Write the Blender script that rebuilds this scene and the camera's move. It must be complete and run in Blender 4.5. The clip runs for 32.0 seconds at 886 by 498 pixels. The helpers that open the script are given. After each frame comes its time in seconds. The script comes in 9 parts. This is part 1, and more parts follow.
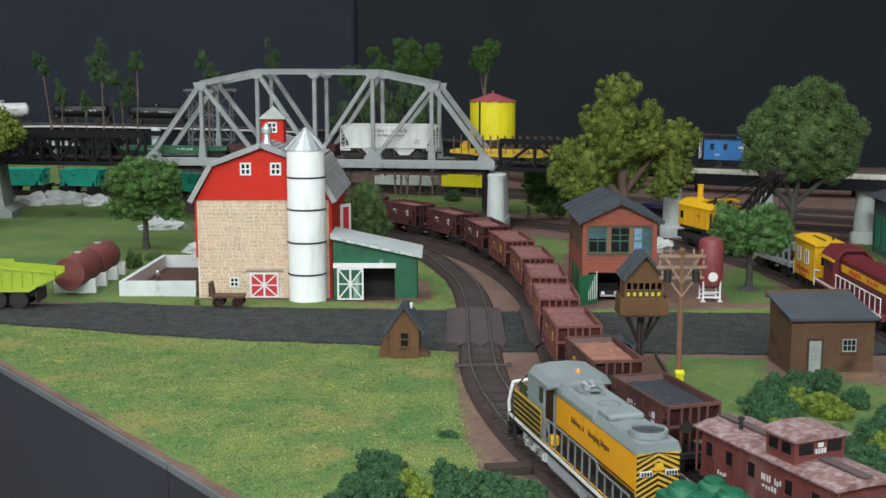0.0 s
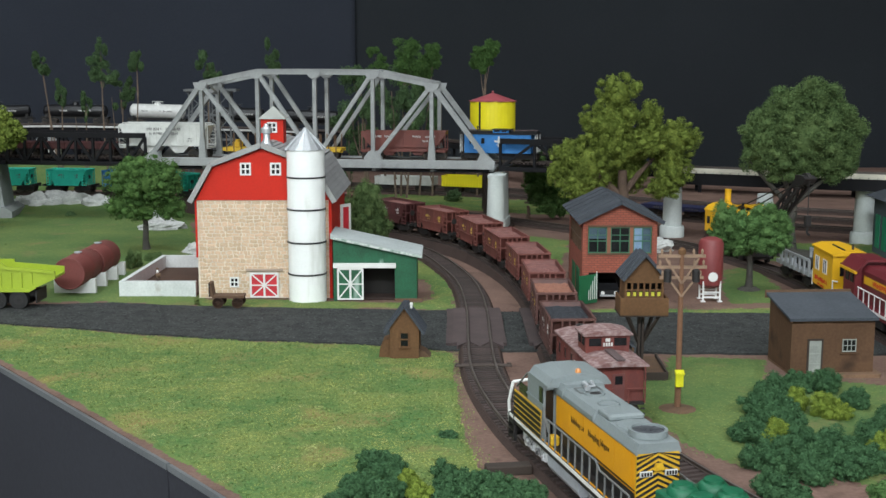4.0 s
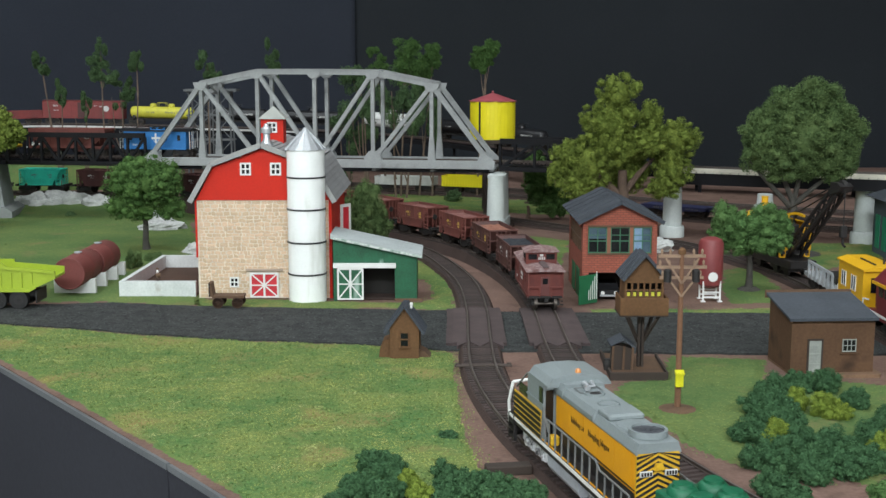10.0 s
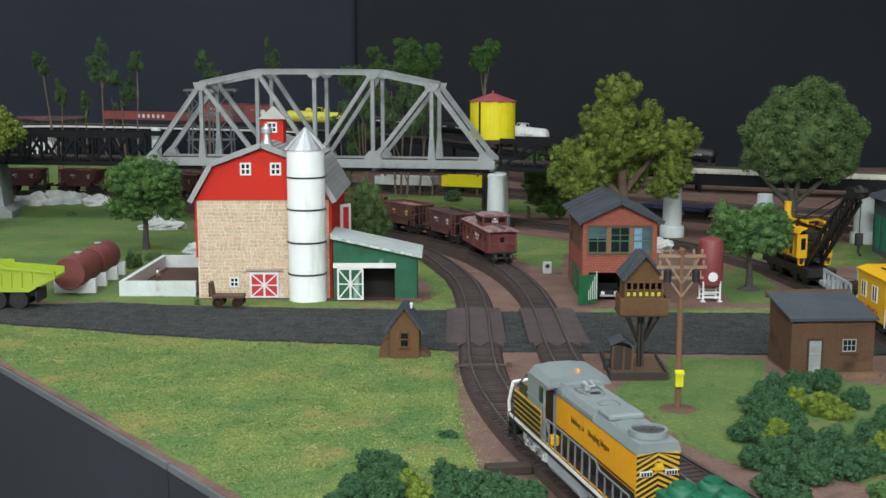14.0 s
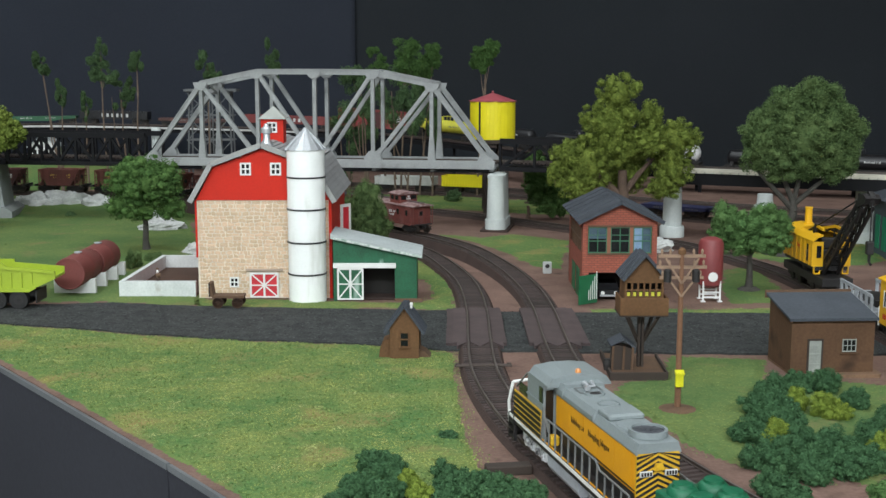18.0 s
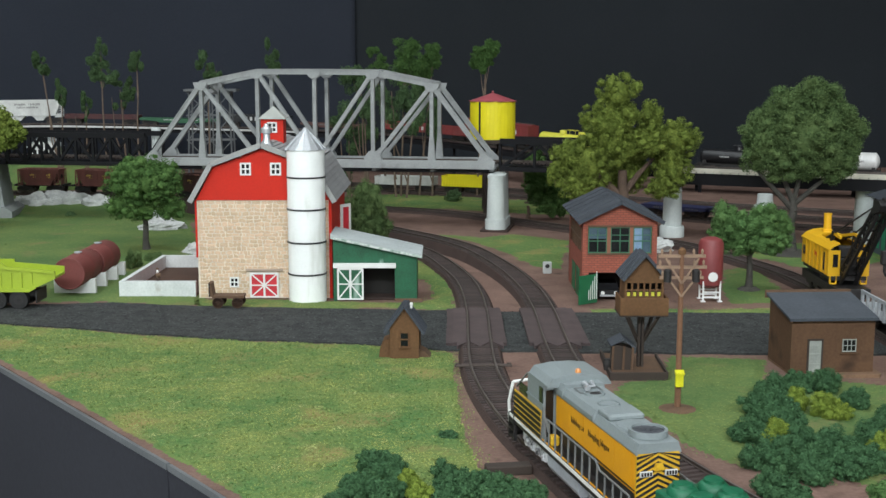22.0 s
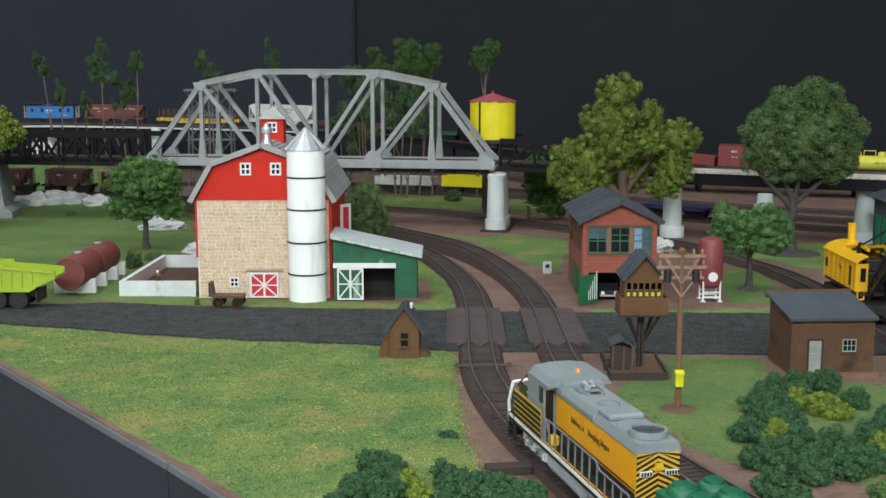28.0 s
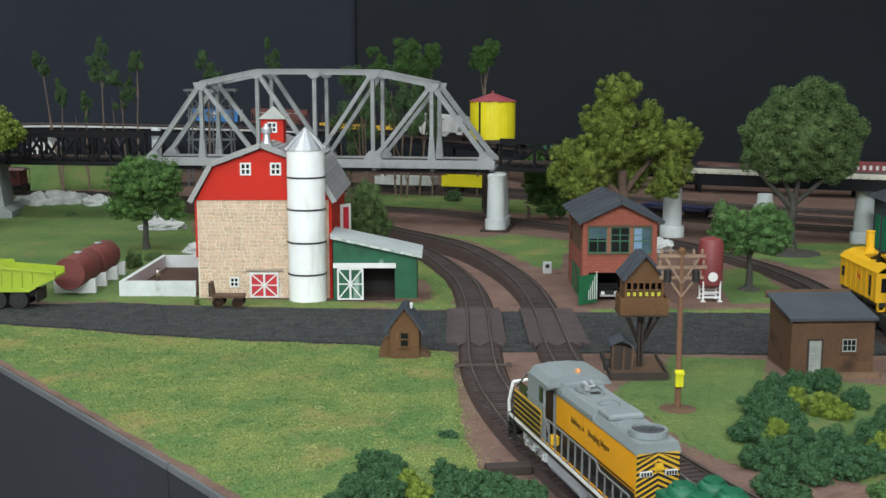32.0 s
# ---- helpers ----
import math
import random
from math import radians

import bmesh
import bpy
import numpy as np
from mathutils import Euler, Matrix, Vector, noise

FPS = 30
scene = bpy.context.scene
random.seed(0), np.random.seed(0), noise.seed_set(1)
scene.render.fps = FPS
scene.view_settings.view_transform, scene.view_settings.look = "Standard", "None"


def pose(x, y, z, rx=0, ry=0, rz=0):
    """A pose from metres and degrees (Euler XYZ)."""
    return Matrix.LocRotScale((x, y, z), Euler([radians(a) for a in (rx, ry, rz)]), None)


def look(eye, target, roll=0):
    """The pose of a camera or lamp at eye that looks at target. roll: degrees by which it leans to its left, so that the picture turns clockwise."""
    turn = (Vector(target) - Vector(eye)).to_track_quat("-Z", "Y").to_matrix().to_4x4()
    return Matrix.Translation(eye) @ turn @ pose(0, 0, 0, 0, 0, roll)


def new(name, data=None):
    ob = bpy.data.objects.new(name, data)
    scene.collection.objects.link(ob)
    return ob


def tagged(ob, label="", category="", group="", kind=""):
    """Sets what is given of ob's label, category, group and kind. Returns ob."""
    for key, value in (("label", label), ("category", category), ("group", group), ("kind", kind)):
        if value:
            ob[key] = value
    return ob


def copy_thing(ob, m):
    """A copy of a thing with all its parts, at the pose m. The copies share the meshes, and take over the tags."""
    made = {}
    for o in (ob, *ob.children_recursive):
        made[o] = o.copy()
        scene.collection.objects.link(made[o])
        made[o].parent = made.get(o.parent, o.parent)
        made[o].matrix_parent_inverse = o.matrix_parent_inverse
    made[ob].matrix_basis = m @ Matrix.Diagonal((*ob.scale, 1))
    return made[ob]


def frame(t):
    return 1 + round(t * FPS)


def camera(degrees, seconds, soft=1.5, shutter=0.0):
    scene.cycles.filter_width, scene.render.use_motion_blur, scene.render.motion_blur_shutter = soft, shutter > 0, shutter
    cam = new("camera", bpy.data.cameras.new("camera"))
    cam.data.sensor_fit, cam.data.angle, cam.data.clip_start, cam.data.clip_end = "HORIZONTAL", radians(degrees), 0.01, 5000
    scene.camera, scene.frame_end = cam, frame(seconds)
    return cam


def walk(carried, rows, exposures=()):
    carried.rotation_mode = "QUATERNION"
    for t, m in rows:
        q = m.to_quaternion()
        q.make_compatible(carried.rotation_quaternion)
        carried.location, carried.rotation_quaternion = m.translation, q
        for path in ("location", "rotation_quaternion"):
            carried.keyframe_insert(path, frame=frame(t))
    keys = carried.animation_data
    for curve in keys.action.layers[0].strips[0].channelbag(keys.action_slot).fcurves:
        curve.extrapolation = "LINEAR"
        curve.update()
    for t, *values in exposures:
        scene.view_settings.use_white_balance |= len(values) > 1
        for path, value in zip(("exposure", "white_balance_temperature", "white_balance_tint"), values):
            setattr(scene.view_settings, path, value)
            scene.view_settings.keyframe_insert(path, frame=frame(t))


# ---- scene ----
cam = camera(41.68, 32.0, soft=1.5)
# the camera stands still, 208 mm over the layout's ground
EYE = look((0, 0, 0.208), (0, 1, 0.208 - 0.1534))
walk(cam, [(0, EYE), (32.0, EYE)], exposures=[(0, 0.0), (32.0, 0.0)])

# ---- light: unseen ceiling lamps, assumed for the hall ----
world = bpy.data.worlds.new("hall")
world.use_nodes = True
world.node_tree.nodes["Background"].inputs[0].default_value = (0.8, 0.86, 1.0, 1)
world.node_tree.nodes["Background"].inputs[1].default_value = 0.05
scene.world = world
# spots and watts set for brightness; the last one lifts the backdrop
LAMPS = ((-1.3, -2.2, 116), (0.6, -2.2, 108), (-1.2, 0.4, 15), (0.8, 0.4, 11), (-0.6, 1.6, 15))


def area_lamp(x, y, watts):
    d = bpy.data.lights.new("ceiling_lamp", "AREA")
    d.shape, d.size, d.size_y, d.energy, d.color = "RECTANGLE", 1.6, 0.9, watts, (0.93, 1.0, 1.03)
    ob = new("ceiling_lamp", d)
    ob.matrix_world = pose(x, y, 1.93)


for lx, ly, lw in LAMPS:
    area_lamp(lx, ly, lw)

# ---- helpers of this scene: all shapes in millimetres ----
K = 0.001
TAU = 2 * math.pi


class Shape:
    """A bmesh with simple solid builders, millimetres."""

    def __init__(self):
        self.bm = bmesh.new()

    def faces(self, verts, faces):
        vs = [self.bm.verts.new(v) for v in verts]
        for f in faces:
            try:
                self.bm.faces.new([vs[i] for i in f])
            except ValueError:
                pass
        return self

    def box(self, x0, x1, y0, y1, z0, z1, b=0.0):
        v = [(x, y, z) for x in (x0, x1) for y in (y0, y1) for z in (z0, z1)]
        if b <= 0:
            return self.faces(v, [(0, 1, 3, 2), (4, 6, 7, 5), (0, 4, 5, 1), (2, 3, 7, 6), (0, 2, 6, 4), (1, 5, 7, 3)])
        t = bmesh.new()
        vs = [t.verts.new(p) for p in v]
        for f in [(0, 1, 3, 2), (4, 6, 7, 5), (0, 4, 5, 1), (2, 3, 7, 6), (0, 2, 6, 4), (1, 5, 7, 3)]:
            t.faces.new([vs[i] for i in f])
        bmesh.ops.bevel(t, geom=t.edges[:], offset=b, segments=1, affect="EDGES")
        return self.join(t)

    def join(self, t):
        base = {}
        for v in t.verts:
            base[v] = self.bm.verts.new(v.co)
        for f in t.faces:
            self.bm.faces.new([base[v] for v in f.verts])
        t.free()
        return self

    def beam(self, p, q, w, h):
        """A bar from p to q, w wide (level) and h deep."""
        p, q = Vector(p), Vector(q)
        d = q - p
        m = Matrix.Translation(p) @ d.to_track_quat("X", "Z").to_matrix().to_4x4()
        n, w, h = d.length, w / 2, h / 2
        v = [m @ Vector((x, y, z)) for x in (0, n) for y in (-w, w) for z in (-h, h)]
        return self.faces(v, [(0, 1, 3, 2), (4, 6, 7, 5), (0, 4, 5, 1), (2, 3, 7, 6), (0, 2, 6, 4), (1, 5, 7, 3)])

    def rod(self, p, q, r, r2=None, n=8, caps=True):
        p, q = Vector(p), Vector(q)
        r2 = r if r2 is None else r2
        m = (q - p).to_track_quat("Z", "Y").to_matrix()
        v = []
        for c, rr in ((p, r), (q, r2)):
            v += [c + m @ Vector((math.cos(TAU * i / n) * rr, math.sin(TAU * i / n) * rr, 0)) for i in range(n)]
        f = [(i, (i + 1) % n, n + (i + 1) % n, n + i) for i in range(n)]
        if caps:
            f += [tuple(range(n))[::-1], tuple(range(n, 2 * n))]
        return self.faces(v, f)

    def lathe(self, prof, n=24, cx=0, cy=0):
        """prof: (radius, z) from the bottom up, round the vertical at cx, cy."""
        v = [(cx + r * math.cos(TAU * i / n), cy + r * math.sin(TAU * i / n), z) for r, z in prof for i in range(n)]
        f = [(k * n + i, k * n + (i + 1) % n, (k + 1) * n + (i + 1) % n, (k + 1) * n + i) for k in range(len(prof) - 1) for i in range(n)]
        f += [tuple(range(n))[::-1], tuple(range((len(prof) - 1) * n, len(prof) * n))]
        return self.faces(v, f)

    def turned(self, prof, x0=0, cy=0, cz=0, n=20):
        """A body turned round the level x axis: prof of (x, radius)."""
        v = [(x0 + x, cy + r * math.cos(TAU * i / n), cz + r * math.sin(TAU * i / n)) for x, r in prof for i in range(n)]
        f = [(k * n + i, k * n + (i + 1) % n, (k + 1) * n + (i + 1) % n, (k + 1) * n + i) for k in range(len(prof) - 1) for i in range(n)]
        f += [tuple(range(n))[::-1], tuple(range((len(prof) - 1) * n, len(prof) * n))]
        return self.faces(v, f)

    def prism(self, poly, axis, a, b):
        """poly of (u, v) pushed along axis from a to b: x (u=y, v=z), y (u=x, v=z), z (u=x, v=y)."""
        put = {"x": lambda u, v, w: (w, u, v), "y": lambda u, v, w: (u, w, v), "z": lambda u, v, w: (u, v, w)}[axis]
        n = len(poly)
        v = [put(p[0], p[1], a) for p in poly] + [put(p[0], p[1], b) for p in poly]
        f = [(i, (i + 1) % n, n + (i + 1) % n, n + i) for i in range(n)] + [tuple(range(n))[::-1], tuple(range(n, 2 * n))]
        return self.faces(v, f)

    def disc(self, c, axis, r, w, n=16):
        c = Vector(c)
        d = {"x": Vector((w / 2, 0, 0)), "y": Vector((0, w / 2, 0)), "z": Vector((0, 0, w / 2))}[axis]
        return self.rod(c - d, c + d, r, n=n)

    def wobble(self, amount, size, seed=0.0):
        for v in self.bm.verts:
            v.co += noise.noise_vector(v.co / size + Vector((seed, seed, seed))) * amount
        return self


def part(name, sh, material, parent=None, label="", smooth=False, at=None):
    """Links a shape as ONE mesh object under a thing or a part."""
    bm = sh.bm
    bmesh.ops.recalc_face_normals(bm, faces=bm.faces[:])
    bm.transform(Matrix.Scale(K, 4))
    me = bpy.data.meshes.new(name)
    bm.to_mesh(me)
    bm.free()
    me.materials.append(material)
    if smooth:
        me.shade_smooth()
        me.set_sharp_from_angle(angle=radians(40))
    ob = new(name, me)
    if at is not None:
        ob.matrix_basis = at
    if parent is not None:
        ob.parent = parent
    if label:
        ob["label"] = label
    return ob


def raw(name, verts, faces, material, parent=None, label=""):
    """A mesh from numpy arrays in millimetres."""
    me = bpy.data.meshes.new(name)
    verts = np.asarray(verts, dtype=np.float32) * K
    faces = np.asarray(faces, dtype=np.int32)
    k = faces.shape[1]
    me.vertices.add(len(verts))
    me.vertices.foreach_set("co", verts.ravel())
    me.loops.add(faces.size)
    me.loops.foreach_set("vertex_index", faces.ravel())
    me.polygons.add(len(faces))
    me.polygons.foreach_set("loop_start", np.arange(0, faces.size, k, dtype=np.int32))
    me.update(calc_edges=True)
    me.materials.append(material)
    ob = new(name, me)
    if parent is not None:
        ob.parent = parent
    if label:
        ob["label"] = label
    return ob


def place(x, y, z=0.0, rz=0.0, ry=0.0, rx=0.0):
    return pose(x * K, y * K, z * K, rx, ry, rz)


def thing(name, x, y, z, rz, label, category, group="", kind=""):
    ob = new(name)
    ob.empty_display_size = 0.01
    ob.matrix_basis = place(x, y, z, rz)
    return tagged(ob, label, category, group, kind)


# ---- materials ----
def mat(name, c, rough=0.6, metal=0.0, c2=None, scale=150.0, fine=900.0, bump=0.15, depth=0.0004, vary=0.0, mix=(0.35, 0.65), spec=0.5, islands=0.0, stain=None):
    """Paint or matter with two scales of variation; sizes are 1 / metres."""
    m = bpy.data.materials.new(name)
    m.use_nodes = True
    nt = m.node_tree
    n, lk = nt.nodes, nt.links
    bsdf = n["Principled BSDF"]
    co = n.new("ShaderNodeTexCoord")
    big, small = n.new("ShaderNodeTexNoise"), n.new("ShaderNodeTexNoise")
    big.inputs["Scale"].default_value, big.inputs["Detail"].default_value = scale, 5
    small.inputs["Scale"].default_value, small.inputs["Detail"].default_value = fine, 4
    lk.new(co.outputs["Object"], big.inputs["Vector"])
    lk.new(co.outputs["Object"], small.inputs["Vector"])
    ramp = n.new("ShaderNodeValToRGB")
    c2 = c2 or tuple(v * 0.72 for v in c)
    ramp.color_ramp.elements[0].position, ramp.color_ramp.elements[1].position = mix
    ramp.color_ramp.elements[0].color, ramp.color_ramp.elements[1].color = (*c2, 1), (*c, 1)
    blend = n.new("ShaderNodeMath")
    blend.operation = "MULTIPLY_ADD"
    blend.inputs[1].default_value, blend.inputs[2].default_value = 0.4, 0.0
    lk.new(small.outputs["Fac"], blend.inputs[0])
    add = n.new("ShaderNodeMath")
    add.operation = "MULTIPLY_ADD"
    add.inputs[1].default_value = 0.6
    lk.new(big.outputs["Fac"], add.inputs[0])
    lk.new(blend.outputs[0], add.inputs[2])
    lk.new(add.outputs[0], ramp.inputs["Fac"])
    colour = ramp.outputs["Color"]
    if stain:
        st = n.new("ShaderNodeTexNoise")
        st.inputs["Scale"].default_value, st.inputs["Detail"].default_value = stain[1], 6
        mp = n.new("ShaderNodeMapping")
        mp.inputs["Scale"].default_value = (1, 1, stain[2])
        lk.new(co.outputs["Object"], mp.inputs["Vector"])
        lk.new(mp.outputs[0], st.inputs["Vector"])
        sr = n.new("ShaderNodeValToRGB")
        sr.color_ramp.elements[0].position, sr.color_ramp.elements[1].position = stain[3]
        sr.color_ramp.elements[0].color, sr.color_ramp.elements[1].color = (0, 0, 0, 1), (1, 1, 1, 1)
        lk.new(st.outputs["Fac"], sr.inputs["Fac"])
        mx = n.new("ShaderNodeMix")
        mx.data_type = "RGBA"
        lk.new(sr.outputs["Color"], mx.inputs["Factor"])
        lk.new(colour, mx.inputs["A"])
        mx.inputs["B"].default_value = (*stain[0], 1)
        colour = mx.outputs["Result"]
    if vary or islands:
        hsv = n.new("ShaderNodeHueSaturation")
        src = n.new("ShaderNodeNewGeometry").outputs["Random Per Island"] if islands else n.new("ShaderNodeObjectInfo").outputs["Random"]
        amt = islands or vary
        rng = n.new("ShaderNodeMapRange")
        rng.inputs["To Min"].default_value, rng.inputs["To Max"].default_value = 1 - amt, 1 + amt
        lk.new(src, rng.inputs["Value"])
        lk.new(rng.outputs[0], hsv.inputs["Value"])
        hue = n.new("ShaderNodeMapRange")
        hue.inputs["To Min"].default_value, hue.inputs["To Max"].default_value = 0.5 + amt * 0.04, 0.5 - amt * 0.04
        lk.new(src, hue.inputs["Value"])
        lk.new(hue.outputs[0], hsv.inputs["Hue"])
        lk.new(colour, hsv.inputs["Color"])
        colour = hsv.outputs["Color"]
    lk.new(colour, bsdf.inputs["Base Color"])
    bsdf.inputs["Metallic"].default_value = metal
    bsdf.inputs["Specular IOR Level"].default_value = spec
    rr = n.new("ShaderNodeMapRange")
    rr.inputs["To Min"].default_value, rr.inputs["To Max"].default_value = max(0.05, rough - 0.1), min(1, rough + 0.12)
    lk.new(big.outputs["Fac"], rr.inputs["Value"])
    lk.new(rr.outputs[0], bsdf.inputs["Roughness"])
    if bump:
        bp = n.new("ShaderNodeBump")
        bp.inputs["Strength"].default_value, bp.inputs["Distance"].default_value = bump, depth
        lk.new(small.outputs["Fac"], bp.inputs["Height"])
        lk.new(bp.outputs[0], bsdf.inputs["Normal"])
    return m


def brick_mat(name, c1, c2, mortar, length, height, gap, rough=0.8, bump=0.5):
    """Small brickwork or stonework, laid on upright walls by length along the wall and height."""
    m = mat(name, c1, rough, scale=60)
    nt = m.node_tree
    n, lk = nt.nodes, nt.links
    co, sep, com, add = n.new("ShaderNodeTexCoord"), n.new("ShaderNodeSeparateXYZ"), n.new("ShaderNodeCombineXYZ"), n.new("ShaderNodeMath")
    lk.new(co.outputs["Object"], sep.inputs[0])
    lk.new(sep.outputs["X"], add.inputs[0])
    lk.new(sep.outputs["Y"], add.inputs[1])
    lk.new(add.outputs[0], com.inputs["X"])
    lk.new(sep.outputs["Z"], com.inputs["Y"])
    b = n.new("ShaderNodeTexBrick")
    b.inputs["Scale"].default_value = 1.0
    b.inputs["Brick Width"].default_value, b.inputs["Row Height"].default_value, b.inputs["Mortar Size"].default_value = length * K, height * K, gap * K
    b.inputs["Color1"].default_value, b.inputs["Color2"].default_value, b.inputs["Mortar"].default_value = (*c1, 1), (*c2, 1), (*mortar, 1)
    lk.new(com.outputs[0], b.inputs["Vector"])
    lk.new(b.outputs["Color"], n["Principled BSDF"].inputs["Base Color"])
    bp = n.new("ShaderNodeBump")
    bp.inputs["Strength"].default_value, bp.inputs["Distance"].default_value = bump, 0.0003
    bp.invert = True
    lk.new(b.outputs["Fac"], bp.inputs["Height"])
    lk.new(bp.outputs[0], n["Principled BSDF"].inputs["Normal"])
    return m


M_DIRT = mat("red_brown_dirt", (0.225, 0.143, 0.115), 0.95, c2=(0.135, 0.085, 0.069), scale=26, fine=380, bump=0.8, depth=0.0009, spec=0.1, stain=((0.09, 0.06, 0.048), 55, 1, (0.58, 0.78)))
M_TURF = mat("ground_foam_turf", (0.175, 0.222, 0.07), 0.95, c2=(0.085, 0.165, 0.056), scale=13, fine=420, bump=0.22, depth=0.0008, spec=0.1, mix=(0.38, 0.62), stain=((0.3, 0.22, 0.09), 20, 1, (0.55, 0.75)))
M_TUFT = mat("turf_tufts", (0.265, 0.3, 0.092), 0.95, c2=(0.092, 0.185, 0.06), scale=26, fine=120, bump=0, islands=0.34, spec=0.1, mix=(0.38, 0.6), stain=((0.3, 0.32, 0.13), 75, 1, (0.55, 0.72)))
M_DEEPTURF = mat("deep_green_turf", (0.15, 0.2, 0.066), 0.95, c2=(0.08, 0.145, 0.052), scale=13, fine=420, bump=0.22, depth=0.0008, spec=0.1, mix=(0.38, 0.62), stain=((0.2, 0.17, 0.08), 22, 1, (0.58, 0.76)))
M_DEEPTUFT = mat("deep_green_tufts", (0.19, 0.235, 0.076), 0.95, c2=(0.09, 0.165, 0.058), scale=13, fine=160, bump=0, islands=0.22, spec=0.1, mix=(0.38, 0.6))
M_ROAD = mat("dark_gravel_road", (0.07, 0.074, 0.071), 0.95, c2=(0.022, 0.0235, 0.0245), scale=90, fine=480, bump=0.5, depth=0.0012, spec=0.15, mix=(0.3, 0.7))
M_BED = mat("brown_roadbed", (0.072, 0.051, 0.045), 0.95, scale=60, fine=600, bump=0.6, depth=0.0008, spec=0.1)
M_TIE = mat("dark_tie", (0.055, 0.039, 0.035), 0.85, scale=200, fine=1500, vary=0.35, bump=0.3)
M_RAIL = mat("rusty_rail", (0.085, 0.064, 0.054), 0.6, metal=0.2, scale=120, fine=900)
M_RAILTOP = mat("worn_rail_top", (0.17, 0.145, 0.13), 0.5, metal=0.5, scale=60, fine=900)
M_PLANK = mat("crossing_plank", (0.1, 0.076, 0.074), 0.9, c2=(0.062, 0.047, 0.047), spec=0.2, scale=60, fine=900, vary=0.12)
M_STEEL = mat("grey_bridge_paint", (0.35, 0.365, 0.365), 0.6, c2=(0.25, 0.26, 0.26), scale=40, fine=500, stain=((0.15, 0.155, 0.155), 45, 1, (0.58, 0.8)))
M_BLACKSTEEL = mat("black_girder_paint", (0.013, 0.013, 0.015), 0.7, scale=60, fine=800, spec=0.15)
M_CONC = mat("grey_white_concrete", (0.52, 0.54, 0.53), 0.75, c2=(0.42, 0.44, 0.43), scale=30, fine=600)
M_WHITE = mat("chalky_white_paint", (0.76, 0.77, 0.75), 0.6, c2=(0.62, 0.63, 0.62), scale=40, fine=600)
M_NAVY = mat("navy_black_cloth", (0.032, 0.037, 0.049), 0.95, scale=3, fine=300, spec=0.1, c2=(0.026, 0.03, 0.04))
M_CLOTH = mat("black_cloth", (0.024, 0.0275, 0.032), 0.95, scale=3, fine=300, spec=0.1, c2=(0.0195, 0.0225, 0.026))
M_SKIRT = mat("charcoal_fascia", (0.031, 0.0327, 0.0411), 0.8, scale=4, fine=300, spec=0.3)
M_EDGE = mat("grey_edge_strip", (0.13, 0.14, 0.145), 0.6, scale=30, fine=500)
M_WALL = mat("hall_wall", (0.68, 0.68, 0.67), 0.9, scale=2, fine=60)
M_FLOOR = mat("hall_carpet", (0.25, 0.245, 0.24), 0.95, scale=5, fine=300)

# ---- the hall ----
FLOOR, TOP = -950, 2000


def slab(name, x0, x1, y0, y1, z0, z1, material, label):
    return tagged(part(name, Shape().box(x0, x1, y0, y1, z0, z1), material), label, kind="structure")


# unseen room shell added round the layout, kept pale to bounce fill light
slab("floor", -4000, 3200, -3000, 3200, FLOOR - 60, FLOOR, M_FLOOR, "dark carpet floor of the exhibition hall")
slab("ceiling", -4000, 3200, -3000, 3200, TOP, TOP + 60, M_WALL, "plain pale hall ceiling")
slab("wall_north", -4000, 3200, 3200, 3260, FLOOR, TOP, M_WALL, "plain hall wall behind the black curtain")
slab("wall_south", -4000, 3200, -3060, -3000, FLOOR, TOP, M_WALL, "plain hall wall")
slab("wall_west", -4060, -4000, -3000, 3200, FLOOR, TOP, M_WALL, "plain hall wall")
slab("wall_east", 3200, 3260, -3000, 3200, FLOOR, TOP, M_WALL, "plain hall wall")


def curtain():
    """Black cloth hung behind the layout, in two lengths with soft folds."""
    for x0, x1, y in ((-3300, -190, 2560), (-196, 2300, 2568)):
        n = int((x1 - x0) / 12)
        v, f = [], []
        for j in range(9):
            z = FLOOR + (1500 - FLOOR) * j / 8
            for i in range(n + 1):
                x = x0 + (x1 - x0) * i / n
                v.append((x, y + 7 * noise.noise(Vector((x / 90, z / 900, 3))) + 14 * noise.noise(Vector((x / 320, z / 1500, 8))), z))
        for j in range(8):
            for i in range(n):
                a = j * (n + 1) + i
                f.append((a, a + 1, a + n + 2, a + n + 1))
        ob = raw("backdrop", v, f, M_NAVY if x0 < -1000 else M_CLOTH)
        ob.modifiers.new("thickness", "SOLIDIFY").thickness = 0.002
        ob.data.shade_smooth()
        tagged(ob, "length of plain black curtain hung behind the layout", "backdrop", kind="structure")


curtain()

# ---- the layout's ground ----
EDGE = [(-107, 549), (-144.6, 597), (-220, 692), (-317, 811), (-420, 940), (-700, 1000), (-2900, 1000), (-2900, 2520), (1700, 2520), (1700, 200), (155, 200)]
part_ground = Shape().prism(EDGE, "z", -24, 0)
tagged(part("ground", part_ground, M_DIRT), "red-brown earth of a model railway layout", "ground", kind="structure")


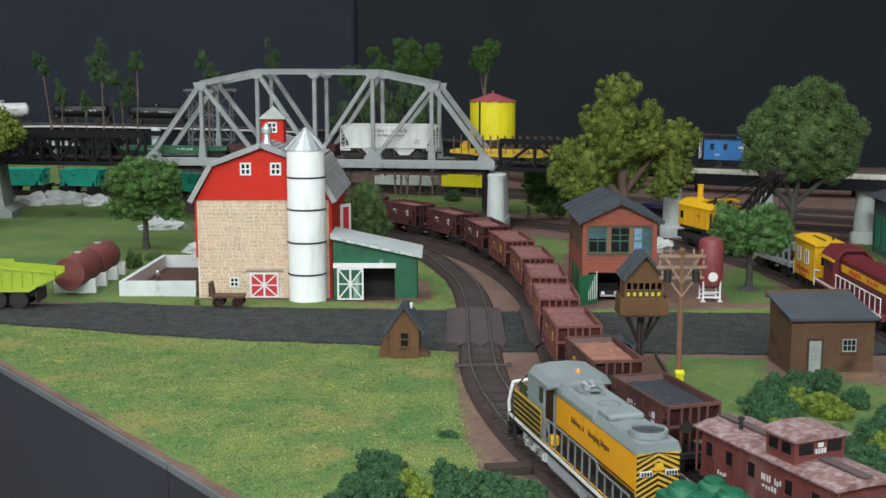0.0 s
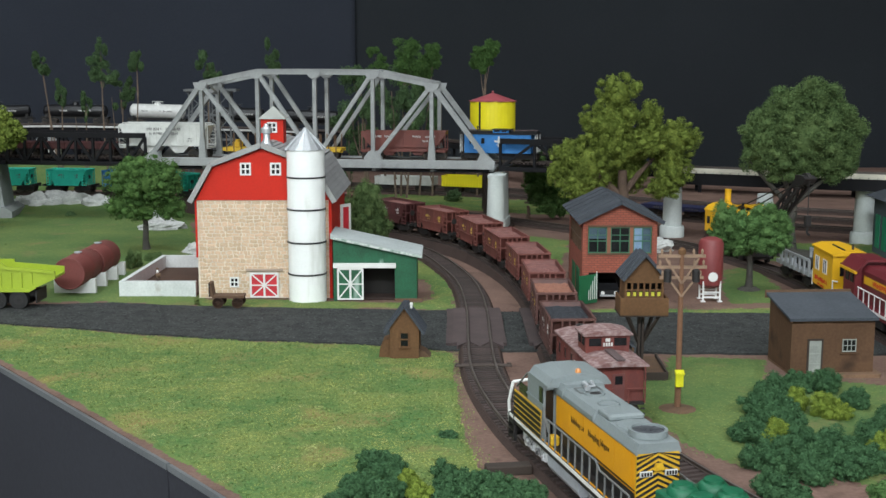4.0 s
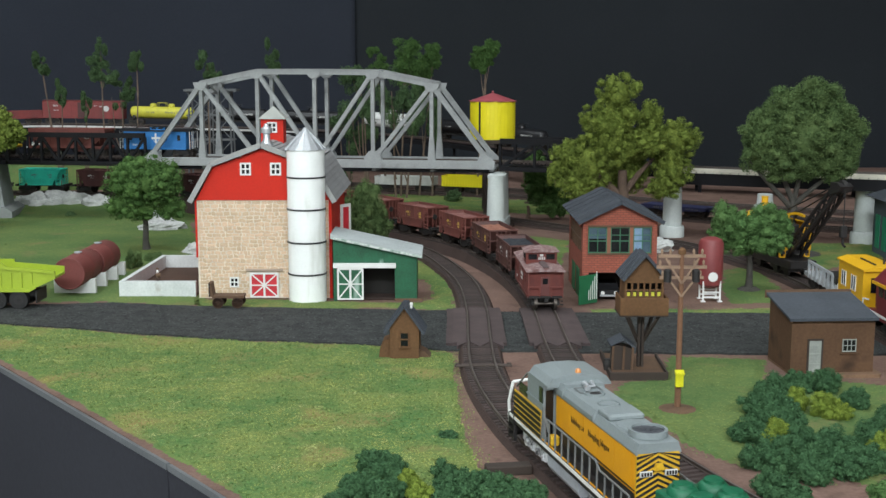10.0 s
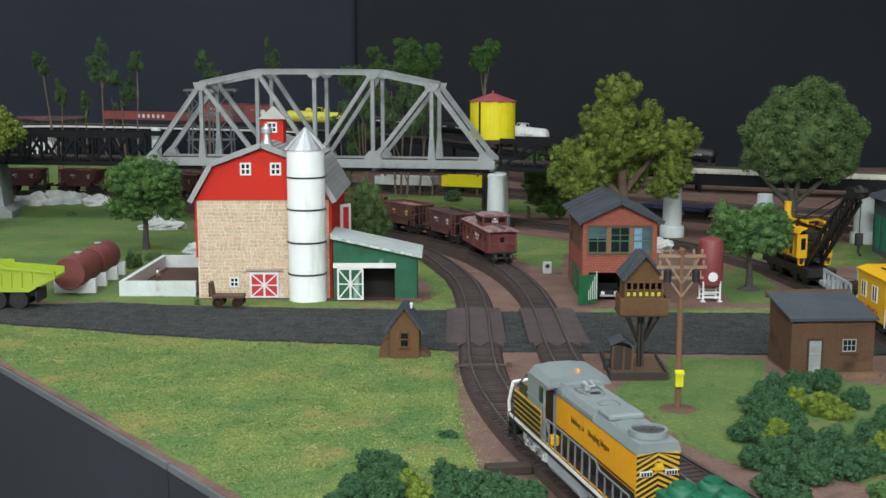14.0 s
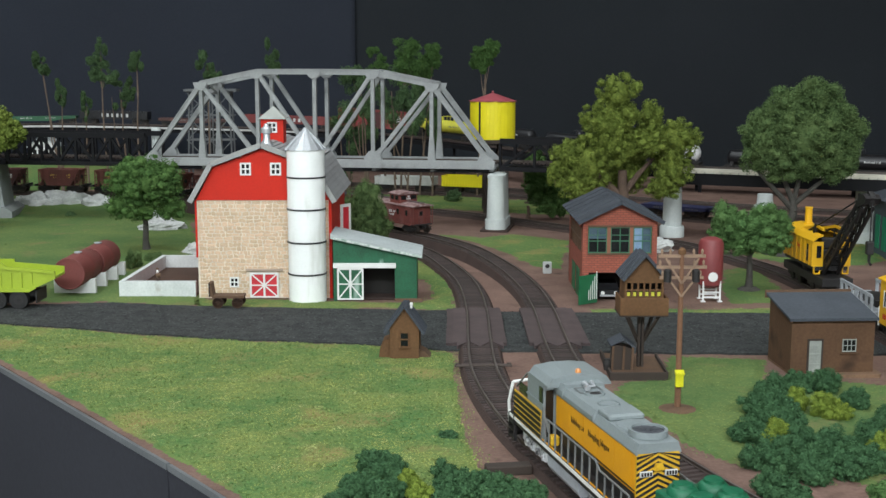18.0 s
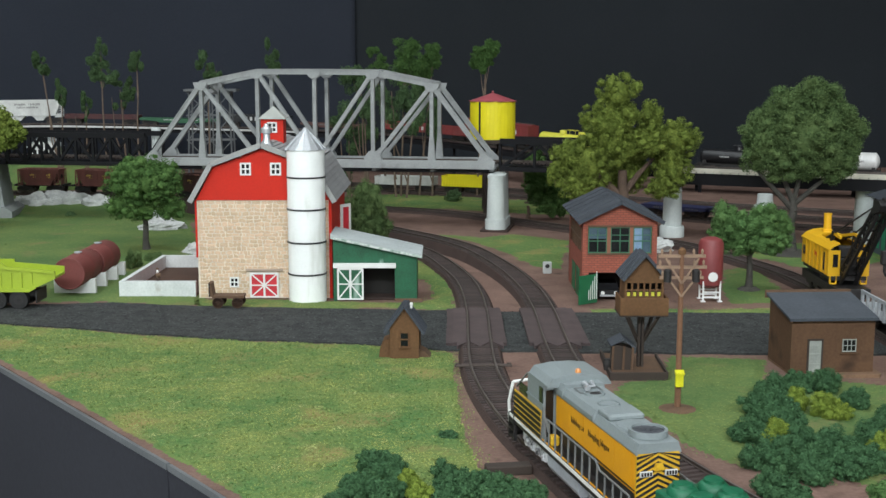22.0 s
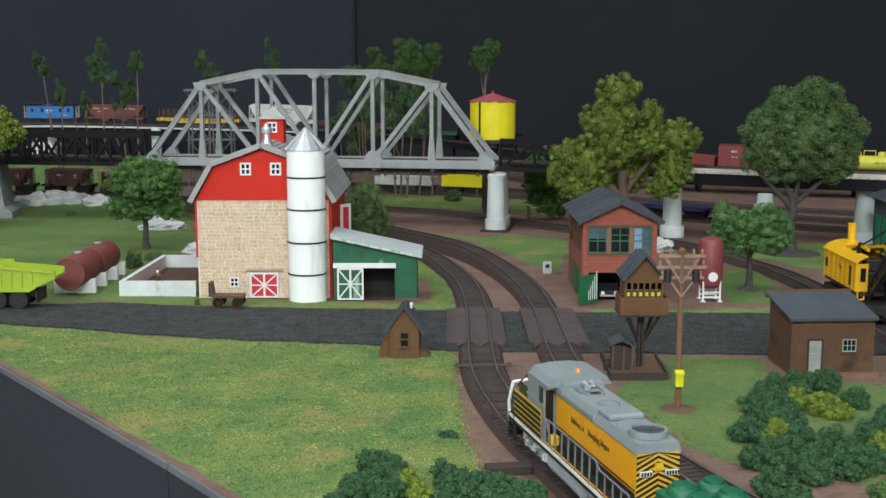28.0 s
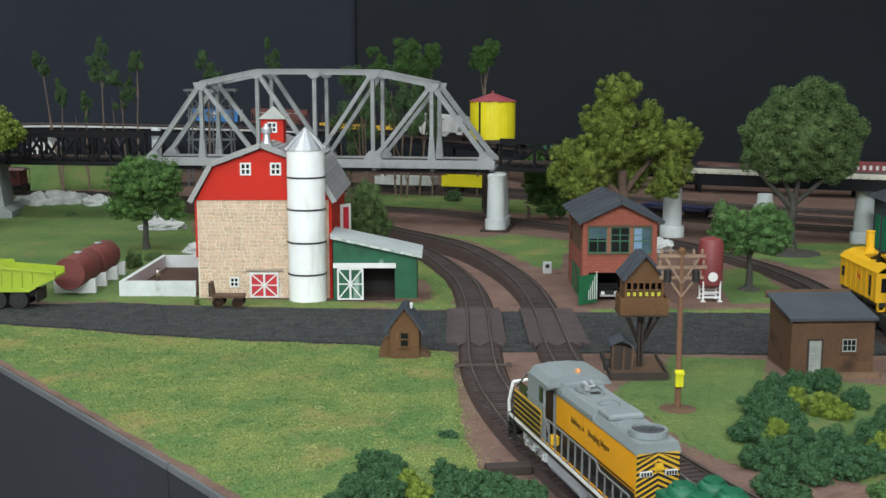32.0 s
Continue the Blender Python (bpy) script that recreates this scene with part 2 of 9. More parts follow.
def fascia():
    """The layout's upright front: grey edge strip above black panels."""
    pts = [(1700, 198), (155, 198), (-107.5, 548), (-145, 596.5)]
    pts2 = [(-146.2, 598), (-318, 810), (-421, 938), (-700, 998), (-2900, 998)]
    for run in (pts, pts2):
        strip = Shape()
        for (ax, ay), (bx, by) in zip(run, run[1:]):
            d = Vector((bx - ax, by - ay, 0)).normalized()
            o = Vector((-d.y, d.x, 0))
            if o.y > 0:
                o = -o
            panel = Shape()
            for sh, w, z0, z1 in ((strip, 2.2, -3.0, 0.6), (panel, 1.6, -900, -3.0)):
                q = [(ax, ay), (bx, by), (bx + o.x * w, by + o.y * w), (ax + o.x * w, ay + o.y * w)]
                sh.prism(q, "z", z0, z1)
            tagged(part("layout_skirt", panel, M_SKIRT), "charcoal fascia panel below the layout edge", "panel", kind="structure")
        tagged(part("trim", strip, M_EDGE), "thin grey edge strip along the layout", kind="structure")


fascia()


def ragged(poly, step=9.0, amp=6.0, seed=0):
    """An outline with an uneven edge."""
    out = []
    n = len(poly)
    for i in range(n):
        a, b = Vector((*poly[i], 0)), Vector((*poly[(i + 1) % n], 0))
        k = max(1, int((b - a).length / step))
        for j in range(k):
            p = a.lerp(b, j / k)
            w = noise.noise_vector(p / 23 + Vector((seed, 7, 1))) * amp + noise.noise_vector(p / 8 + Vector((seed, 2, 9))) * amp * 0.5
            out.append((p.x + w.x, p.y + w.y))
    return out


def inside(pts, poly):
    x, y = pts[:, 0], pts[:, 1]
    ok = np.zeros(len(pts), bool)
    n = len(poly)
    for i in range(n):
        (x0, y0), (x1, y1) = poly[i], poly[(i + 1) % n]
        if y0 == y1:
            continue
        ok ^= ((y0 > y) != (y1 > y)) & (x < (x1 - x0) * (y - y0) / (y1 - y0) + x0)
    return ok


def flakes(centres, size, rng, squash=1.0, out=None, loose=0.45):
    """Little leaves, one at each centre, that face outwards: verts and quads."""
    n = len(centres)
    w = rng.normal(size=(n, 3)) * loose + (np.array([[0.0, 0.0, 1.0]]) if out is None else out)
    w /= np.linalg.norm(w, axis=1)[:, None]
    a = rng.normal(size=(n, 3))
    a -= w * np.sum(a * w, axis=1)[:, None]
    a /= np.linalg.norm(a, axis=1)[:, None]
    b = np.cross(w, a)
    s = size * rng.uniform(0.6, 1.4, size=(n, 1))
    a, b = a * s, b * s * rng.uniform(0.5, 0.9, size=(n, 1))
    a[:, 2] *= squash
    b[:, 2] *= squash
    lift = rng.normal(size=(n, 3)) * s * (0.06 if out is None else 0.25)
    v = np.stack([centres - a, centres + b + lift, centres + a, centres - b + lift], axis=1).reshape(-1, 3)
    return v, np.arange(4 * n).reshape(-1, 4)


def turf(name, poly, label, seed, density=0.12, amp=6.0, size=0.8, deep=False):
    """A patch of ground-foam grass: a thin ragged mat with tufts."""
    edge = ragged(poly, amp=amp, seed=seed)
    rng = np.random.default_rng(seed)
    xs, ys = [p[0] for p in edge], [p[1] for p in edge]
    # a mat of small cells, thin at its rim and gently uneven within
    cell = 1.8 if density > 0.5 else 3.2 if density > 0.1 else 6.0
    nx, ny = int((max(xs) - min(xs)) / cell) + 2, int((max(ys) - min(ys)) / cell) + 2
    gx, gy = np.meshgrid(min(xs) + cell * np.arange(nx), min(ys) + cell * np.arange(ny), indexing="ij")
    g = np.column_stack([gx.ravel(), gy.ravel()]) + rng.uniform(-0.3, 0.3, (nx * ny, 2)) * cell
    ok = inside(g, edge).reshape(nx, ny)
    full = np.zeros((nx, ny), bool)
    full[1:-1, 1:-1] = ok[1:-1, 1:-1] & ok[:-2, 1:-1] & ok[2:, 1:-1] & ok[1:-1, :-2] & ok[1:-1, 2:]
    z = np.where(full, 1.1 + rng.uniform(-0.25, 0.25, (nx, ny)), 0.12).ravel()
    use = ok[:-1, :-1] | ok[1:, :-1] | ok[:-1, 1:] | ok[1:, 1:]
    i, j = np.nonzero(use)
    root = raw(name, np.column_stack([g, z]), np.column_stack([i * ny + j, (i + 1) * ny + j, (i + 1) * ny + j + 1, i * ny + j + 1]), M_DEEPTURF if deep else M_TURF)
    tagged(root, label, "grass", kind="stuff")
    k = int((max(xs) - min(xs)) * (max(ys) - min(ys)) * density)
    p = np.column_stack([rng.uniform(min(xs) - 3, max(xs) + 3, k), rng.uniform(min(ys) - 3, max(ys) + 3, k)])
    near = p + rng.normal(size=p.shape) * (5.5 if density > 0.15 else 2.5)
    p = p[inside(near, edge) & (inside(p, edge) | (p[:, 0] > -20) | (p[:, 1] > 1000))]
    c = np.column_stack([p, np.where(inside(p, edge), rng.uniform(0.95, 1.35, len(p)), rng.uniform(0.1, 0.5, len(p)))])
    v, f = flakes(c, size, rng, 0.8 if density > 1 else 0.5, None, 0.5 if density > 1 else 0.22)
    v[:, 2] = np.maximum(v[:, 2], 0.2)
    raw("tufts", v, f, M_DEEPTUFT if deep else M_TUFT, root)
    return root


FIELD = [(-397, 949), (-289, 917), (-192, 888), (-124, 876), (-62, 867), (6, 846), (7, 758), (9, 705), (13, 628), (20, 573), (26, 534), (-6, 493), (-59, 499), (-98, 547), (-135.5, 595.5), (-210, 691), (-249, 738), (-307, 810), (-388, 910)]
turf("grass_field", FIELD, "front meadow of green and yellow ground-foam grass", 3, 1.5, 4, 0.56)
turf("grass_field", [(-451, 1056), (-353, 1043), (-294, 1043), (-222, 1024), (-268, 1239), (-344, 1563), (-406, 1905), (-541, 1890), (-705, 1900), (-900, 1875), (-900, 1050)], "grass paddock behind the farm tanks", 5, 0.09, 9, 1.0, True)
turf("grass_verge", [(-214, 1017), (-111, 1003), (-73, 1016), (6, 1002), (10, 1050), (9, 1078), (2, 1147), (-14, 1232), (-30, 1280), (-36, 1239), (-32, 1160), (-14, 1150), (-6, 1090), (-8, 1052), (-22, 1034), (-95, 1034), (-148, 1046), (-224, 1050)], "thin grass verge by the barn and shed", 7, 0.4, 5, 0.7)
turf("grass_verge", [(-6, 1480), (33, 1425), (78, 1318), (100, 1230), (122, 1215), (155, 1420), (126, 1448), (85, 1480), (47, 1445)], "grass verge between the curved tracks and the signal box", 9, 0.12)
turf("grass_verge", [(-123, 1764), (-138, 1942), (-82, 1960), (15, 1935), (161, 1855), (200, 1690), (142, 1690), (79, 1715), (14, 1764)], "strip of grass under the tall trees", 11, 0.09, 9, 1.3)
turf("grass_verge", [(110, 722), (127, 762), (152, 764), (168, 834), (232, 822), (204, 731), (172, 659), (166, 590), (150, 606), (138, 640), (124, 690)], "patch of green grass round the telegraph pole", 13, 0.5, 4, 0.7, True)
turf("grass_verge", [(175, 655), (200, 744), (239, 772), (310, 750), (320, 659), (300, 585), (240, 590), (212, 566), (196, 592), (181, 606)], "rough grass among the bushes", 15, 0.4, 6, 0.7, True)
turf("grass_verge", [(128, 988), (130, 1002), (170, 1007), (235, 1003), (300, 1008), (330, 986)], "thin grass verge along the road", 17, 0.2, 4)
turf("grass_verge", [(262, 1030), (268, 1078), (296, 1204), (318, 1225), (332, 1194), (320, 1093), (296, 1034)], "patch of grass by the red tank", 19, 0.15, 6, 0.8, True)
turf("grass_verge", [(345, 1318), (394, 1396), (453, 1400), (520, 1392), (560, 1318), (450, 1249), (391, 1215)], "patch of grass below the large tree", 21, 0.1)



def grass_bank():
    """The grassy slope below the raised ore line."""
    v, nx, ny = [], 120, 14
    for i in range(nx + 1):
        x = -440 - 620 * i / nx
        for j in range(ny + 1):
            u = j / ny
            y = 1672 + 112 * u + (0 if x < -520 else (x + 520) * -0.35)
            v.append((x, y, 18 * u ** 1.1 + 1.2 * noise.noise(Vector((x / 14, y / 14, 5))) * min(1, 4 * u)))
    f = [(i * (ny + 1) + j, (i + 1) * (ny + 1) + j, (i + 1) * (ny + 1) + j + 1, i * (ny + 1) + j + 1) for i in range(nx) for j in range(ny)]
    tagged(raw("grass_bank", v, f, M_DEEPTURF), "grassy bank below the raised ore line", "grass", kind="stuff")


grass_bank()

ROAD_FAR = [(-900, 1030), (-392, 1014), (-297, 1029), (-217, 1012), (-111, 1003), (3, 993), (129, 984), (276, 983), (700, 985)]
ROAD_NEAR = [(700, 832), (237, 838), (112, 844), (7, 850), (-58, 868), (-192, 891), (-290, 921), (-367, 944), (-900, 985)]


def road():
    edge = ragged(ROAD_FAR + ROAD_NEAR, 8, 3, 4)
    sh = Shape()
    vs = [sh.bm.verts.new((x, y, z)) for z in (0.05, 1.6) for x, y in edge]
    n = len(edge)
    sh.bm.faces.new(vs[n:])
    for i in range(n):
        sh.bm.faces.new((vs[i], vs[(i + 1) % n], vs[n + (i + 1) % n], vs[n + i]))
    bmesh.ops.triangulate(sh.bm, faces=[f for f in sh.bm.faces if len(f.verts) > 4])
    root = tagged(part("road", sh, M_ROAD), "dark grey gravel road across the layout", "road", kind="structure")
    rng = np.random.default_rng(31)
    p = np.column_stack([rng.uniform(-430, 420, 26000), rng.uniform(835, 1030, 26000)])
    p = p[inside(p, ROAD_FAR + ROAD_NEAR)]
    v, f = flakes(np.column_stack([p, np.full(len(p), 1.68)]), 0.95, rng, 0.5, None, 0.3)
    ob = raw("gravel", v, f, M_GRIT, root)
    tagged(ob, kind="stuff")


M_GRIT = mat("road_grit", (0.085, 0.09, 0.086), 0.95, c2=(0.03, 0.032, 0.033), scale=300, fine=900, bump=0, islands=0.75, spec=0.15)
road()


# ---- ways: smooth lines along which tracks lie and trains run ----
class Way:
    def __init__(self, pts, step=4.0):
        p = [Vector((*q, 0)) if len(q) == 2 else Vector(q) for q in pts]
        p = [p[0] * 2 - p[1]] + p + [p[-1] * 2 - p[-2]]
        out = []
        for a, b, c, d in zip(p, p[1:], p[2:], p[3:]):
            k = max(2, int((c - b).length / step))
            t0, t1, t2 = (b - a).length ** 0.5, (c - b).length ** 0.5, (d - c).length ** 0.5
            m1 = (c - b) + t1 * ((b - a) / t0 - (c - a) / (t0 + t1))
            m2 = (c - b) + t1 * ((d - c) / t2 - (d - b) / (t1 + t2))
            for i in range(k):
                u = i / k
                out.append((2 * u ** 3 - 3 * u ** 2 + 1) * b + (u ** 3 - 2 * u ** 2 + u) * m1 + (3 * u ** 2 - 2 * u ** 3) * c + (u ** 3 - u ** 2) * m2)
        out.append(p[-2])
        self.p = np.array(out)
        self.s = np.concatenate([[0], np.cumsum(np.linalg.norm(np.diff(self.p, axis=0), axis=1))])
        self.length = self.s[-1]

    def at(self, s):
        e = 3.0
        q = [Vector([np.interp(min(max(w, 0), self.length), self.s, self.p[:, i]) for i in range(3)]) for w in (s - e, s, s + e)]
        over = s - min(max(s, 0), self.length)
        d = (q[2] - q[0]).normalized()
        return q[1] + d * over, d

    def near(self, x, y, lo=0.0, hi=1e9):
        d = np.hypot(self.p[:, 0] - x, self.p[:, 1] - y) + np.where((self.s < lo) | (self.s > hi), 1e6, 0)
        return float(self.s[int(np.argmin(d))])

    def car(self, s, half=28.0):
        """The pose of a car whose middle is at s, forward along its own +x."""
        a, _ = self.at(s - half)
        b, _ = self.at(s + half)
        d = (b - a).normalized()
        c = (a + b) / 2
        return pose(c.x * K, c.y * K, c.z * K, 0, -math.degrees(math.asin(d.z)), math.degrees(math.atan2(d.y, d.x)))


RAIL = 6.2
# the ore line climbs gently between the crossing and the back of the barn
WAY_B = Way([(240, 300, RAIL), (200, 400, RAIL), (165, 478, RAIL), (143, 529, RAIL), (120, 590, RAIL), (103, 655, RAIL), (91.5, 735, RAIL), (87, 800, RAIL), (86, 870, RAIL), (86.5, 988, RAIL), (81.3, 1072, 7.8), (68.8, 1154.6, 9.7), (54.6, 1215.6, 11.1), (29, 1295.7, 13), (-9.6, 1363.7, 14.2), (-44.2, 1412.7, 14.2), (-90, 1466, 16), (-190, 1570, 20), (-310, 1680, 21), (-430, 1752, 22), (-560, 1790, 23), (-740, 1800, 23), (-1200, 1800, 23), (-2880, 1800, 23)])
WAY_A = Way([(170, 260, RAIL), (130, 370, RAIL), (107, 430, RAIL), (91.7, 479, RAIL), (70, 560, RAIL), (49.5, 633, RAIL), (35, 713, RAIL), (28.4, 784, RAIL), (28, 870, RAIL), (28.9, 988, RAIL), (22.5, 1110, RAIL), (3.6, 1217, RAIL), (-11.3, 1278, RAIL), (-28.7, 1328, RAIL), (-75, 1398, RAIL), (-128, 1448, RAIL), (-225, 1536, RAIL), (-330, 1626, RAIL)])
WAY_C = Way([(-300, 1800, RAIL), (-105, 1738, RAIL), (-28, 1705, RAIL), (52, 1642, RAIL), (120, 1565, RAIL), (165, 1512, RAIL), (240, 1430, RAIL), (274, 1385, RAIL), (298, 1339, RAIL), (324, 1257, RAIL), (345, 1175, RAIL), (354, 1102, RAIL), (354, 1050, RAIL), (352, 992, RAIL), (351, 946, RAIL), (350, 800, RAIL), (350, 560, RAIL), (360, 200, RAIL)])
DECK = 88.0
WAY_T = Way([(1690, 1120, 80), (1200, 1210, 82), (800, 1315, 84), (505, 1412, 86), (300, 1480, DECK), (69, 1577, DECK), (-169, 1613, DECK), (-406, 1652, DECK), (-613, 1687, DECK), (-760, 1712, DECK), (-900, 1752, DECK), (-1030, 1835, 90), (-1100, 1970, 93), (-1095, 2130, 97), (-1015, 2310, 98), (-900, 2395, 100), (-806, 2412, 101), (-566, 2412, 97), (-215, 2405, 86), (0, 2325, 74), (171, 2170, 61), (451, 2010, 38), (720, 1900, 33), (1650, 1700, 33)])


def ribbon(way, s0, s1, half, z0, z1, step=12.0, slope=0.0):
    """A bank along a way: two lower and two upper edges."""
    sh = Shape()
    n = max(2, int((s1 - s0) / step))
    rows = []
    for i in range(n + 1):
        c, d = way.at(s0 + (s1 - s0) * i / n)
        o = Vector((-d.y, d.x, 0)).normalized()
        low = 0.1 - c.z if slope else z0
        rows.append([sh.bm.verts.new((c.x + o.x * w, c.y + o.y * w, c.z + z)) for w, z in ((-half - slope - (RAIL + low if slope else 0) * -0.35, low), (-half, z1), (half, z1), (half + slope + (RAIL + low if slope else 0) * -0.35, low))])
    for a, b in zip(rows, rows[1:]):
        for k in range(4):
            sh.bm.faces.new((a[k], a[(k + 1) % 4], b[(k + 1) % 4], b[k]))
    sh.bm.faces.new(rows[0])
    sh.bm.faces.new(rows[-1][::-1])
    return sh


TIE = None


def track(way, s0, s1, label, singles=True, pitch=5.6, bed=True, guard=False):
    global TIE
    root = thing("railway_track", 0, 0, 0, 0, label, "railway track", kind="structure")
    if bed:
        part("roadbed", ribbon(way, s0, s1, 14.2, -6.1, -3.0, slope=2.2), M_BED, root)
    for side in (-1, 1):
        foot, head = Shape(), Shape()
        n = max(2, int((s1 - s0) / 7))
        ra, rb = [], []
        for i in range(n + 1):
            c, d = way.at(s0 + (s1 - s0) * i / n)
            o = Vector((-d.y, d.x, 0)).normalized()
            c = c + o * (side * 8.6)
            ra.append([foot.bm.verts.new((c.x + o.x * w, c.y + o.y * w, c.z + z)) for w, z in ((-0.9, -2.3), (-0.9, -1.9), (-0.32, -1.6), (-0.32, -0.5), (0.32, -0.5), (0.32, -1.6), (0.9, -1.9), (0.9, -2.3))])
            rb.append([head.bm.verts.new((c.x + o.x * w, c.y + o.y * w, c.z + z)) for w, z in ((-0.55, -0.5), (-0.55, 0), (0.55, 0), (0.55, -0.5))])
        for sh, rr in ((foot, ra), (head, rb)):
            k = len(rr[0])
            for a, b in zip(rr, rr[1:]):
                for j in range(k):
                    sh.bm.faces.new((a[j], a[(j + 1) % k], b[(j + 1) % k], b[j]))
        r = part("rail", foot, M_RAIL, root)
        part("rail_head", head, M_RAILTOP, r)
    n = int((s1 - s0) / pitch)
    if singles:
        if TIE is None:
            t = part("tie", Shape().box(-1.25, 1.25, -13, 13, -4.2, -2.2, 0.2), M_TIE, root)
            TIE = t.data
            bpy.data.objects.remove(t)
        for i in range(n):
            c, d = way.at(s0 + pitch * (i + 0.5))
            ob = new("tie", TIE)
            ob.parent = root
            ob.matrix_basis = pose(c.x * K, c.y * K, c.z * K, 0, 0, math.degrees(math.atan2(d.y, d.x)) + random.uniform(-1, 1))
    else:
        sh = Shape()
        for i in range(n):
            c, d = way.at(s0 + pitch * (i + 0.5))
            o = Vector((-d.y, d.x, 0)).normalized() * 13
            p = Vector((c.x, c.y, c.z - 3.2))
            sh.beam(p - o, p + o, 3, 2)
        tagged(part("ties", sh, M_TIE, root), kind="stuff")
    return root


# ---- rolling stock: each car stands with its middle on the rail top, forward along +x ----
def paint(name, c, rough=0.55, c2=None, scale=120.0, vary=0.0, stain=None, **kw):
    return mat(name, c, rough, c2=c2 or tuple(v * 0.8 for v in c), scale=scale, fine=1200, bump=0.1, vary=vary, stain=stain, **kw)


M_TRUCK = mat("dark_truck", (0.022, 0.02, 0.019), 0.7, scale=200)
M_WHEEL = mat("wheel_steel", (0.09, 0.075, 0.065), 0.4, metal=0.7, scale=300)
M_DARK = mat("dark_glass", (0.012, 0.013, 0.015), 0.2, scale=100, bump=0)
M_LETTER = paint("white_lettering", (0.7, 0.7, 0.68))
M_LETTERY = paint("yellow_lettering", (0.7, 0.5, 0.1))
M_COAL = mat("coal_load", (0.035, 0.04, 0.05), 0.8, c2=(0.012, 0.013, 0.018), scale=300, fine=700, bump=0.8, depth=0.001)
M_OREHEAP = mat("ore_load", (0.25, 0.11, 0.095), 0.9, c2=(0.14, 0.055, 0.05), scale=200, fine=800, bump=0.9, depth=0.001)
M_CLAYHEAP = mat("clay_load", (0.34, 0.15, 0.1), 0.9, c2=(0.22, 0.09, 0.06), scale=150, fine=800, bump=0.9, depth=0.001)
M_OXIDE = paint("oxide_red_car", (0.19, 0.062, 0.05), stain=((0.09, 0.035, 0.03), 40, 0.3, (0.5, 0.75)))
M_MAROON = paint("dark_maroon_car", (0.1, 0.03, 0.03), stain=((0.05, 0.02, 0.02), 40, 0.3, (0.5, 0.75)))
M_BROWN = paint("weathered_brown_car", (0.13, 0.055, 0.045), stain=((0.06, 0.03, 0.028), 40, 0.3, (0.45, 0.7)))
M_CYAN = paint("turquoise_car", (0.03, 0.64, 0.48))
M_BLUE = paint("bright_blue_car", (0.03, 0.2, 0.52))
M_GREY = paint("light_grey_car", (0.74, 0.75, 0.72), stain=((0.45, 0.45, 0.43), 30, 0.3, (0.55, 0.8)))
M_YELLOW = paint("warm_yellow_paint", (0.75, 0.47, 0.03))
M_LEMON = paint("lemon_paint", (0.72, 0.68, 0.07))
M_TANKWHITE = paint("tank_white", (0.78, 0.78, 0.76), 0.35)
M_TANKBLACK = paint("tank_black", (0.015, 0.015, 0.017), 0.35)
M_BOXRED = paint("boxcar_red", (0.26, 0.045, 0.042), stain=((0.17, 0.04, 0.038), 35, 0.3, (0.5, 0.75)))
M_HOPPERRED = paint("faded_brick_red_car", (0.19, 0.055, 0.042), stain=((0.12, 0.042, 0.036), 35, 0.3, (0.5, 0.75)))
M_FRTGREEN = paint("dark_green_car", (0.03, 0.13, 0.06))
M_CABRED = paint("faded_caboose_red", (0.175, 0.041, 0.031), 0.8, c2=(0.11, 0.03, 0.026), stain=((0.19, 0.1, 0.085), 70, 0.3, (0.52, 0.78)))
M_CABROOF = paint("flaked_roof_paint", (0.2, 0.1, 0.092), 0.8, stain=((0.36, 0.27, 0.265), 300, 1, (0.4, 0.7)))
M_WALKWAY = paint("roof_walkway", (0.11, 0.075, 0.075), 0.8)


def truck(root, x, gauge=8.6, base=20.0):
    """A four-wheel bogie with side frames, springs and two wheel sets."""
    sh = Shape()
    for y in (-11.0, 11.0):
        sh.prism([(x - 13, 4.2), (x - 13, 7.2), (x - 5, 9.2), (x + 5, 9.2), (x + 13, 7.2), (x + 13, 4.2), (x + 8, 4.4), (x + 4, 2.4), (x - 4, 2.4), (x - 8, 4.4)], "y", y - 0.8, y + 0.8)
        for dx in (-base / 2, base / 2):
            sh.box(x + dx - 1.6, x + dx + 1.6, y - 1.3, y + 1.3, 4.2, 7.4)
    sh.box(x - 2.5, x + 2.5, -11, 11, 5, 8.6)
    t = part("truck", sh, M_TRUCK, root, "dark cast truck")
    for dx in (-base / 2, base / 2):
        w = Shape().rod((x + dx, -9.5, 5), (x + dx, 9.5, 5), 1.0)
        for y in (-gauge, gauge):
            w.rod((x + dx, y - 1.2, 5), (x + dx, y + 1.2, 5), 5.0, n=18)
            w.rod((x + dx, y * 0.86 - 0.3, 5), (x + dx, y * 0.86 + 0.3, 5), 5.8, n=18)
        part("wheel_set", w, M_WHEEL, t, smooth=True)
    return t


def couplers(root, half, z=9.0):
    for s in (-1, 1):
        sh = Shape().box(min(s * half, s * (half + 4)), max(s * half, s * (half + 4)), -0.9, 0.9, z - 0.9, z + 0.9)
        sh.box(min(s * (half + 3), s * (half + 5.4)), max(s * (half + 3), s * (half + 5.4)), -1.6, 1.6, z - 1.3, z + 1.3, 0.4)
        part("coupler", sh, M_TRUCK, root)


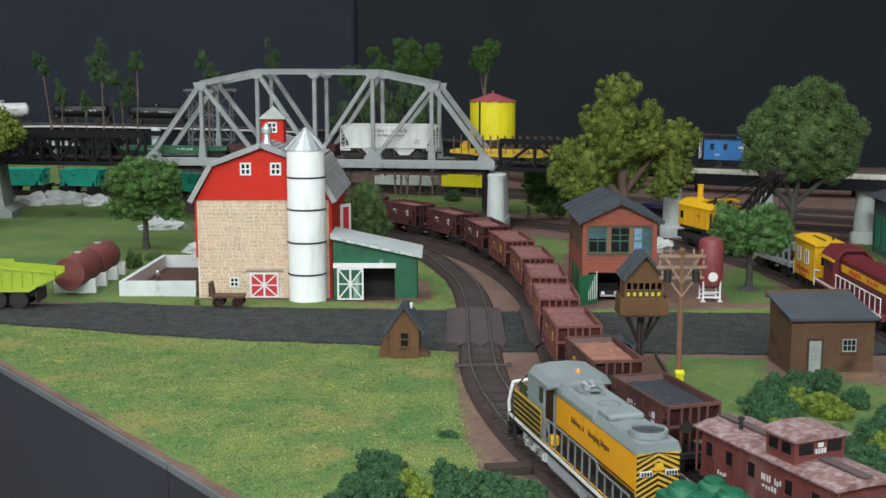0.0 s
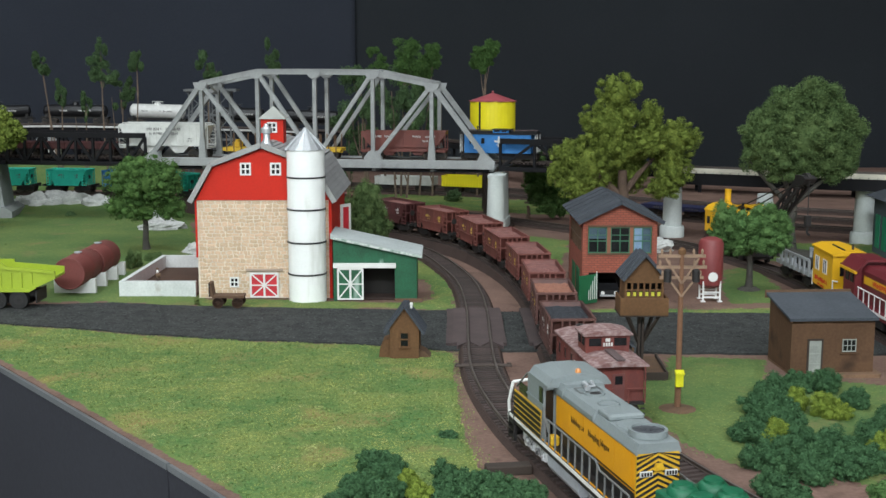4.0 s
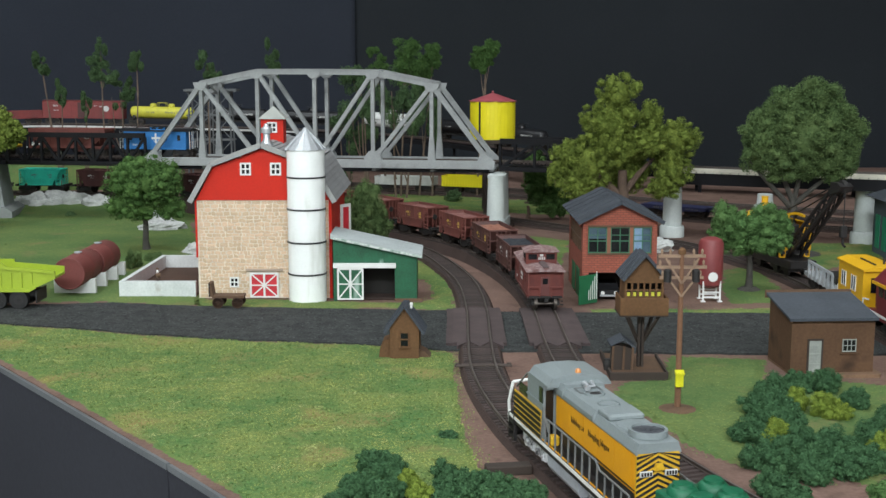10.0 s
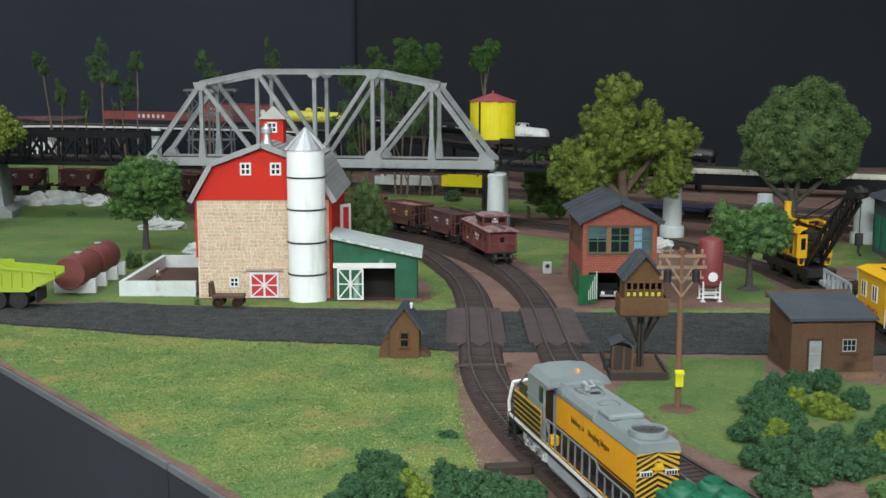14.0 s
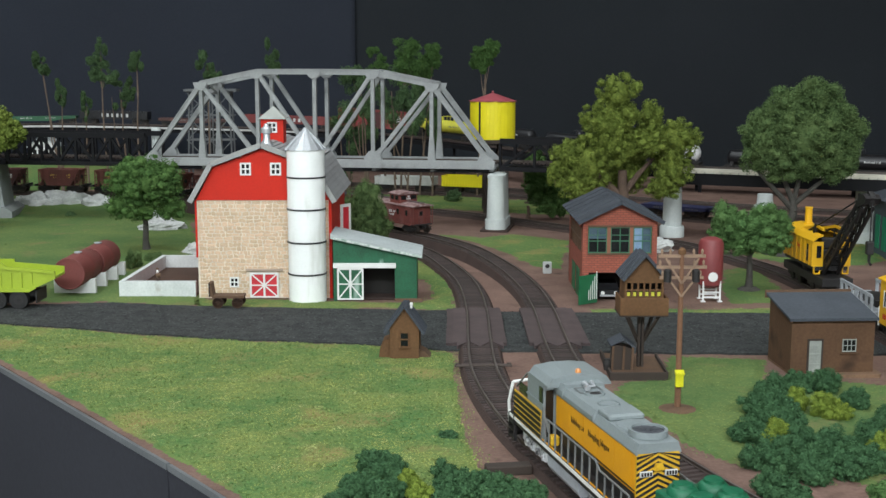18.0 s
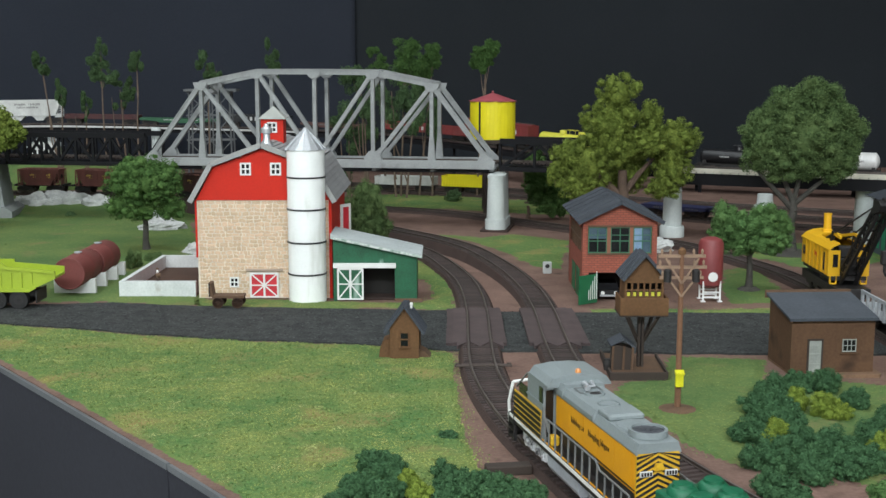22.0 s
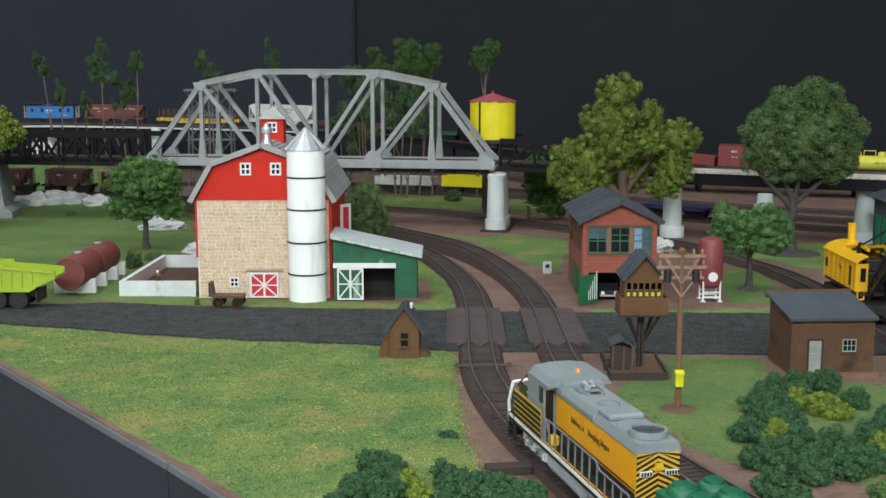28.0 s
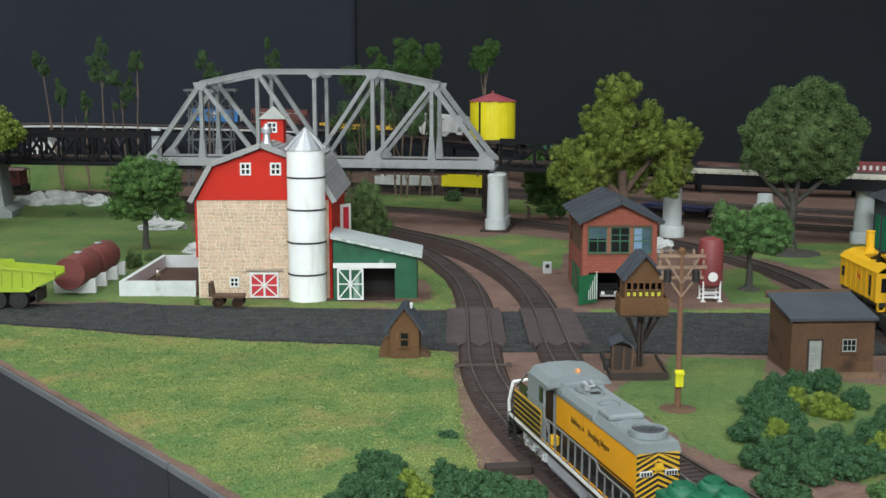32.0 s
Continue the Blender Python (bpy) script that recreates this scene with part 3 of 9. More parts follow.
def bars(root, rects, material, y, normal=-1, name="lettering"):
    """Rows of plain bars in the place of writing on a side: rects of (x0, x1, z0, z1)."""
    sh = Shape()
    for x0, x1, z0, z1 in rects:
        n = max(1, int((x1 - x0) / 1.7))
        w = (x1 - x0) / n
        pick = random.Random(int(x0 * 13 + z0 * 7))
        for i in range(n):
            if n > 4 and pick.random() < 0.12:
                continue
            k = pick.uniform(0.4, 0.66)
            sh.box(x0 + i * w, x0 + i * w + w * k, min(y, y + normal * 0.2), max(y, y + normal * 0.2), z0 + pick.choice((0, 0, 0.25)) * (z1 - z0), z1 - pick.choice((0, 0, 0.3)) * (z1 - z0))
    return tagged(part(name, sh, material, root), kind="stuff")


def heap(root, x0, x1, y0, y1, z, rise, material, seed, name="load"):
    sh = Shape()
    nx, ny = 22, 10
    v = []
    for i in range(nx + 1):
        for j in range(ny + 1):
            x, y = x0 + (x1 - x0) * i / nx, y0 + (y1 - y0) * j / ny
            d = min(1, 3.0 * min(i, nx - i) / nx, 3.0 * min(j, ny - j) / ny)
            v.append((x, y, z + rise * d + 1.1 * noise.noise(Vector((x / 5, y / 5, seed))) + 0.6 * noise.noise(Vector((x / 1.8, y / 1.8, seed)))))
    f = [(i * (ny + 1) + j, (i + 1) * (ny + 1) + j, (i + 1) * (ny + 1) + j + 1, i * (ny + 1) + j + 1) for i in range(nx) for j in range(ny)]
    sh.faces(v, f)
    ob = part(name, sh, material, root)
    return ob


def resize(root, kx=1.0, kz=1.0, above=12.0, skip=()):
    """Shortens or lowers the parts of a car, above a level in millimetres."""
    z0 = above * K
    for ob in root.children_recursive:
        if ob.data and not ob.name.startswith(skip):
            for v in ob.data.vertices:
                v.co.x *= kx
                if v.co.z > z0:
                    v.co.z = z0 + (v.co.z - z0) * kz


def ore_car(material, load, label, letter=None, group="ore cars of the long train", seed=1):
    root = thing("ore_car", 0, 0, 0, 0, label, "ore car", group)
    w = 15.2
    body = Shape()
    # hopper tub: upright sides, steep slope sheets at both ends, open top with a rim
    side = [(-36, 35), (36, 35), (36, 32), (30, 22), (22, 11), (-22, 11), (-30, 22), (-36, 32)]
    for y0, y1 in ((-w, -w + 0.9), (w - 0.9, w)):
        body.prism(side, "y", y0, y1)
    body.prism([(-36, 34.5), (-35, 34.5), (-18, 13), (18, 13), (35, 34.5), (36, 34.5), (35.4, 33), (18, 10.5), (-18, 10.5), (-35.4, 33)], "y", -w + 0.5, w - 0.5)
    body.box(-37, 37, -w - 0.7, -w + 0.6, 33.6, 35.4).box(-37, 37, w - 0.6, w + 0.7, 33.6, 35.4)
    body.box(-37, -35.6, -w, w, 33.8, 35.4).box(35.6, 37, -w, w, 33.8, 35.4)
    part("body", body, material, root)
    ribs = Shape()
    for y in (-w - 0.6, w):
        for x in (-28, -17, -6, 6, 17, 28):
            ribs.box(x - 0.6, x + 0.6, y, y + 0.6, 20, 33.6)
        ribs.box(-30, 30, y - 0.1, y + 0.7, 19, 20.4)
        ribs.box(-24, 24, y + 0.1, y + 0.5, 10.6, 12)
    tagged(part("ribs", ribs, material, root), kind="stuff")
    frame_ = Shape().box(-39, 39, -3, 3, 8.2, 10.6)
    for s in (-1, 1):
        a, b = sorted((s * 36.5, s * 39.5))
        frame_.box(a, b, -w, w, 9.4, 12.2)
    part("underframe", frame_, M_TRUCK, root)
    for s in (-1, 1):
        e = Shape()
        for y in (-w + 0.6, -7.2, -2.4, 2.4, 7.2, w - 0.6):
            e.beam((s * 37.6, y, 11), (s * 37.6, y, 34.6), 1.3, 1.3)
        e.beam((s * 37.6, -w, 24.4), (s * 37.6, w, 24.4), 1.2, 1.6)
        e.beam((s * 37.6, -w, 34.6), (s * 37.6, w, 34.6), 1.6, 1.4)
        for y in (-w, w):
            e.beam((s * 29.5, y, 11.5), (s * 29.5, y, 22), 1.2, 1.2)
            e.beam((s * 29.5, y, 11.5), (s * 37.6, y, 11.5), 1.2, 1.4)
        part("end_frame", e, material, root)
        for yy in (-w, w):
            lad = Shape()
            for z in (15.5, 20, 24.5, 29):
                lad.beam((s * 31, yy, z), (s * 37.6, yy, z), 0.8, 1.2)
            lad.beam((s * 31, yy, 12), (s * 31, yy, 33), 0.9, 1.0)
            part("ladder", lad, material, root)
        part("brake_wheel", Shape().disc((s * 38.8, 5.0, 24), "x", 3.2, 0.8, 14), M_TRUCK, root)
    if load:
        heap(root, -34.6, 34.6, -w + 1, w - 1, 31.6, 2.4, load, seed)
    if letter:
        for y, nrm in ((-w, -1), (w, 1)):
            bars(root, [(-22, -14, 25, 28.5), (-22, -15, 22, 24), (4, 16, 25.5, 28), (5, 14, 22.5, 24.3)], letter, y + nrm * 0.05, nrm)
    resize(root, 0.85, 1.0, skip=("underframe",))
    for x in (-23, 23):
        truck(root, x, base=17)
    couplers(root, 39.5)
    return root


def caboose(body_m, roof_m, label, name="caboose", letter=M_LETTER, ends=None, body=37.0, group="", deck=9.0, low=1.0, cx=-4.0, cup=11.0, panes=None, ladder=True):
    """A cupola caboose with end platforms."""
    root = thing(name, 0, 0, 0, 0, label, "caboose", group)
    ends = ends or body_m
    w, half = 15.3, body
    b = Shape()
    b.box(-half, half, -w, w, 11, 36, 0.3)
    groove = Shape()
    for y in (-w - 0.25, w):
        for i in range(int(half * 2 / 3.6)):
            groove.box(-half + 1 + i * 3.6, -half + 1.35 + i * 3.6, y, y + 0.25, 12, 35)
    tagged(part("siding", groove, body_m, root), kind="stuff")
    b.box(-half, half, -w - 0.5, -w, 10.4, 12.6).box(-half, half, w, w + 0.5, 10.4, 12.6)
    part("body", b, body_m, root)
    roof = Shape().prism([(-w - 1.6, 35.6), (-w - 1.6, 36.6), (-8, 39.0), (0, 39.8), (8, 39.0), (w + 1.6, 36.6), (w + 1.6, 35.6), (0, 36.2)], "x", -half - deck - 0.5, half + deck + 0.5)
    part("roof", roof, roof_m, root)
    shell = Shape().prism([(-13.2, 37), (13.2, 37), (13.8, 50), (-13.8, 50)], "x", cx - cup, cx + cup)
    c = part("cupola", shell, body_m, root)
    cr = Shape().prism([(-15.2, 49.6), (-15.2, 50.8), (-8, 52.6), (0, 53.2), (8, 52.6), (15.2, 50.8), (15.2, 49.6)], "x", cx - cup - 2, cx + cup + 2)
    part("cupola_roof", cr, roof_m, c)
    for s in (-1, 1):
        for y0, y1 in ((-11.5, -4), (4, 11.5)):
            a, e = sorted((cx + s * (cup + 0.05), cx + s * (cup + 0.5)))
            part("window", Shape().box(a, e, y0, y1, 42.5, 47.8), M_DARK, c)
        for x0, x1 in ((cx - cup + 2.5, cx - 1.5), (cx + 1.5, cx + cup - 2.5)):
            a, e = sorted((s * 13.6, s * 14.0))
            part("window", Shape().box(x0, x1, a, e, 42.5, 47.8), M_DARK, c)
    tag = Shape()
    for s in (-1, 1):
        for i in range(4):
            a, e = sorted((cx + s * (cup + 0.1), cx + s * (cup + 0.55)))
            tag.box(a, e, -3 + i * 1.6, -2 + i * 1.6, 42.2, 44.6)
        tag.box(*sorted((cx + s * (cup + 0.1), cx + s * (cup + 0.55))), -1.4, 1.4, 45.4, 47.6)
    tagged(part("lettering", tag, letter, c), kind="stuff")
    for x0, x1 in ((-half - deck, cx - cup - 1.8), (cx + cup + 1.8, half + deck)):
        part("roof_walkway", Shape().box(x0, x1, -2.6, 2.6, 40.2, 41.0), M_WALKWAY, root)
    sv = Shape().rod((half - 16, 5, 38.5), (half - 16, 5, 45), 0.9).rod((half - 16, 5, 45), (half - 16, 5, 46), 1.7)
    part("smoke_jack", sv, M_TRUCK, root)
    for y in (-w - 0.35, w + 0.05):
        for x in panes or (-half + 10, -half + 30, half - 26, half - 10):
            part("window", Shape().box(x - 2.4, x + 2.4, y, y + 0.3, 23, 30.5), M_DARK, root)
            fr = Shape()
            for a0, a1, z0, z1 in ((-3.1, -2.4, 22.3, 31.2), (2.4, 3.1, 22.3, 31.2), (-2.4, 2.4, 30.5, 31.2), (-2.4, 2.4, 22.3, 23)):
                fr.box(x + a0, x + a1, y - 0.2, y + 0.5, z0, z1)
            part("window_frame", fr, body_m, root)
    m = -2.0 if ladder else -7.0
    for y, e in ((-w - 0.2, -1), (w + 0.2, 1)):
        bars(root, [(m - 7, m + 7, 24.5, 28), (m - 4, m + 6, 20.5, 23.2), (half - 20, half - 13, 15.6, 18)], letter, y, e)
    for s in (-1, 1):
        part("door", Shape().box(*sorted((s * half, s * (half + 0.4))), -3.6, 3.6, 12, 30), paint("caboose_door", (0.14, 0.045, 0.04)), root)
        part("door_window", Shape().box(*sorted((s * (half + 0.4), s * (half + 0.7))), -2.2, 2.2, 23, 28.6), M_DARK, root)
        p = Shape().box(*sorted((s * half, s * (half + deck))), -w + 1, w - 1, 10.2, 11.4)
        for y in (-w + 1, w - 1):
            p.box(*sorted((s * (half + 1), s * (half + deck - 2))), y - 1.4, y + 1.4, 3.6, 4.4)
            p.box(*sorted((s * (half + 1), s * (half + deck - 2))), y - 1.2, y + 1.2, 6.8, 7.5)
        part("platform", p, M_TRUCK, root)
        r = Shape()
        for y in (-w + 0.6, w - 0.6):
            r.rod((s * (half + deck - 0.4), y, 11), (s * (half + deck - 0.4), y, 36), 0.5, n=6)
        for y in (-5, 5):
            r.rod((s * (half + deck - 0.4), y, 11), (s * (half + deck - 0.4), y, 21), 0.45, n=6)
        r.rod((s * (half + deck - 0.4), -w, 21), (s * (half + deck - 0.4), -4, 21), 0.45, n=6).rod((s * (half + deck - 0.4), 4, 21), (s * (half + deck - 0.4), w, 21), 0.45, n=6)
        for y in (2.5, 7.0) if ladder else ():
            r.rod((s * (half + deck - 0.1), y, 11), (s * (half + deck - 0.1), y, 39), 0.4, n=6)
        for z in range(14, 38, 4) if ladder else ():
            r.rod((s * (half + deck - 0.1), 2.5, z), (s * (half + deck - 0.1), 7, z), 0.35, n=6)
        part("end_railing", r, ends, root)
    if low < 1.0:
        resize(c, 1.0, low, 37.0)
        for v in c.data.vertices:
            v.co.z = 37 * K + (v.co.z - 37 * K) * low if v.co.z > 37 * K else v.co.z
    for x in (-half + 8, half - 8):
        truck(root, x, base=19)
    couplers(root, half + deck)
    return root


def covered_hopper(material, label, half=66.0):
    root = thing("covered_hopper", 0, 0, 0, 0, label, "hopper car", "cars of the freight train on the bridge")
    w = 15.5
    b = Shape()
    b.prism([(-half, 44), (half, 44), (half - 2, 46), (-half + 2, 46)], "y", -w, w)
    b.prism([(-half + 14, 17), (-half + 1, 44), (half - 1, 44), (half - 14, 17)], "y", -w, w)
    part("body", b, material, root)
    r = Shape()
    for y in (-w - 0.6, w):
        for i in range(11):
            x = -half + 17 + i * (2 * half - 34) / 10
            r.box(x - 0.5, x + 0.5, y, y + 0.6, 17, 44)
        r.box(-half, half, y - 0.1, y + 0.7, 42.5, 44.5).box(-half, half, y - 0.1, y + 0.7, 15.5, 18)
    part("ribs", r, material, root)
    bays = Shape()
    for x in (-22, 22):
        bays.prism([(x - 17, 17), (x + 17, 17), (x + 6, 6), (x - 6, 6)], "y", -w + 2, w - 2)
    part("hopper_bay", bays, material, root)
    for s in (-1, 1):
        e = Shape()
        for y in (-w + 0.4, w - 0.4):
            e.beam((s * (half - 0.6), y, 12), (s * (half - 0.6), y, 44), 1.2, 1.2)
            e.beam((s * (half - 13), y, 17), (s * (half - 13), y, 36), 1, 1)
            for z in (20, 25, 30, 35):
                e.beam((s * (half - 8), y, z), (s * (half - 0.6), y, z), 0.6, 0.8)
        e.box(*sorted((s * (half - 14), s * half)), -w, w, 12, 14.4)
        e.beam((s * (half - 1), -w, 14), (s * (half - 1), w, 30), 1, 1)
        part("end_frame", e, material, root)
    hatch = Shape().box(-half + 8, half - 8, -5, 5, 46, 47.4)
    for y in (-9, 9):
        hatch.box(-half + 4, half - 4, y - 2, y + 2, 47, 47.8)
    part("roof_hatch", hatch, material, root)
    for y, nrm in ((-w - 0.65, -1), (w + 0.65, 1)):
        bars(root, [(-26, -4, 37, 41), (2, 26, 37, 41), (-22, 20, 31, 34.5), (-42, -36, 25, 27), (-42, -34, 22, 23.5)], M_DARKLETTER, y, nrm)
    for x in (-half + 17, half - 17):
        truck(root, x)
    couplers(root, half)
    return root


M_DARKLETTER = paint("dark_lettering", (0.16, 0.16, 0.16))
M_STAKE = paint("wooden_stake", (0.16, 0.09, 0.05), 0.8)


def flat_car(material, label, half=84.0, stakes=True, load=None, group="cars of the freight train on the bridge"):
    root = thing("flat_car", 0, 0, 0, 0, label, "flat car", group)
    w = 15.5
    d = Shape().prism([(-half, 10), (-half, 14.5), (half, 14.5), (half, 10), (half - 30, 8.4), (half - 44, 5.6), (-half + 44, 5.6), (-half + 30, 8.4)], "y", -w, -w + 1.4)
    d.prism([(-half, 10), (-half, 14.5), (half, 14.5), (half, 10), (half - 30, 8.4), (half - 44, 5.6), (-half + 44, 5.6), (-half + 30, 8.4)], "y", w - 1.4, w)
    d.box(-half, half, -w + 1.4, w - 1.4, 12.2, 14.2)
    d.box(-half, half, -3, 3, 8, 12.2)
    part("deck", d, material, root)
    if stakes:
        for i in range(16):
            x = -half + 6 + i * (2 * half - 12) / 15
            for y in (-w - 0.3, w + 0.3):
                part("stake", Shape().beam((x, y, 9.5), (x, y, 33), 1.2, 1.2), M_STAKE, root)
    for y, nrm in ((-w - 0.05, -1), (w + 0.05, 1)):
        bars(root, [(-30, -6, 10.2, 12.6), (20, 40, 10.4, 12.2)], load or M_DARKLETTER, y, nrm)
    if load is None:
        box_ = Shape().box(half - 22, half - 12, -8, 8, 14.5, 22, 0.6).box(half - 20, half - 15, -5, 5, 22, 25, 0.5)
        part("machine_box", box_, material, root)
    for x in (-half + 20, half - 20):
        truck(root, x)
    couplers(root, half)
    return root


def hopper(material, label, half=58.0, letter=M_LETTER):
    root = thing("open_hopper", 0, 0, 0, 0, label, "hopper car", "cars of the freight train on the bridge")
    w = 15.3
    b = Shape()
    for y0, y1 in ((-w, -w + 0.8), (w - 0.8, w)):
        b.prism([(-half, 38), (half, 38), (half, 34), (half - 14, 17), (-half + 14, 17), (-half, 34)], "y", y0, y1)
    b.prism([(-half + 1, 36), (-half + 18, 15), (-15, 15), (-8, 20), (8, 20), (15, 15), (half - 18, 15), (half - 1, 36), (half - 2, 36), (half - 19, 13), (-half + 19, 13), (-half + 2, 36)], "y", -w + 0.5, w - 0.5)
    for x in (-20, 20):
        b.prism([(x - 14, 16), (x + 14, 16), (x + 5, 6), (x - 5, 6)], "y", -w + 3, w - 3)
    part("body", b, material, root)
    r = Shape()
    for y in (-w - 0.7, w):
        for i in range(9):
            x = -half + 8 + i * (2 * half - 16) / 8
            r.box(x - 0.7, x + 0.7, y, y + 0.7, 18, 37)
        r.box(-half, half, y - 0.1, y + 0.9, 36.6, 38.6)
        r.box(-half, half, y - 0.1, y + 0.9, 11, 14)
    for s in (-1, 1):
        for y in (-w + 0.4, w - 0.4):
            r.beam((s * (half - 0.6), y, 11), (s * (half - 0.6), y, 38), 1.1, 1.1)
        r.box(*sorted((s * (half - 1), s * half)), -w, w, 34, 38.4)
        r.box(*sorted((s * (half - 15), s * half)), -w, w, 10, 12.4)
    part("ribs", r, material, root)
    for y, nrm in ((-w - 0.75, -1), (w + 0.75, 1)):
        bars(root, [(-44, -30, 30, 33), (-24, -12, 30, 33), (14, 26, 30, 33), (30, 44, 30, 33), (-34, -26, 24, 27)], letter, y, nrm)
    for x in (-half + 15, half - 15):
        truck(root, x)
    couplers(root, half)
    return root


def tank_car(material, label, half=57.0, r=13.0, domes=1, letter=None):
    root = thing("tank_car", 0, 0, 0, 0, label, "tank car", "cars of the freight train on the bridge")
    t = Shape().turned([(-half + 2, 0.5), (-half + 3, 6), (-half + 5, 10), (-half + 8, r - 0.6), (-half + 10, r), (half - 10, r), (half - 8, r - 0.6), (half - 5, 10), (half - 3, 6), (half - 2, 0.5)], 0, 0, 13 + r, 24)
    part("tank", t, material, root, smooth=True)
    for i in range(domes):
        x = (i - (domes - 1) / 2) * 38
        d = Shape().lathe([(6.5, 24 + r), (6.5, 29.4 + r), (5, 31.2 + r), (1, 31.8 + r)], 16, x, 0)
        part("dome", d, material, root, smooth=True)
    rail = Shape()
    for y in (-7, 7):
        for x in (-9, 9):
            rail.rod((x, y, 24 + r), (x, y, 33 + r), 0.4, n=6)
        rail.rod((-9, y, 33 + r), (9, y, 33 + r), 0.4, n=6)
    for x in (-9, 9):
        rail.rod((x, -7, 33 + r), (x, 7, 33 + r), 0.4, n=6)
    part("hand_railing", rail, material, root)
    fr = Shape().box(-half, half, -4, 4, 9, 13.6)
    for s in (-1, 1):
        fr.box(*sorted((s * (half - 12), s * half)), -13, 13, 10.5, 13)
        fr.box(*sorted((s * (half - 15), s * (half - 9))), -11, 11, 12, 19)
        for y in (-12, 12):
            fr.rod((s * (half - 1), y, 13), (s * (half - 1), y, 23), 0.4, n=6)
    part("underframe", fr, M_TRUCK, root)
    if letter:
        for y, nrm in ((-r - 0.1, -1), (r + 0.1, 1)):
            bars(root, [(-30, -14, 12 + r, 15 + r), (8, 34, 12 + r, 15.5 + r)], letter, y, nrm)
    for x in (-half + 16, half - 16):
        truck(root, x)
    couplers(root, half)
    return root


def boxcar(material, label, half=78.0):
    root = thing("boxcar", 0, 0, 0, 0, label, "boxcar", "cars of the freight train on the bridge")
    w = 15.3
    part("body", Shape().box(-half, half, -w, w, 10.5, 45, 0.3), material, root)
    for y in (-w - 0.4, w):
        for i in range(18):
            x = -half + 3 + i * (2 * half - 6) / 17
            if abs(x) > 12:
                part("side_post", Shape().box(x - 0.5, x + 0.5, y, y + 0.4, 11, 44.5), material, root)
    part("roof", Shape().prism([(-w - 0.4, 44.6), (0, 47), (w + 0.4, 44.6), (0, 44.4)], "x", -half - 0.6, half + 0.6), material, root)
    part("roof_walkway", Shape().box(-half, half, -3, 3, 47.2, 48), M_WALKWAY, root)
    for y, e in ((-w, -1), (w, 1)):
        part("door", Shape().box(-10, 10, *sorted((y + e * 0.2, y + e * 1.0)), 12, 43), paint("boxcar_door", (0.09, 0.03, 0.03)), root)
        bars(root, [(-62, -50, 34, 38), (24, 40, 34, 38), (-60, -48, 26, 28)], M_LETTER, y + e * 0.45, e)
        part("emblem", Shape().disc((48, y + e * 0.6, 31), "y", 6, 0.3, 20), M_LETTER, root)
    for x in (-half + 18, half - 18):
        truck(root, x)
    couplers(root, half)
    return root


def gondola(material, label, half=80.0, top=25.0, letter=M_LETTER, big=True):
    root = thing("gondola_car", 0, 0, 0, 0, label, "gondola car", "cars of the freight train on the bridge")
    w = 15.3
    b = Shape()
    for y0, y1 in ((-w, -w + 0.9), (w - 0.9, w)):
        b.box(-half, half, y0, y1, 11, top)
    b.box(-half, -half + 0.9, -w, w, 11, top).box(half - 0.9, half, -w, w, 11, top).box(-half, half, -w, w, 10, 11.6)
    for y in (-w - 0.6, w):
        for i in range(15):
            x = -half + 2 + i * (2 * half - 4) / 14
            b.box(x - 0.6, x + 0.6, y, y + 0.6, 11, top)
        b.box(-half, half, y - 0.2, y + 0.8, top - 1.6, top)
    part("body", b, material, root)
    if big:
        for y, e in ((-w - 0.65, -1), (w + 0.65, 1)):
            sh = Shape()
            for i in range(6):
                x = -24 + i * 10
                sh.box(x, x + 4.6, *sorted((y, y + e * 0.25)), 14.5, 21.5)
            part("lettering", sh, letter, root)
    for x in (-half + 18, half - 18):
        truck(root, x)
    couplers(root, half)
    return root


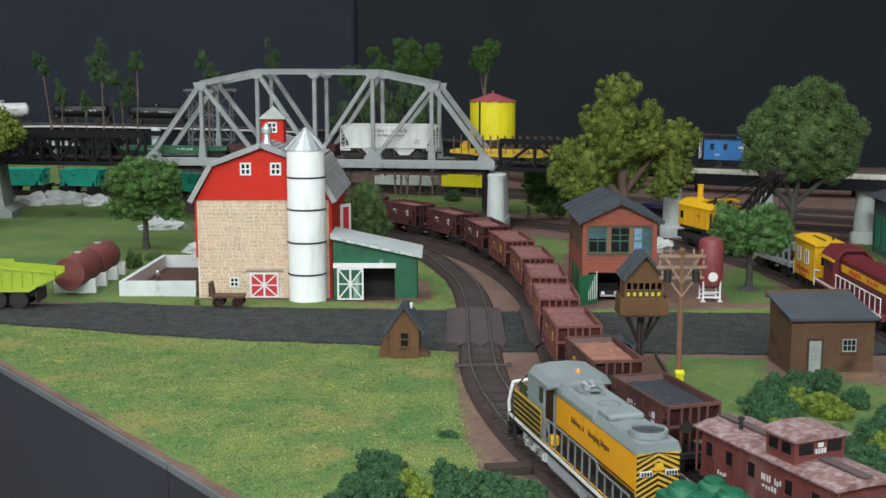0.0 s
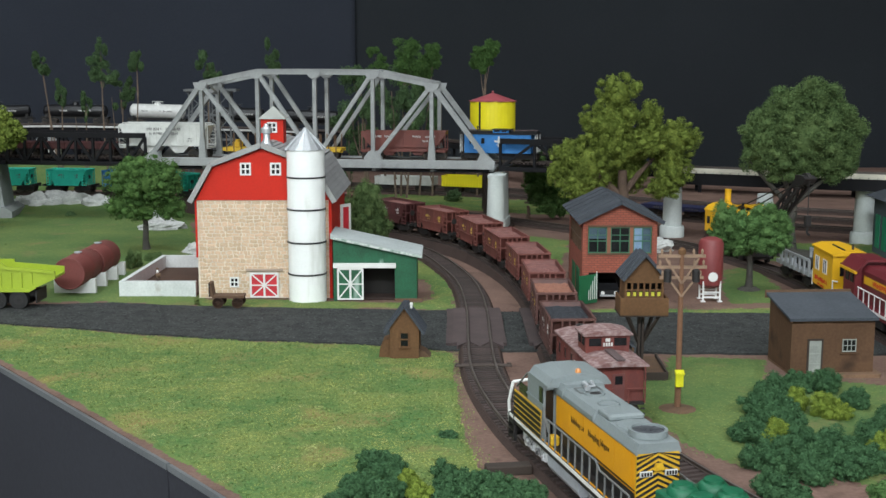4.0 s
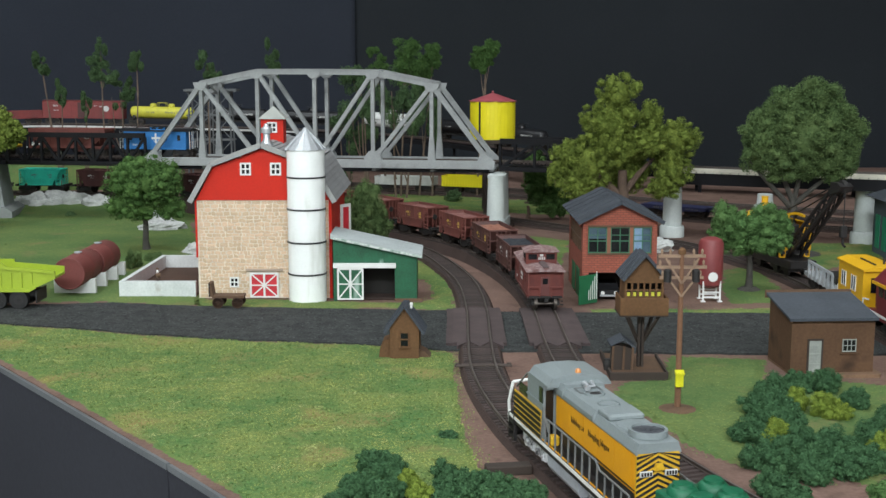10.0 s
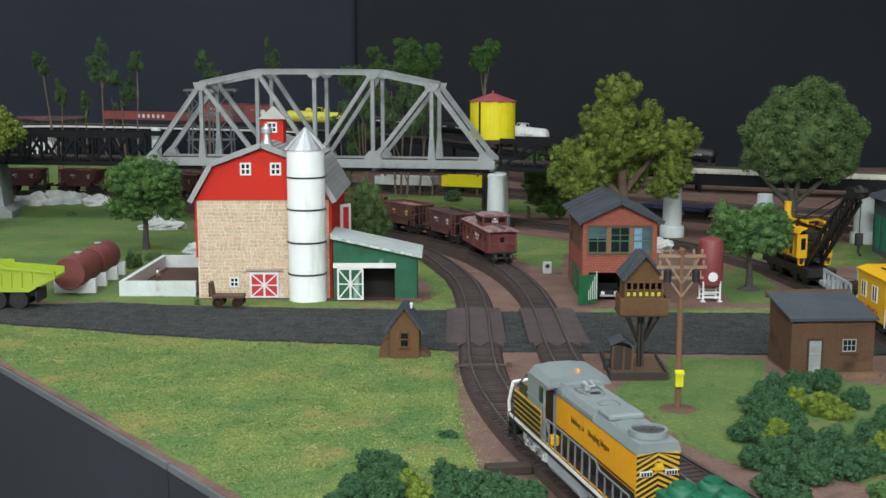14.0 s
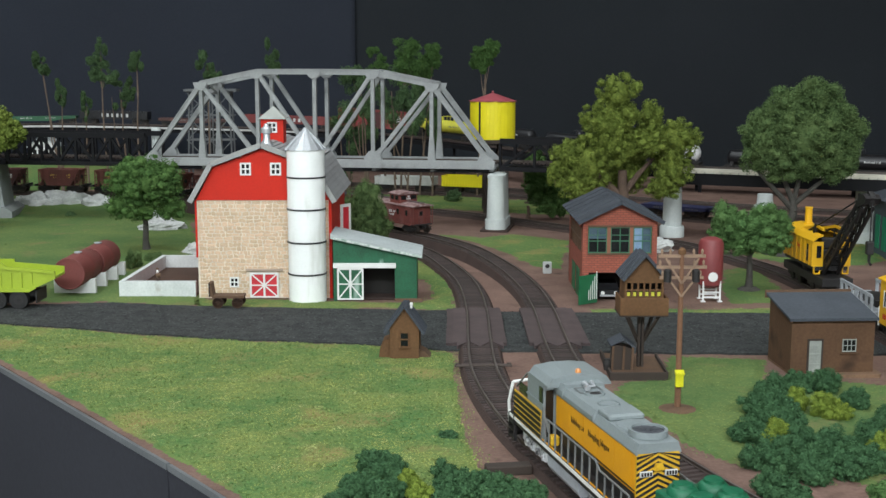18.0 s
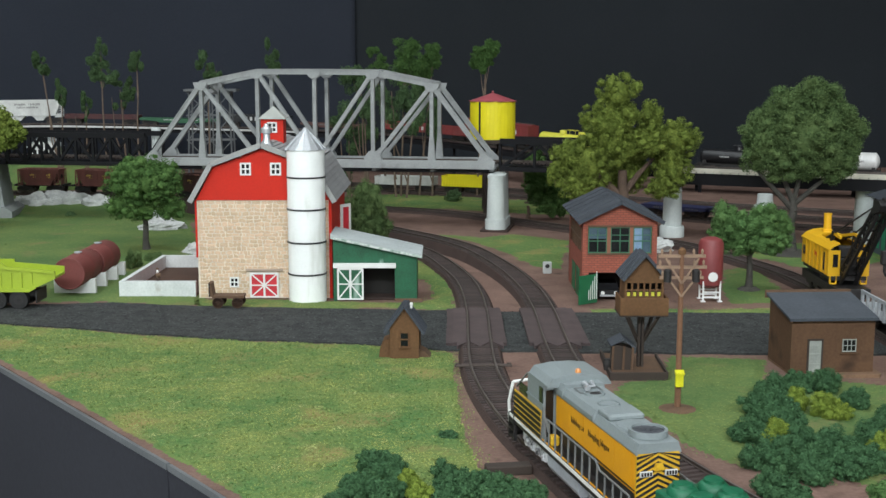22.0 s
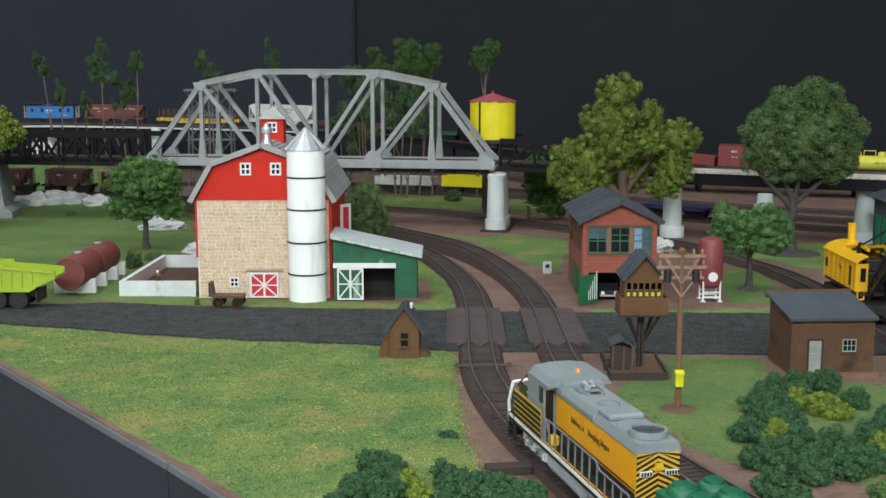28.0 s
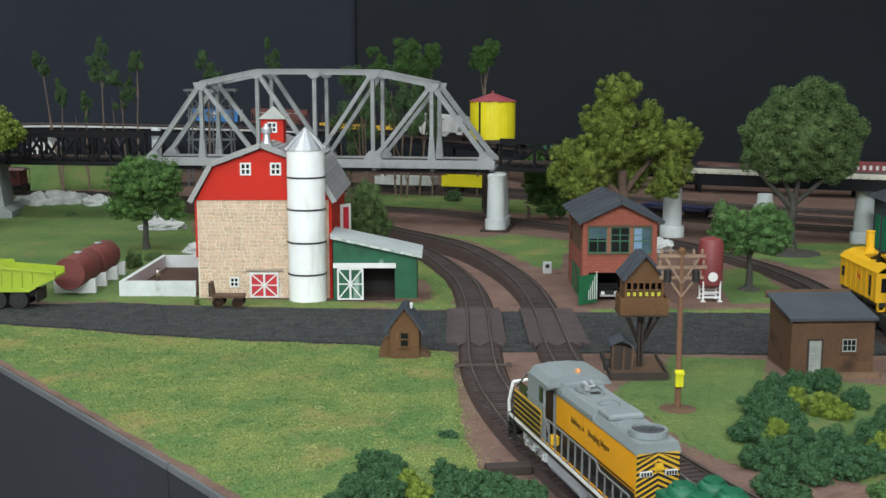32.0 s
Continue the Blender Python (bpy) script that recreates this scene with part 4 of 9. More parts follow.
# ---- bridges and viaducts ----
def truss_bridge():
    """Grey through truss with a curved top chord; x runs from its eastern end."""
    yaw = math.degrees(math.atan2(75, -474))
    root = thing("truss_bridge", 64, 1545, 0, yaw, "grey painted steel through truss railway bridge", "bridge")
    n, pl = 6, 80.0
    top = {1: 189.0, 2: 205.0, 3: 206.0, 4: 206.0, 5: 190.0}
    for side, y in (("near", 0.0), ("far", -65.0)):
        part("bottom_chord", Shape().box(-5, 485, y - 4, y + 4, 78, 89, 0.5), M_STEEL, root)
        nodes = [(0, 84)] + [(i * pl, top[i]) for i in range(1, 6)] + [(n * pl, 84)]
        for (x0, z0), (x1, z1) in zip(nodes, nodes[1:]):
            name = "end_post" if 84 in (z0, z1) else "top_chord"
            part(name, Shape().beam((x0, y, z0), (x1, y, z1), 5.0, 6.6).beam((x0, y, z0 + 3.6), (x1, y, z1 + 3.6), 7.4, 1.2), M_STEEL, root)
        for i in range(1, 6):
            x = i * pl
            v = Shape().beam((x, y, 88), (x, y, top[i]), 5.6, 5.0)
            if i in (1, 5):
                v.prism([(x - 5.5, 86), (x + 5.5, 86), (x + 2.8, 120), (x - 2.8, 120)], "y", y - 3.1, y + 3.1)
            part("vertical_post", v, M_STEEL, root)
        for a, b in ((1, 2), (2, 3), (4, 3), (5, 4)):
            d = Shape()
            xa, xb = a * pl, b * pl
            for dy in (-2.4, 2.4):
                d.beam((xa, y + dy, top[a]), (xb, y + dy, 88), 1.4, 5.2)
            d.beam((xa, y, top[a]), (xb, y, 88), 4.0, 1.2)
            part("diagonal", d, M_STEEL, root)
        for i, zz in [(k, 88) for k in (2, 3, 4)] + [(k, top[k]) for k in (1, 2, 3, 4, 5)]:
            g = Shape()
            x = i * pl
            for dy in (-4.4, 4.0):
                if zz == 88:
                    g.prism([(x - 12, 84), (x + 12, 84), (x + 12, 92), (x + 5, 101), (x - 5, 101), (x - 12, 92)], "y", y + dy, y + dy + 0.5)
                else:
                    g.prism([(x - 10, zz + 2), (x + 10, zz + 2), (x + 8, zz - 5), (x + 3, zz - 9), (x - 3, zz - 9), (x - 8, zz - 5)], "y", y + dy, y + dy + 0.5)
            part("gusset_plate", g, M_STEEL, root)
        for x, s in ((0, 1), (480, -1)):
            g = Shape()
            for dy in (-4.5, 4.1):
                g.prism([(x - s * 4, 78), (x + s * 18, 78), (x + s * 18, 90), (x + s * 13, 102), (x + s * 6, 98), (x - s * 4, 88)], "y", y + dy, y + dy + 0.5)
            part("bearing_plate", g, M_STEEL, root)
    for i in range(1, 6):
        s = Shape().beam((i * pl, -65, top[i]), (i * pl, 0, top[i]), 4, 6)
        if i in (1, 5):
            s.beam((i * pl, -65, top[i] - 14), (i * pl, 0, top[i] - 14), 2.4, 3)
            s.beam((i * pl, -65, top[i] - 14), (i * pl, -32, top[i] - 2), 2, 2.4).beam((i * pl, 0, top[i] - 14), (i * pl, -33, top[i] - 2), 2, 2.4)
        part("top_strut", s, M_STEEL, root)
    for a, b in ((1, 2), (2, 3), (3, 4), (4, 5)):
        lat = Shape().beam((a * pl, -65, top[a]), (b * pl, 0, top[b]), 2.4, 2.4).beam((a * pl, 0, top[a]), (b * pl, -65, top[b]), 2.4, 2.4)
        part("lateral_brace", lat, M_STEEL, root)
    for i in range(0, 7):
        part("floor_beam", Shape().box(i * pl - 3, i * pl + 3, -61, -4, 74, 82), M_STEEL, root)
    for y in (-44, -22):
        part("stringer", Shape().box(-5, 485, y - 2.5, y + 2.5, 77.2, 83.6), M_STEEL, root)
    fl = Shape().box(-2, 482, -60, -5, 72.6, 74)
    part("floor_plate", fl, M_BLACKSTEEL, root, "dark underside of the bridge floor")


M_PIERWHITE = mat("white_pier_paint", (0.62, 0.66, 0.64), 0.6, c2=(0.5, 0.54, 0.53), scale=30, fine=500)


def oval_pier(x, y, z1, rz, r=11.0, length=46.0, base=True, name="bridge_pier", tilt=0.0):
    """A round-ended pier on a stepped footing."""
    root = thing(name, x, y, 0, rz, "pale grey round-ended bridge pier on a stepped footing", "bridge pier", "piers of the high line")
    if base:
        part("ground_pad", Shape().box(-length / 2 - r - 7, length / 2 + r + 7, -r - 8, r + 8, 0, 2.5, 0.5), M_BED, root, "dark earth pad")
        f = Shape()
        oval(f, length, r + 3.4, 2.5, 15, 0.0)
        part("footing", f, M_PIERWHITE, root, smooth=True)
    sh = Shape()
    oval(sh, length, r + 1.5, 15 if base else 0, z1 - 4, -1.5)
    part("shaft", sh, M_PIERWHITE, root, smooth=True)
    cap = Shape()
    oval(cap, length, r + 0.6, z1 - 4, z1, 0.0)
    part("cap", cap, M_PIERWHITE, root, smooth=True)


def oval(sh, length, r, z0, z1, taper, n=12):
    v = []
    for z, rr in ((z0, r), (z1, r + taper)):
        for s in (1, -1):
            for i in range(n + 1):
                a = -math.pi / 2 + math.pi * i / n
                v.append((s * (length / 2 + rr * math.cos(a)), s * rr * math.sin(a), z))
    k = len(v) // 2
    sh.faces(v, [(i, (i + 1) % k, k + (i + 1) % k, k + i) for i in range(k)] + [tuple(range(k))[::-1], tuple(range(k, 2 * k))])


def round_pier(x, y, z1, r=12.0):
    root = thing("bridge_pier", x, y, 0, 0, "pale round concrete pier with a wider foot", "bridge pier", "piers of the high line")
    part("foot", Shape().lathe([(r + 3.5, 0), (r + 3.5, 12), (r + 2.5, 14), (r + 0.5, 14.5)], 28), M_PIERWHITE, root, smooth=True)
    part("shaft", Shape().lathe([(r, 14), (r - 1, z1 - 3), (r - 1, z1)], 28), M_PIERWHITE, root, smooth=True)


def deck_truss(a, b, z0, z1, width, panels, label):
    """A low black pony truss from a to b with both its sides and a floor."""
    d = Vector((b[0] - a[0], b[1] - a[1], 0))
    L = d.length
    root = thing("black_truss_bridge", a[0], a[1], 0, math.degrees(math.atan2(d.y, d.x)), label, "bridge", "black truss spans")
    for y in (0.0, width if d.x > 0 else -width):
        part("bottom_chord", Shape().box(0, L, y - 2.5, y + 2.5, z0, z0 + 6), M_BLACKSTEEL, root)
        part("top_chord", Shape().box(0, L, y - 2.5, y + 2.5, z1 - 7, z1), M_BLACKSTEEL, root)
        p = L / panels
        for i in range(panels + 1):
            part("post", Shape().beam((i * p, y, z0 + 5), (i * p, y, z1 - 6), 3.4, 3.4), M_BLACKSTEEL, root)
        for i in range(panels):
            q = (i, i + 1) if i % 2 == 0 else (i + 1, i)
            part("diagonal", Shape().beam((q[0] * p, y, z1 - 5), (q[1] * p, y, z0 + 4), 3.0, 3.4), M_BLACKSTEEL, root)
    y0, y1 = sorted((3.0, (width - 3.0) if d.x > 0 else -(width - 3.0)))
    part("floor_plate", Shape().box(0, L, y0, y1, z0 + 1, z0 + 4), M_BLACKSTEEL, root)


truss_bridge()
oval_pier(73, 1538, 73, 80, 10.5, 46)
oval_pier(-407, 1652, 73, 80, 12.5, 46)
deck_truss((-414, 1621), (-618, 1655), 76, 122, 62, 8, "low black steel truss span beside the grey bridge")
deck_truss((-621, 1656), (-1000, 1728), 76, 122, 62, 12, "low black steel truss span running off to the side")
deck_truss((296, 1450), (76, 1545), 76, 119, 58, 5, "low black steel truss span behind the trees")
M_GREYPIER = mat("grey_block_pier", (0.3, 0.32, 0.315), 0.85, c2=(0.21, 0.225, 0.22), scale=25, fine=500)


def block_pier(x, y):
    root = thing("bridge_pier", x, y, 0, 8, "grey tapered concrete bridge pier with a broad footing", "bridge pier", "piers of the high line")
    part("footing", Shape().prism([(-36, 0), (36, 0), (36, 10), (28, 16), (-28, 16), (-36, 10)], "y", -40, 45), M_GREYPIER, root)
    part("shaft", Shape().prism([(-24, 16), (24, 16), (17, 76), (-17, 76)], "y", -30, 36), M_GREYPIER, root)


block_pier(-652, 1672)
for px_, py_, pz_ in ((290, 1462, 79), (511, 1402, 77), (470, 1690, 30), (760, 1325, 75)):
    round_pier(px_, py_, pz_)
M_CREAM = mat("cream_deck_edge", (0.72, 0.68, 0.57), 0.7, scale=40, fine=600)


def offset_bar(way, s0, s1, off, w, z0, z1, step=14.0):
    sh = Shape()
    n = max(2, int((s1 - s0) / step))
    rows = []
    for i in range(n + 1):
        c, d = way.at(s0 + (s1 - s0) * i / n)
        o = Vector((-d.y, d.x, 0)).normalized()
        rows.append([sh.bm.verts.new((c.x + o.x * q, c.y + o.y * q, c.z + z)) for q, z in ((off - w / 2, z0), (off - w / 2, z1), (off + w / 2, z1), (off + w / 2, z0))])
    for a, b in zip(rows, rows[1:]):
        for k in range(4):
            sh.bm.faces.new((a[k], a[(k + 1) % 4], b[(k + 1) % 4], b[k]))
    sh.bm.faces.new(rows[0])
    sh.bm.faces.new(rows[-1][::-1])
    return sh


def viaduct():
    """Ballastless high line on a black girder with a cream edge."""
    root = thing("railway_viaduct", 0, 0, 0, 0, "high railway line on dark girders with a cream edge beam", "viaduct", kind="structure")
    s1 = WAY_T.near(296, 1481)
    part("girder", ribbon(WAY_T, 0, s1, 34, -20, -5.6), M_BLACKSTEEL, root)
    e = Shape()
    n = int(s1 / 10)
    for k in range(n):
        rows = []
        for s in (s1 * k / n, s1 * (k + 1) / n - 1.2):
            c, d = WAY_T.at(s)
            o = Vector((-d.y, d.x, 0)).normalized()
            if o.y > 0:
                o = -o
            rows.append((c, o))
        v = [(c.x + o.x * w, c.y + o.y * w, c.z + z) for c, o in rows for w in (30.5, 35.5) for z in (-5.6, -4.0)]
        e.faces(v, [(0, 1, 3, 2), (4, 6, 7, 5), (0, 4, 5, 1), (2, 3, 7, 6), (0, 2, 6, 4), (1, 5, 7, 3)])
    tagged(part("edge_blocks", e, M_CREAM, root, "row of cream blocks under the edge"), kind="stuff")
    part("edge_beam", offset_bar(WAY_T, 0, s1, 33.2, 5.4, -3.9, 0.4), M_CREAM, root, "cream edge beam")


viaduct()


M_TRIM0 = mat("white_deck_edge", (0.72, 0.72, 0.7), 0.6, scale=50, fine=600)


def back_line():
    """The far line: a dark bank with a pale edge, on towers behind the bridge."""
    root = thing("railway_viaduct", 0, 0, 0, 0, "far railway line on a dark shelf with a pale edge", "viaduct", kind="structure")
    s0 = WAY_T.near(-1100, 1970)
    s1 = WAY_T.length
    part("shelf", ribbon(WAY_T, s0, s1, 30, -14, -6.0), M_BLACKSTEEL, root)
    sa, sb = WAY_T.near(-900, 2352, s0), WAY_T.near(-300, 2366, s0)
    part("edge_beam", offset_bar(WAY_T, sa, sb, -32.5, 3, -7, -3.4), M_TRIM0, root, "pale edge strip")
    for s in np.arange(s0 + 150, s1 - 150, 260.0):
        c, d = WAY_T.at(float(s))
        part("trestle_bent", Shape().beam((c.x, c.y - 12, 0), (c.x, c.y - 12, c.z - 12), 5, 5).beam((c.x, c.y + 14, 0), (c.x, c.y + 14, c.z - 12), 5, 5), M_BLACKSTEEL, root)


back_line()

# ---- the farm ----
M_BARNRED = mat("barn_red_paint", (0.6, 0.022, 0.008), 0.6, c2=(0.5, 0.018, 0.007), scale=30, fine=600, spec=0.3, stain=((0.62, 0.09, 0.05), 60, 0.3, (0.64, 0.8)))
M_STONE = mat("sandstone_block", (0.66, 0.49, 0.34), 0.85, c2=(0.56, 0.405, 0.275), scale=120, fine=900, vary=0.11, bump=0.3)
M_STONEREST = mat("sandstone_blocks", (0.66, 0.49, 0.34), 0.85, c2=(0.56, 0.405, 0.275), scale=120, fine=900, islands=0.11, bump=0.3)
M_MORTAR = mat("pale_mortar", (0.8, 0.7, 0.57), 0.9, scale=100, fine=900)
M_SHINGLE = mat("grey_shingles", (0.3, 0.3, 0.3), 0.7, c2=(0.22, 0.22, 0.225), scale=60, fine=900, vary=0.1)
M_DOORRED = mat("door_red", (0.62, 0.03, 0.045), 0.55, scale=60)
M_TRIM = mat("white_trim", (0.8, 0.8, 0.78), 0.55, c2=(0.7, 0.7, 0.68), scale=80, fine=900)
M_TIN = mat("galvanised_tin", (0.62, 0.64, 0.66), 0.38, metal=0.75, c2=(0.48, 0.5, 0.52), scale=60, fine=700)
M_SILO = mat("silo_white", (0.92, 0.94, 0.92), 0.55, c2=(0.85, 0.87, 0.85), scale=25, fine=500, stain=((0.5, 0.5, 0.42), 60, 0.15, (0.56, 0.8)))
M_HOOP = mat("silo_hoop", (0.03, 0.03, 0.032), 0.5)
M_GREENWALL = mat("flaking_green_paint", (0.016, 0.125, 0.058), 0.55, c2=(0.01, 0.075, 0.034), scale=70, fine=700, mix=(0.4, 0.6), stain=((0.3, 0.42, 0.35), 75, 0.25, (0.62, 0.72)))
M_METALROOF = mat("weathered_grey_roof", (0.42, 0.45, 0.45), 0.6, c2=(0.33, 0.36, 0.36), scale=40, fine=700)
# near-black that stands for the shade inside the buildings
M_BLACKHOLE = mat("dark_inside", (0.02, 0.018, 0.016), 0.9)


def cross_window(root, x, z, y, w, h, name="window"):
    """A small four-light window in a wall that faces -y at y."""
    wn = part(name, Shape().box(x - w / 2, x + w / 2, y - 0.3, y + 0.2, z - h / 2, z + h / 2), M_DARK, root)
    f = Shape()
    t = w * 0.16
    for k, (x0, x1, z0, z1) in enumerate(((-w / 2 - t, -w / 2 + t * 0.3, -h / 2 - t, h / 2 + t), (w / 2 - t * 0.3, w / 2 + t, -h / 2 - t, h / 2 + t), (-w / 2, w / 2, -h / 2 - t, -h / 2 + t * 0.3), (-w / 2, w / 2, h / 2 - t * 0.3, h / 2 + t), (-t / 2, t / 2, -h / 2, h / 2), (-w / 2, w / 2, -t / 2, t / 2))):
        f.box(x + x0, x + x1, y - 0.9 - 0.05 * k, y - 0.25 + 0.01 * k, z + z0, z + z1)
    part("window_frame", f, M_TRIM, wn)
    return wn


def cross_door(root, x0, x1, z0, z1, y, panel_m, name="door"):
    """A plank door with a white frame and crossed braces."""
    d = part(name, Shape().box(x0, x1, y - 0.6, y + 0.2, z0, z1), panel_m, root)
    f = Shape()
    xm, zm = (x0 + x1) / 2, (z0 + z1) / 2
    t = 1.1
    for k, a in enumerate(((x0 - 0.5, x0 + t, z0, z1), (x1 - t, x1 + 0.5, z0, z1), (x0, x1, z1 - t, z1 + 0.5), (x0, x1, z0 - 0.2, z0 + t), (xm - 0.9, xm + 0.9, z0, z1), (x0, x1, zm - 0.5, zm + 0.5))):
        f.box(a[0], a[1], y - 1.4 - 0.05 * k, y - 0.5 + 0.02 * k, a[2], a[3])
    for xa, xb in ((x0, xm), (xm, x1)):
        for za, zb in ((z0, zm), (zm, z1)):
            s = (xa == x0) == (za == z0)
            p, q = ((xa, y - 1.0, za), (xb, y - 1.0, zb)) if s else ((xa, y - 1.0, zb), (xb, y - 1.0, za))
            f.beam(p, q, 0.5, 1.2)
    part("door_frame", f, M_TRIM, d)
    return d


M_BARGE = mat("grey_barge_board", (0.36, 0.36, 0.35), 0.7, scale=60, fine=900)


def barn():
    root = thing("barn", -164.5, 1057, 0, 0, "red gambrel barn with a sandstone front and grey roof", "barn")
    w, depth, eave = 61.0, 160.0, 91.0
    part("stone_wall", Shape().box(-w, w, 0.8, 4, 0, eave), M_MORTAR, root, "sandstone front wall")
    part("gable", Shape().prism([(-w, eave), (w, eave), (45, 121), (0, 137.5), (-45, 121)], "y", -0.4, 4), M_BARNRED, root, "red boarded gable")
    part("side_wall", Shape().box(w - 3, w, 4, depth, 0, eave), M_BARNRED, root)
    part("side_wall", Shape().box(-w, -w + 3, 4, depth, 0, eave), M_BARNRED, root)
    part("rear_wall", Shape().prism([(-w, 0), (w, 0), (w, eave), (45, 121), (0, 137.5), (-45, 121), (-w, eave)], "y", depth - 3, depth), M_BARNRED, root)
    part("corner_board", Shape().box(-w - 1.2, -w + 0.3, -0.6, 3, 38, eave), M_BARNRED, root)
    part("corner_board", Shape().box(w - 1, w + 1.6, -0.6, 3, 0, eave), M_BARNRED, root)
    hd = part("hay_door", Shape().prism([(w, 104), (w + 9, 116), (w + 9.8, 115.4), (w + 0.8, 103.4)], "z", 28, 74), M_DOORRED, root, "open red side door with a white frame")
    part("door_frame", Shape().prism([(w, 103.6), (w + 2.2, 106.4), (w + 3, 105.8), (w + 0.8, 103)], "z", 28, 75).prism([(w + 7.4, 113.6), (w + 9.2, 116), (w + 10, 115.4), (w + 8.2, 113)], "z", 28, 75).prism([(w, 103.6), (w + 9.2, 116), (w + 10, 115.4), (w + 0.8, 103)], "z", 72, 75), M_TRIM, hd)
    prof = [(-66, 90), (-46, 124), (0, 141), (46, 124), (66, 90)]
    for (xa, za), (xb, zb) in zip(prof, prof[1:]):
        d = Vector((xb - xa, 0, zb - za))
        n = Vector((-d.z, 0, d.x)).normalized()
        if n.z < 0:
            n = -n
        sl = Shape().prism([(xa, za), (xb, zb), (xb + n.x * 1.6, zb + n.z * 1.6), (xa + n.x * 1.6, za + n.z * 1.6)], "y", -4.5, depth + 4)
        slope = part("roof_slope", sl, M_SHINGLE, root)
        m = max(4, int(d.length / 4.6))
        low, high = ((xa, za), (xb, zb)) if za < zb else ((xb, zb), (xa, za))
        lo, hi = Vector((low[0], 0, low[1])), Vector((high[0], 0, high[1]))
        for i in range(m):
            p, q = lo.lerp(hi, i / m) + n * 2.3, lo.lerp(hi, (i + 1) / m) + n * 1.5
            b0, b1 = lo.lerp(hi, i / m) + n * 1.4, lo.lerp(hi, (i + 1) / m) + n * 1.2
            part("shingle_course", Shape().prism([(b0.x, b0.z), (b1.x, b1.z), (q.x, q.z), (p.x, p.z)], "y", -4.7 + random.uniform(-0.3, 0.3), depth + 4.2), M_SHINGLE, slope)
    for s in (-1, 1):
        for (xa, za), (xb, zb) in (((66, 89.5), (46, 124)), ((46, 124), (0, 141.2))):
            part("barge_board", Shape().beam((s * xa, -5.4, za), (s * xb, -5.4, zb), 1.2, 4.6), M_BARGE, root)
    for x in (-15, 12.4):
        cross_window(root, x, 119.5, -0.5, 7.6, 9.2)
    cross_window(root, -28, 15, 0.2, 6.5, 7.5)
    cross_door(root, -13, 12.5, 1, 23.5, -0.3, M_DOORRED)
    part("door_lintel", Shape().box(-17, 17, -1.6, 1, 25.4, 27.4), paint("lintel_stone", (0.42, 0.33, 0.26)), root)
    # ridge cupola
    cup = part("cupola", Shape().box(-10.5, 11, 66, 86, 130, 162.5), M_BARNRED, root)
    cross_window(cup, 0.5, 154, 65.8, 7.0, 8.0)
    part("cupola_roof", Shape().faces([(-13, 62.5, 162), (14, 62.5, 162), (14, 89.5, 162), (-13, 89.5, 162), (0.5, 76, 174)], [(0, 1, 4), (1, 2, 4), (2, 3, 4), (3, 0, 4), (0, 3, 2, 1)]), paint("cupola_roof_paint", (0.36, 0.37, 0.34), 0.8), root)
    v = Shape().lathe([(7, 137), (5.4, 142), (3.4, 145.5), (3.2, 151), (5.2, 151.6), (5.4, 155.5), (4.4, 156.2), (2.6, 157.6), (2.2, 159.6), (0.5, 160.4)], 18, 3, 12)
    part("roof_vent", v, M_TIN, root, "galvanised roof ventilator", smooth=True)
    # single stones of the front wall
    wall = [o for o in root.children if o.name.startswith("stone_wall")][0]
    rng = random.Random(5)
    rest, count, z0 = Shape(), 0, 0.3
    edge = lambda x, z: z + 1.5 * noise.noise(Vector((x / 6, z / 3.1, 4))) + 0.5 * noise.noise(Vector((x / 2.2, z / 2, 9)))
    while z0 < eave - 2:
        z1 = min(z0 + rng.uniform(2.4, 3.9), eave - 0.6)
        if eave - z1 < 2.4:
            z1 = eave - 0.6
        x0 = -w + 1.2
        while x0 < w - 1.4:
            x1 = min(x0 + rng.choice((2.6, 3.6, 4.4, 5.2, 6.4, 7.6)) * rng.uniform(0.85, 1.15), w - 1.2)
            if w - x1 < 3:
                x1 = w - 1.2
            t, g = [rng.uniform(-1.4, 1.4) for _ in range(4)], 0.17
            low = (lambda x: 0.3) if z0 < 0.5 else (lambda x: edge(x, z0))
            top = (lambda x: eave - 0.6) if z1 > eave - 1 else (lambda x: edge(x, z1))
            xm = (x0 + x1) / 2
            cell = [(x0 + g + 0.5, low(x0) + g), (xm, low(xm) + g), (x1 - g - 0.4, low(x1) + g), (x1 - g + t[1] * 0.4, (z0 + z1) / 2), (x1 - g - 0.5, top(x1) - g), (xm, top(xm) - g), (x0 + g + 0.4, top(x0) - g), (x0 + g + t[0] * 0.4, (z0 + z1) / 2)]
            cxm, czm = xm, (z0 + z1) / 2
            if not ((-14.5 < cxm < 14 and czm < 25) or (-33 < cxm < -23 and 9 < czm < 21)):
                k, out = 8, 0.25 + rng.uniform(0, 0.5)
                v = [(p[0], 0.9, p[1]) for p in cell] + [(cxm + (p[0] - cxm) * 0.9 + t[2] * 0.2, 0.9 - out, czm + (p[1] - czm) * 0.8) for p in cell]
                f = [(i, (i + 1) % k, k + (i + 1) % k, k + i) for i in range(k)] + [tuple(range(k, 2 * k))]
                if count < 300:
                    part("stone", Shape().faces(v, f), M_STONE, wall)
                else:
                    rest.faces(v, f)
                count += 1
            x0 = x1
        z0 = z1
    tagged(part("small_stone", rest, M_STONEREST, wall), kind="stuff")


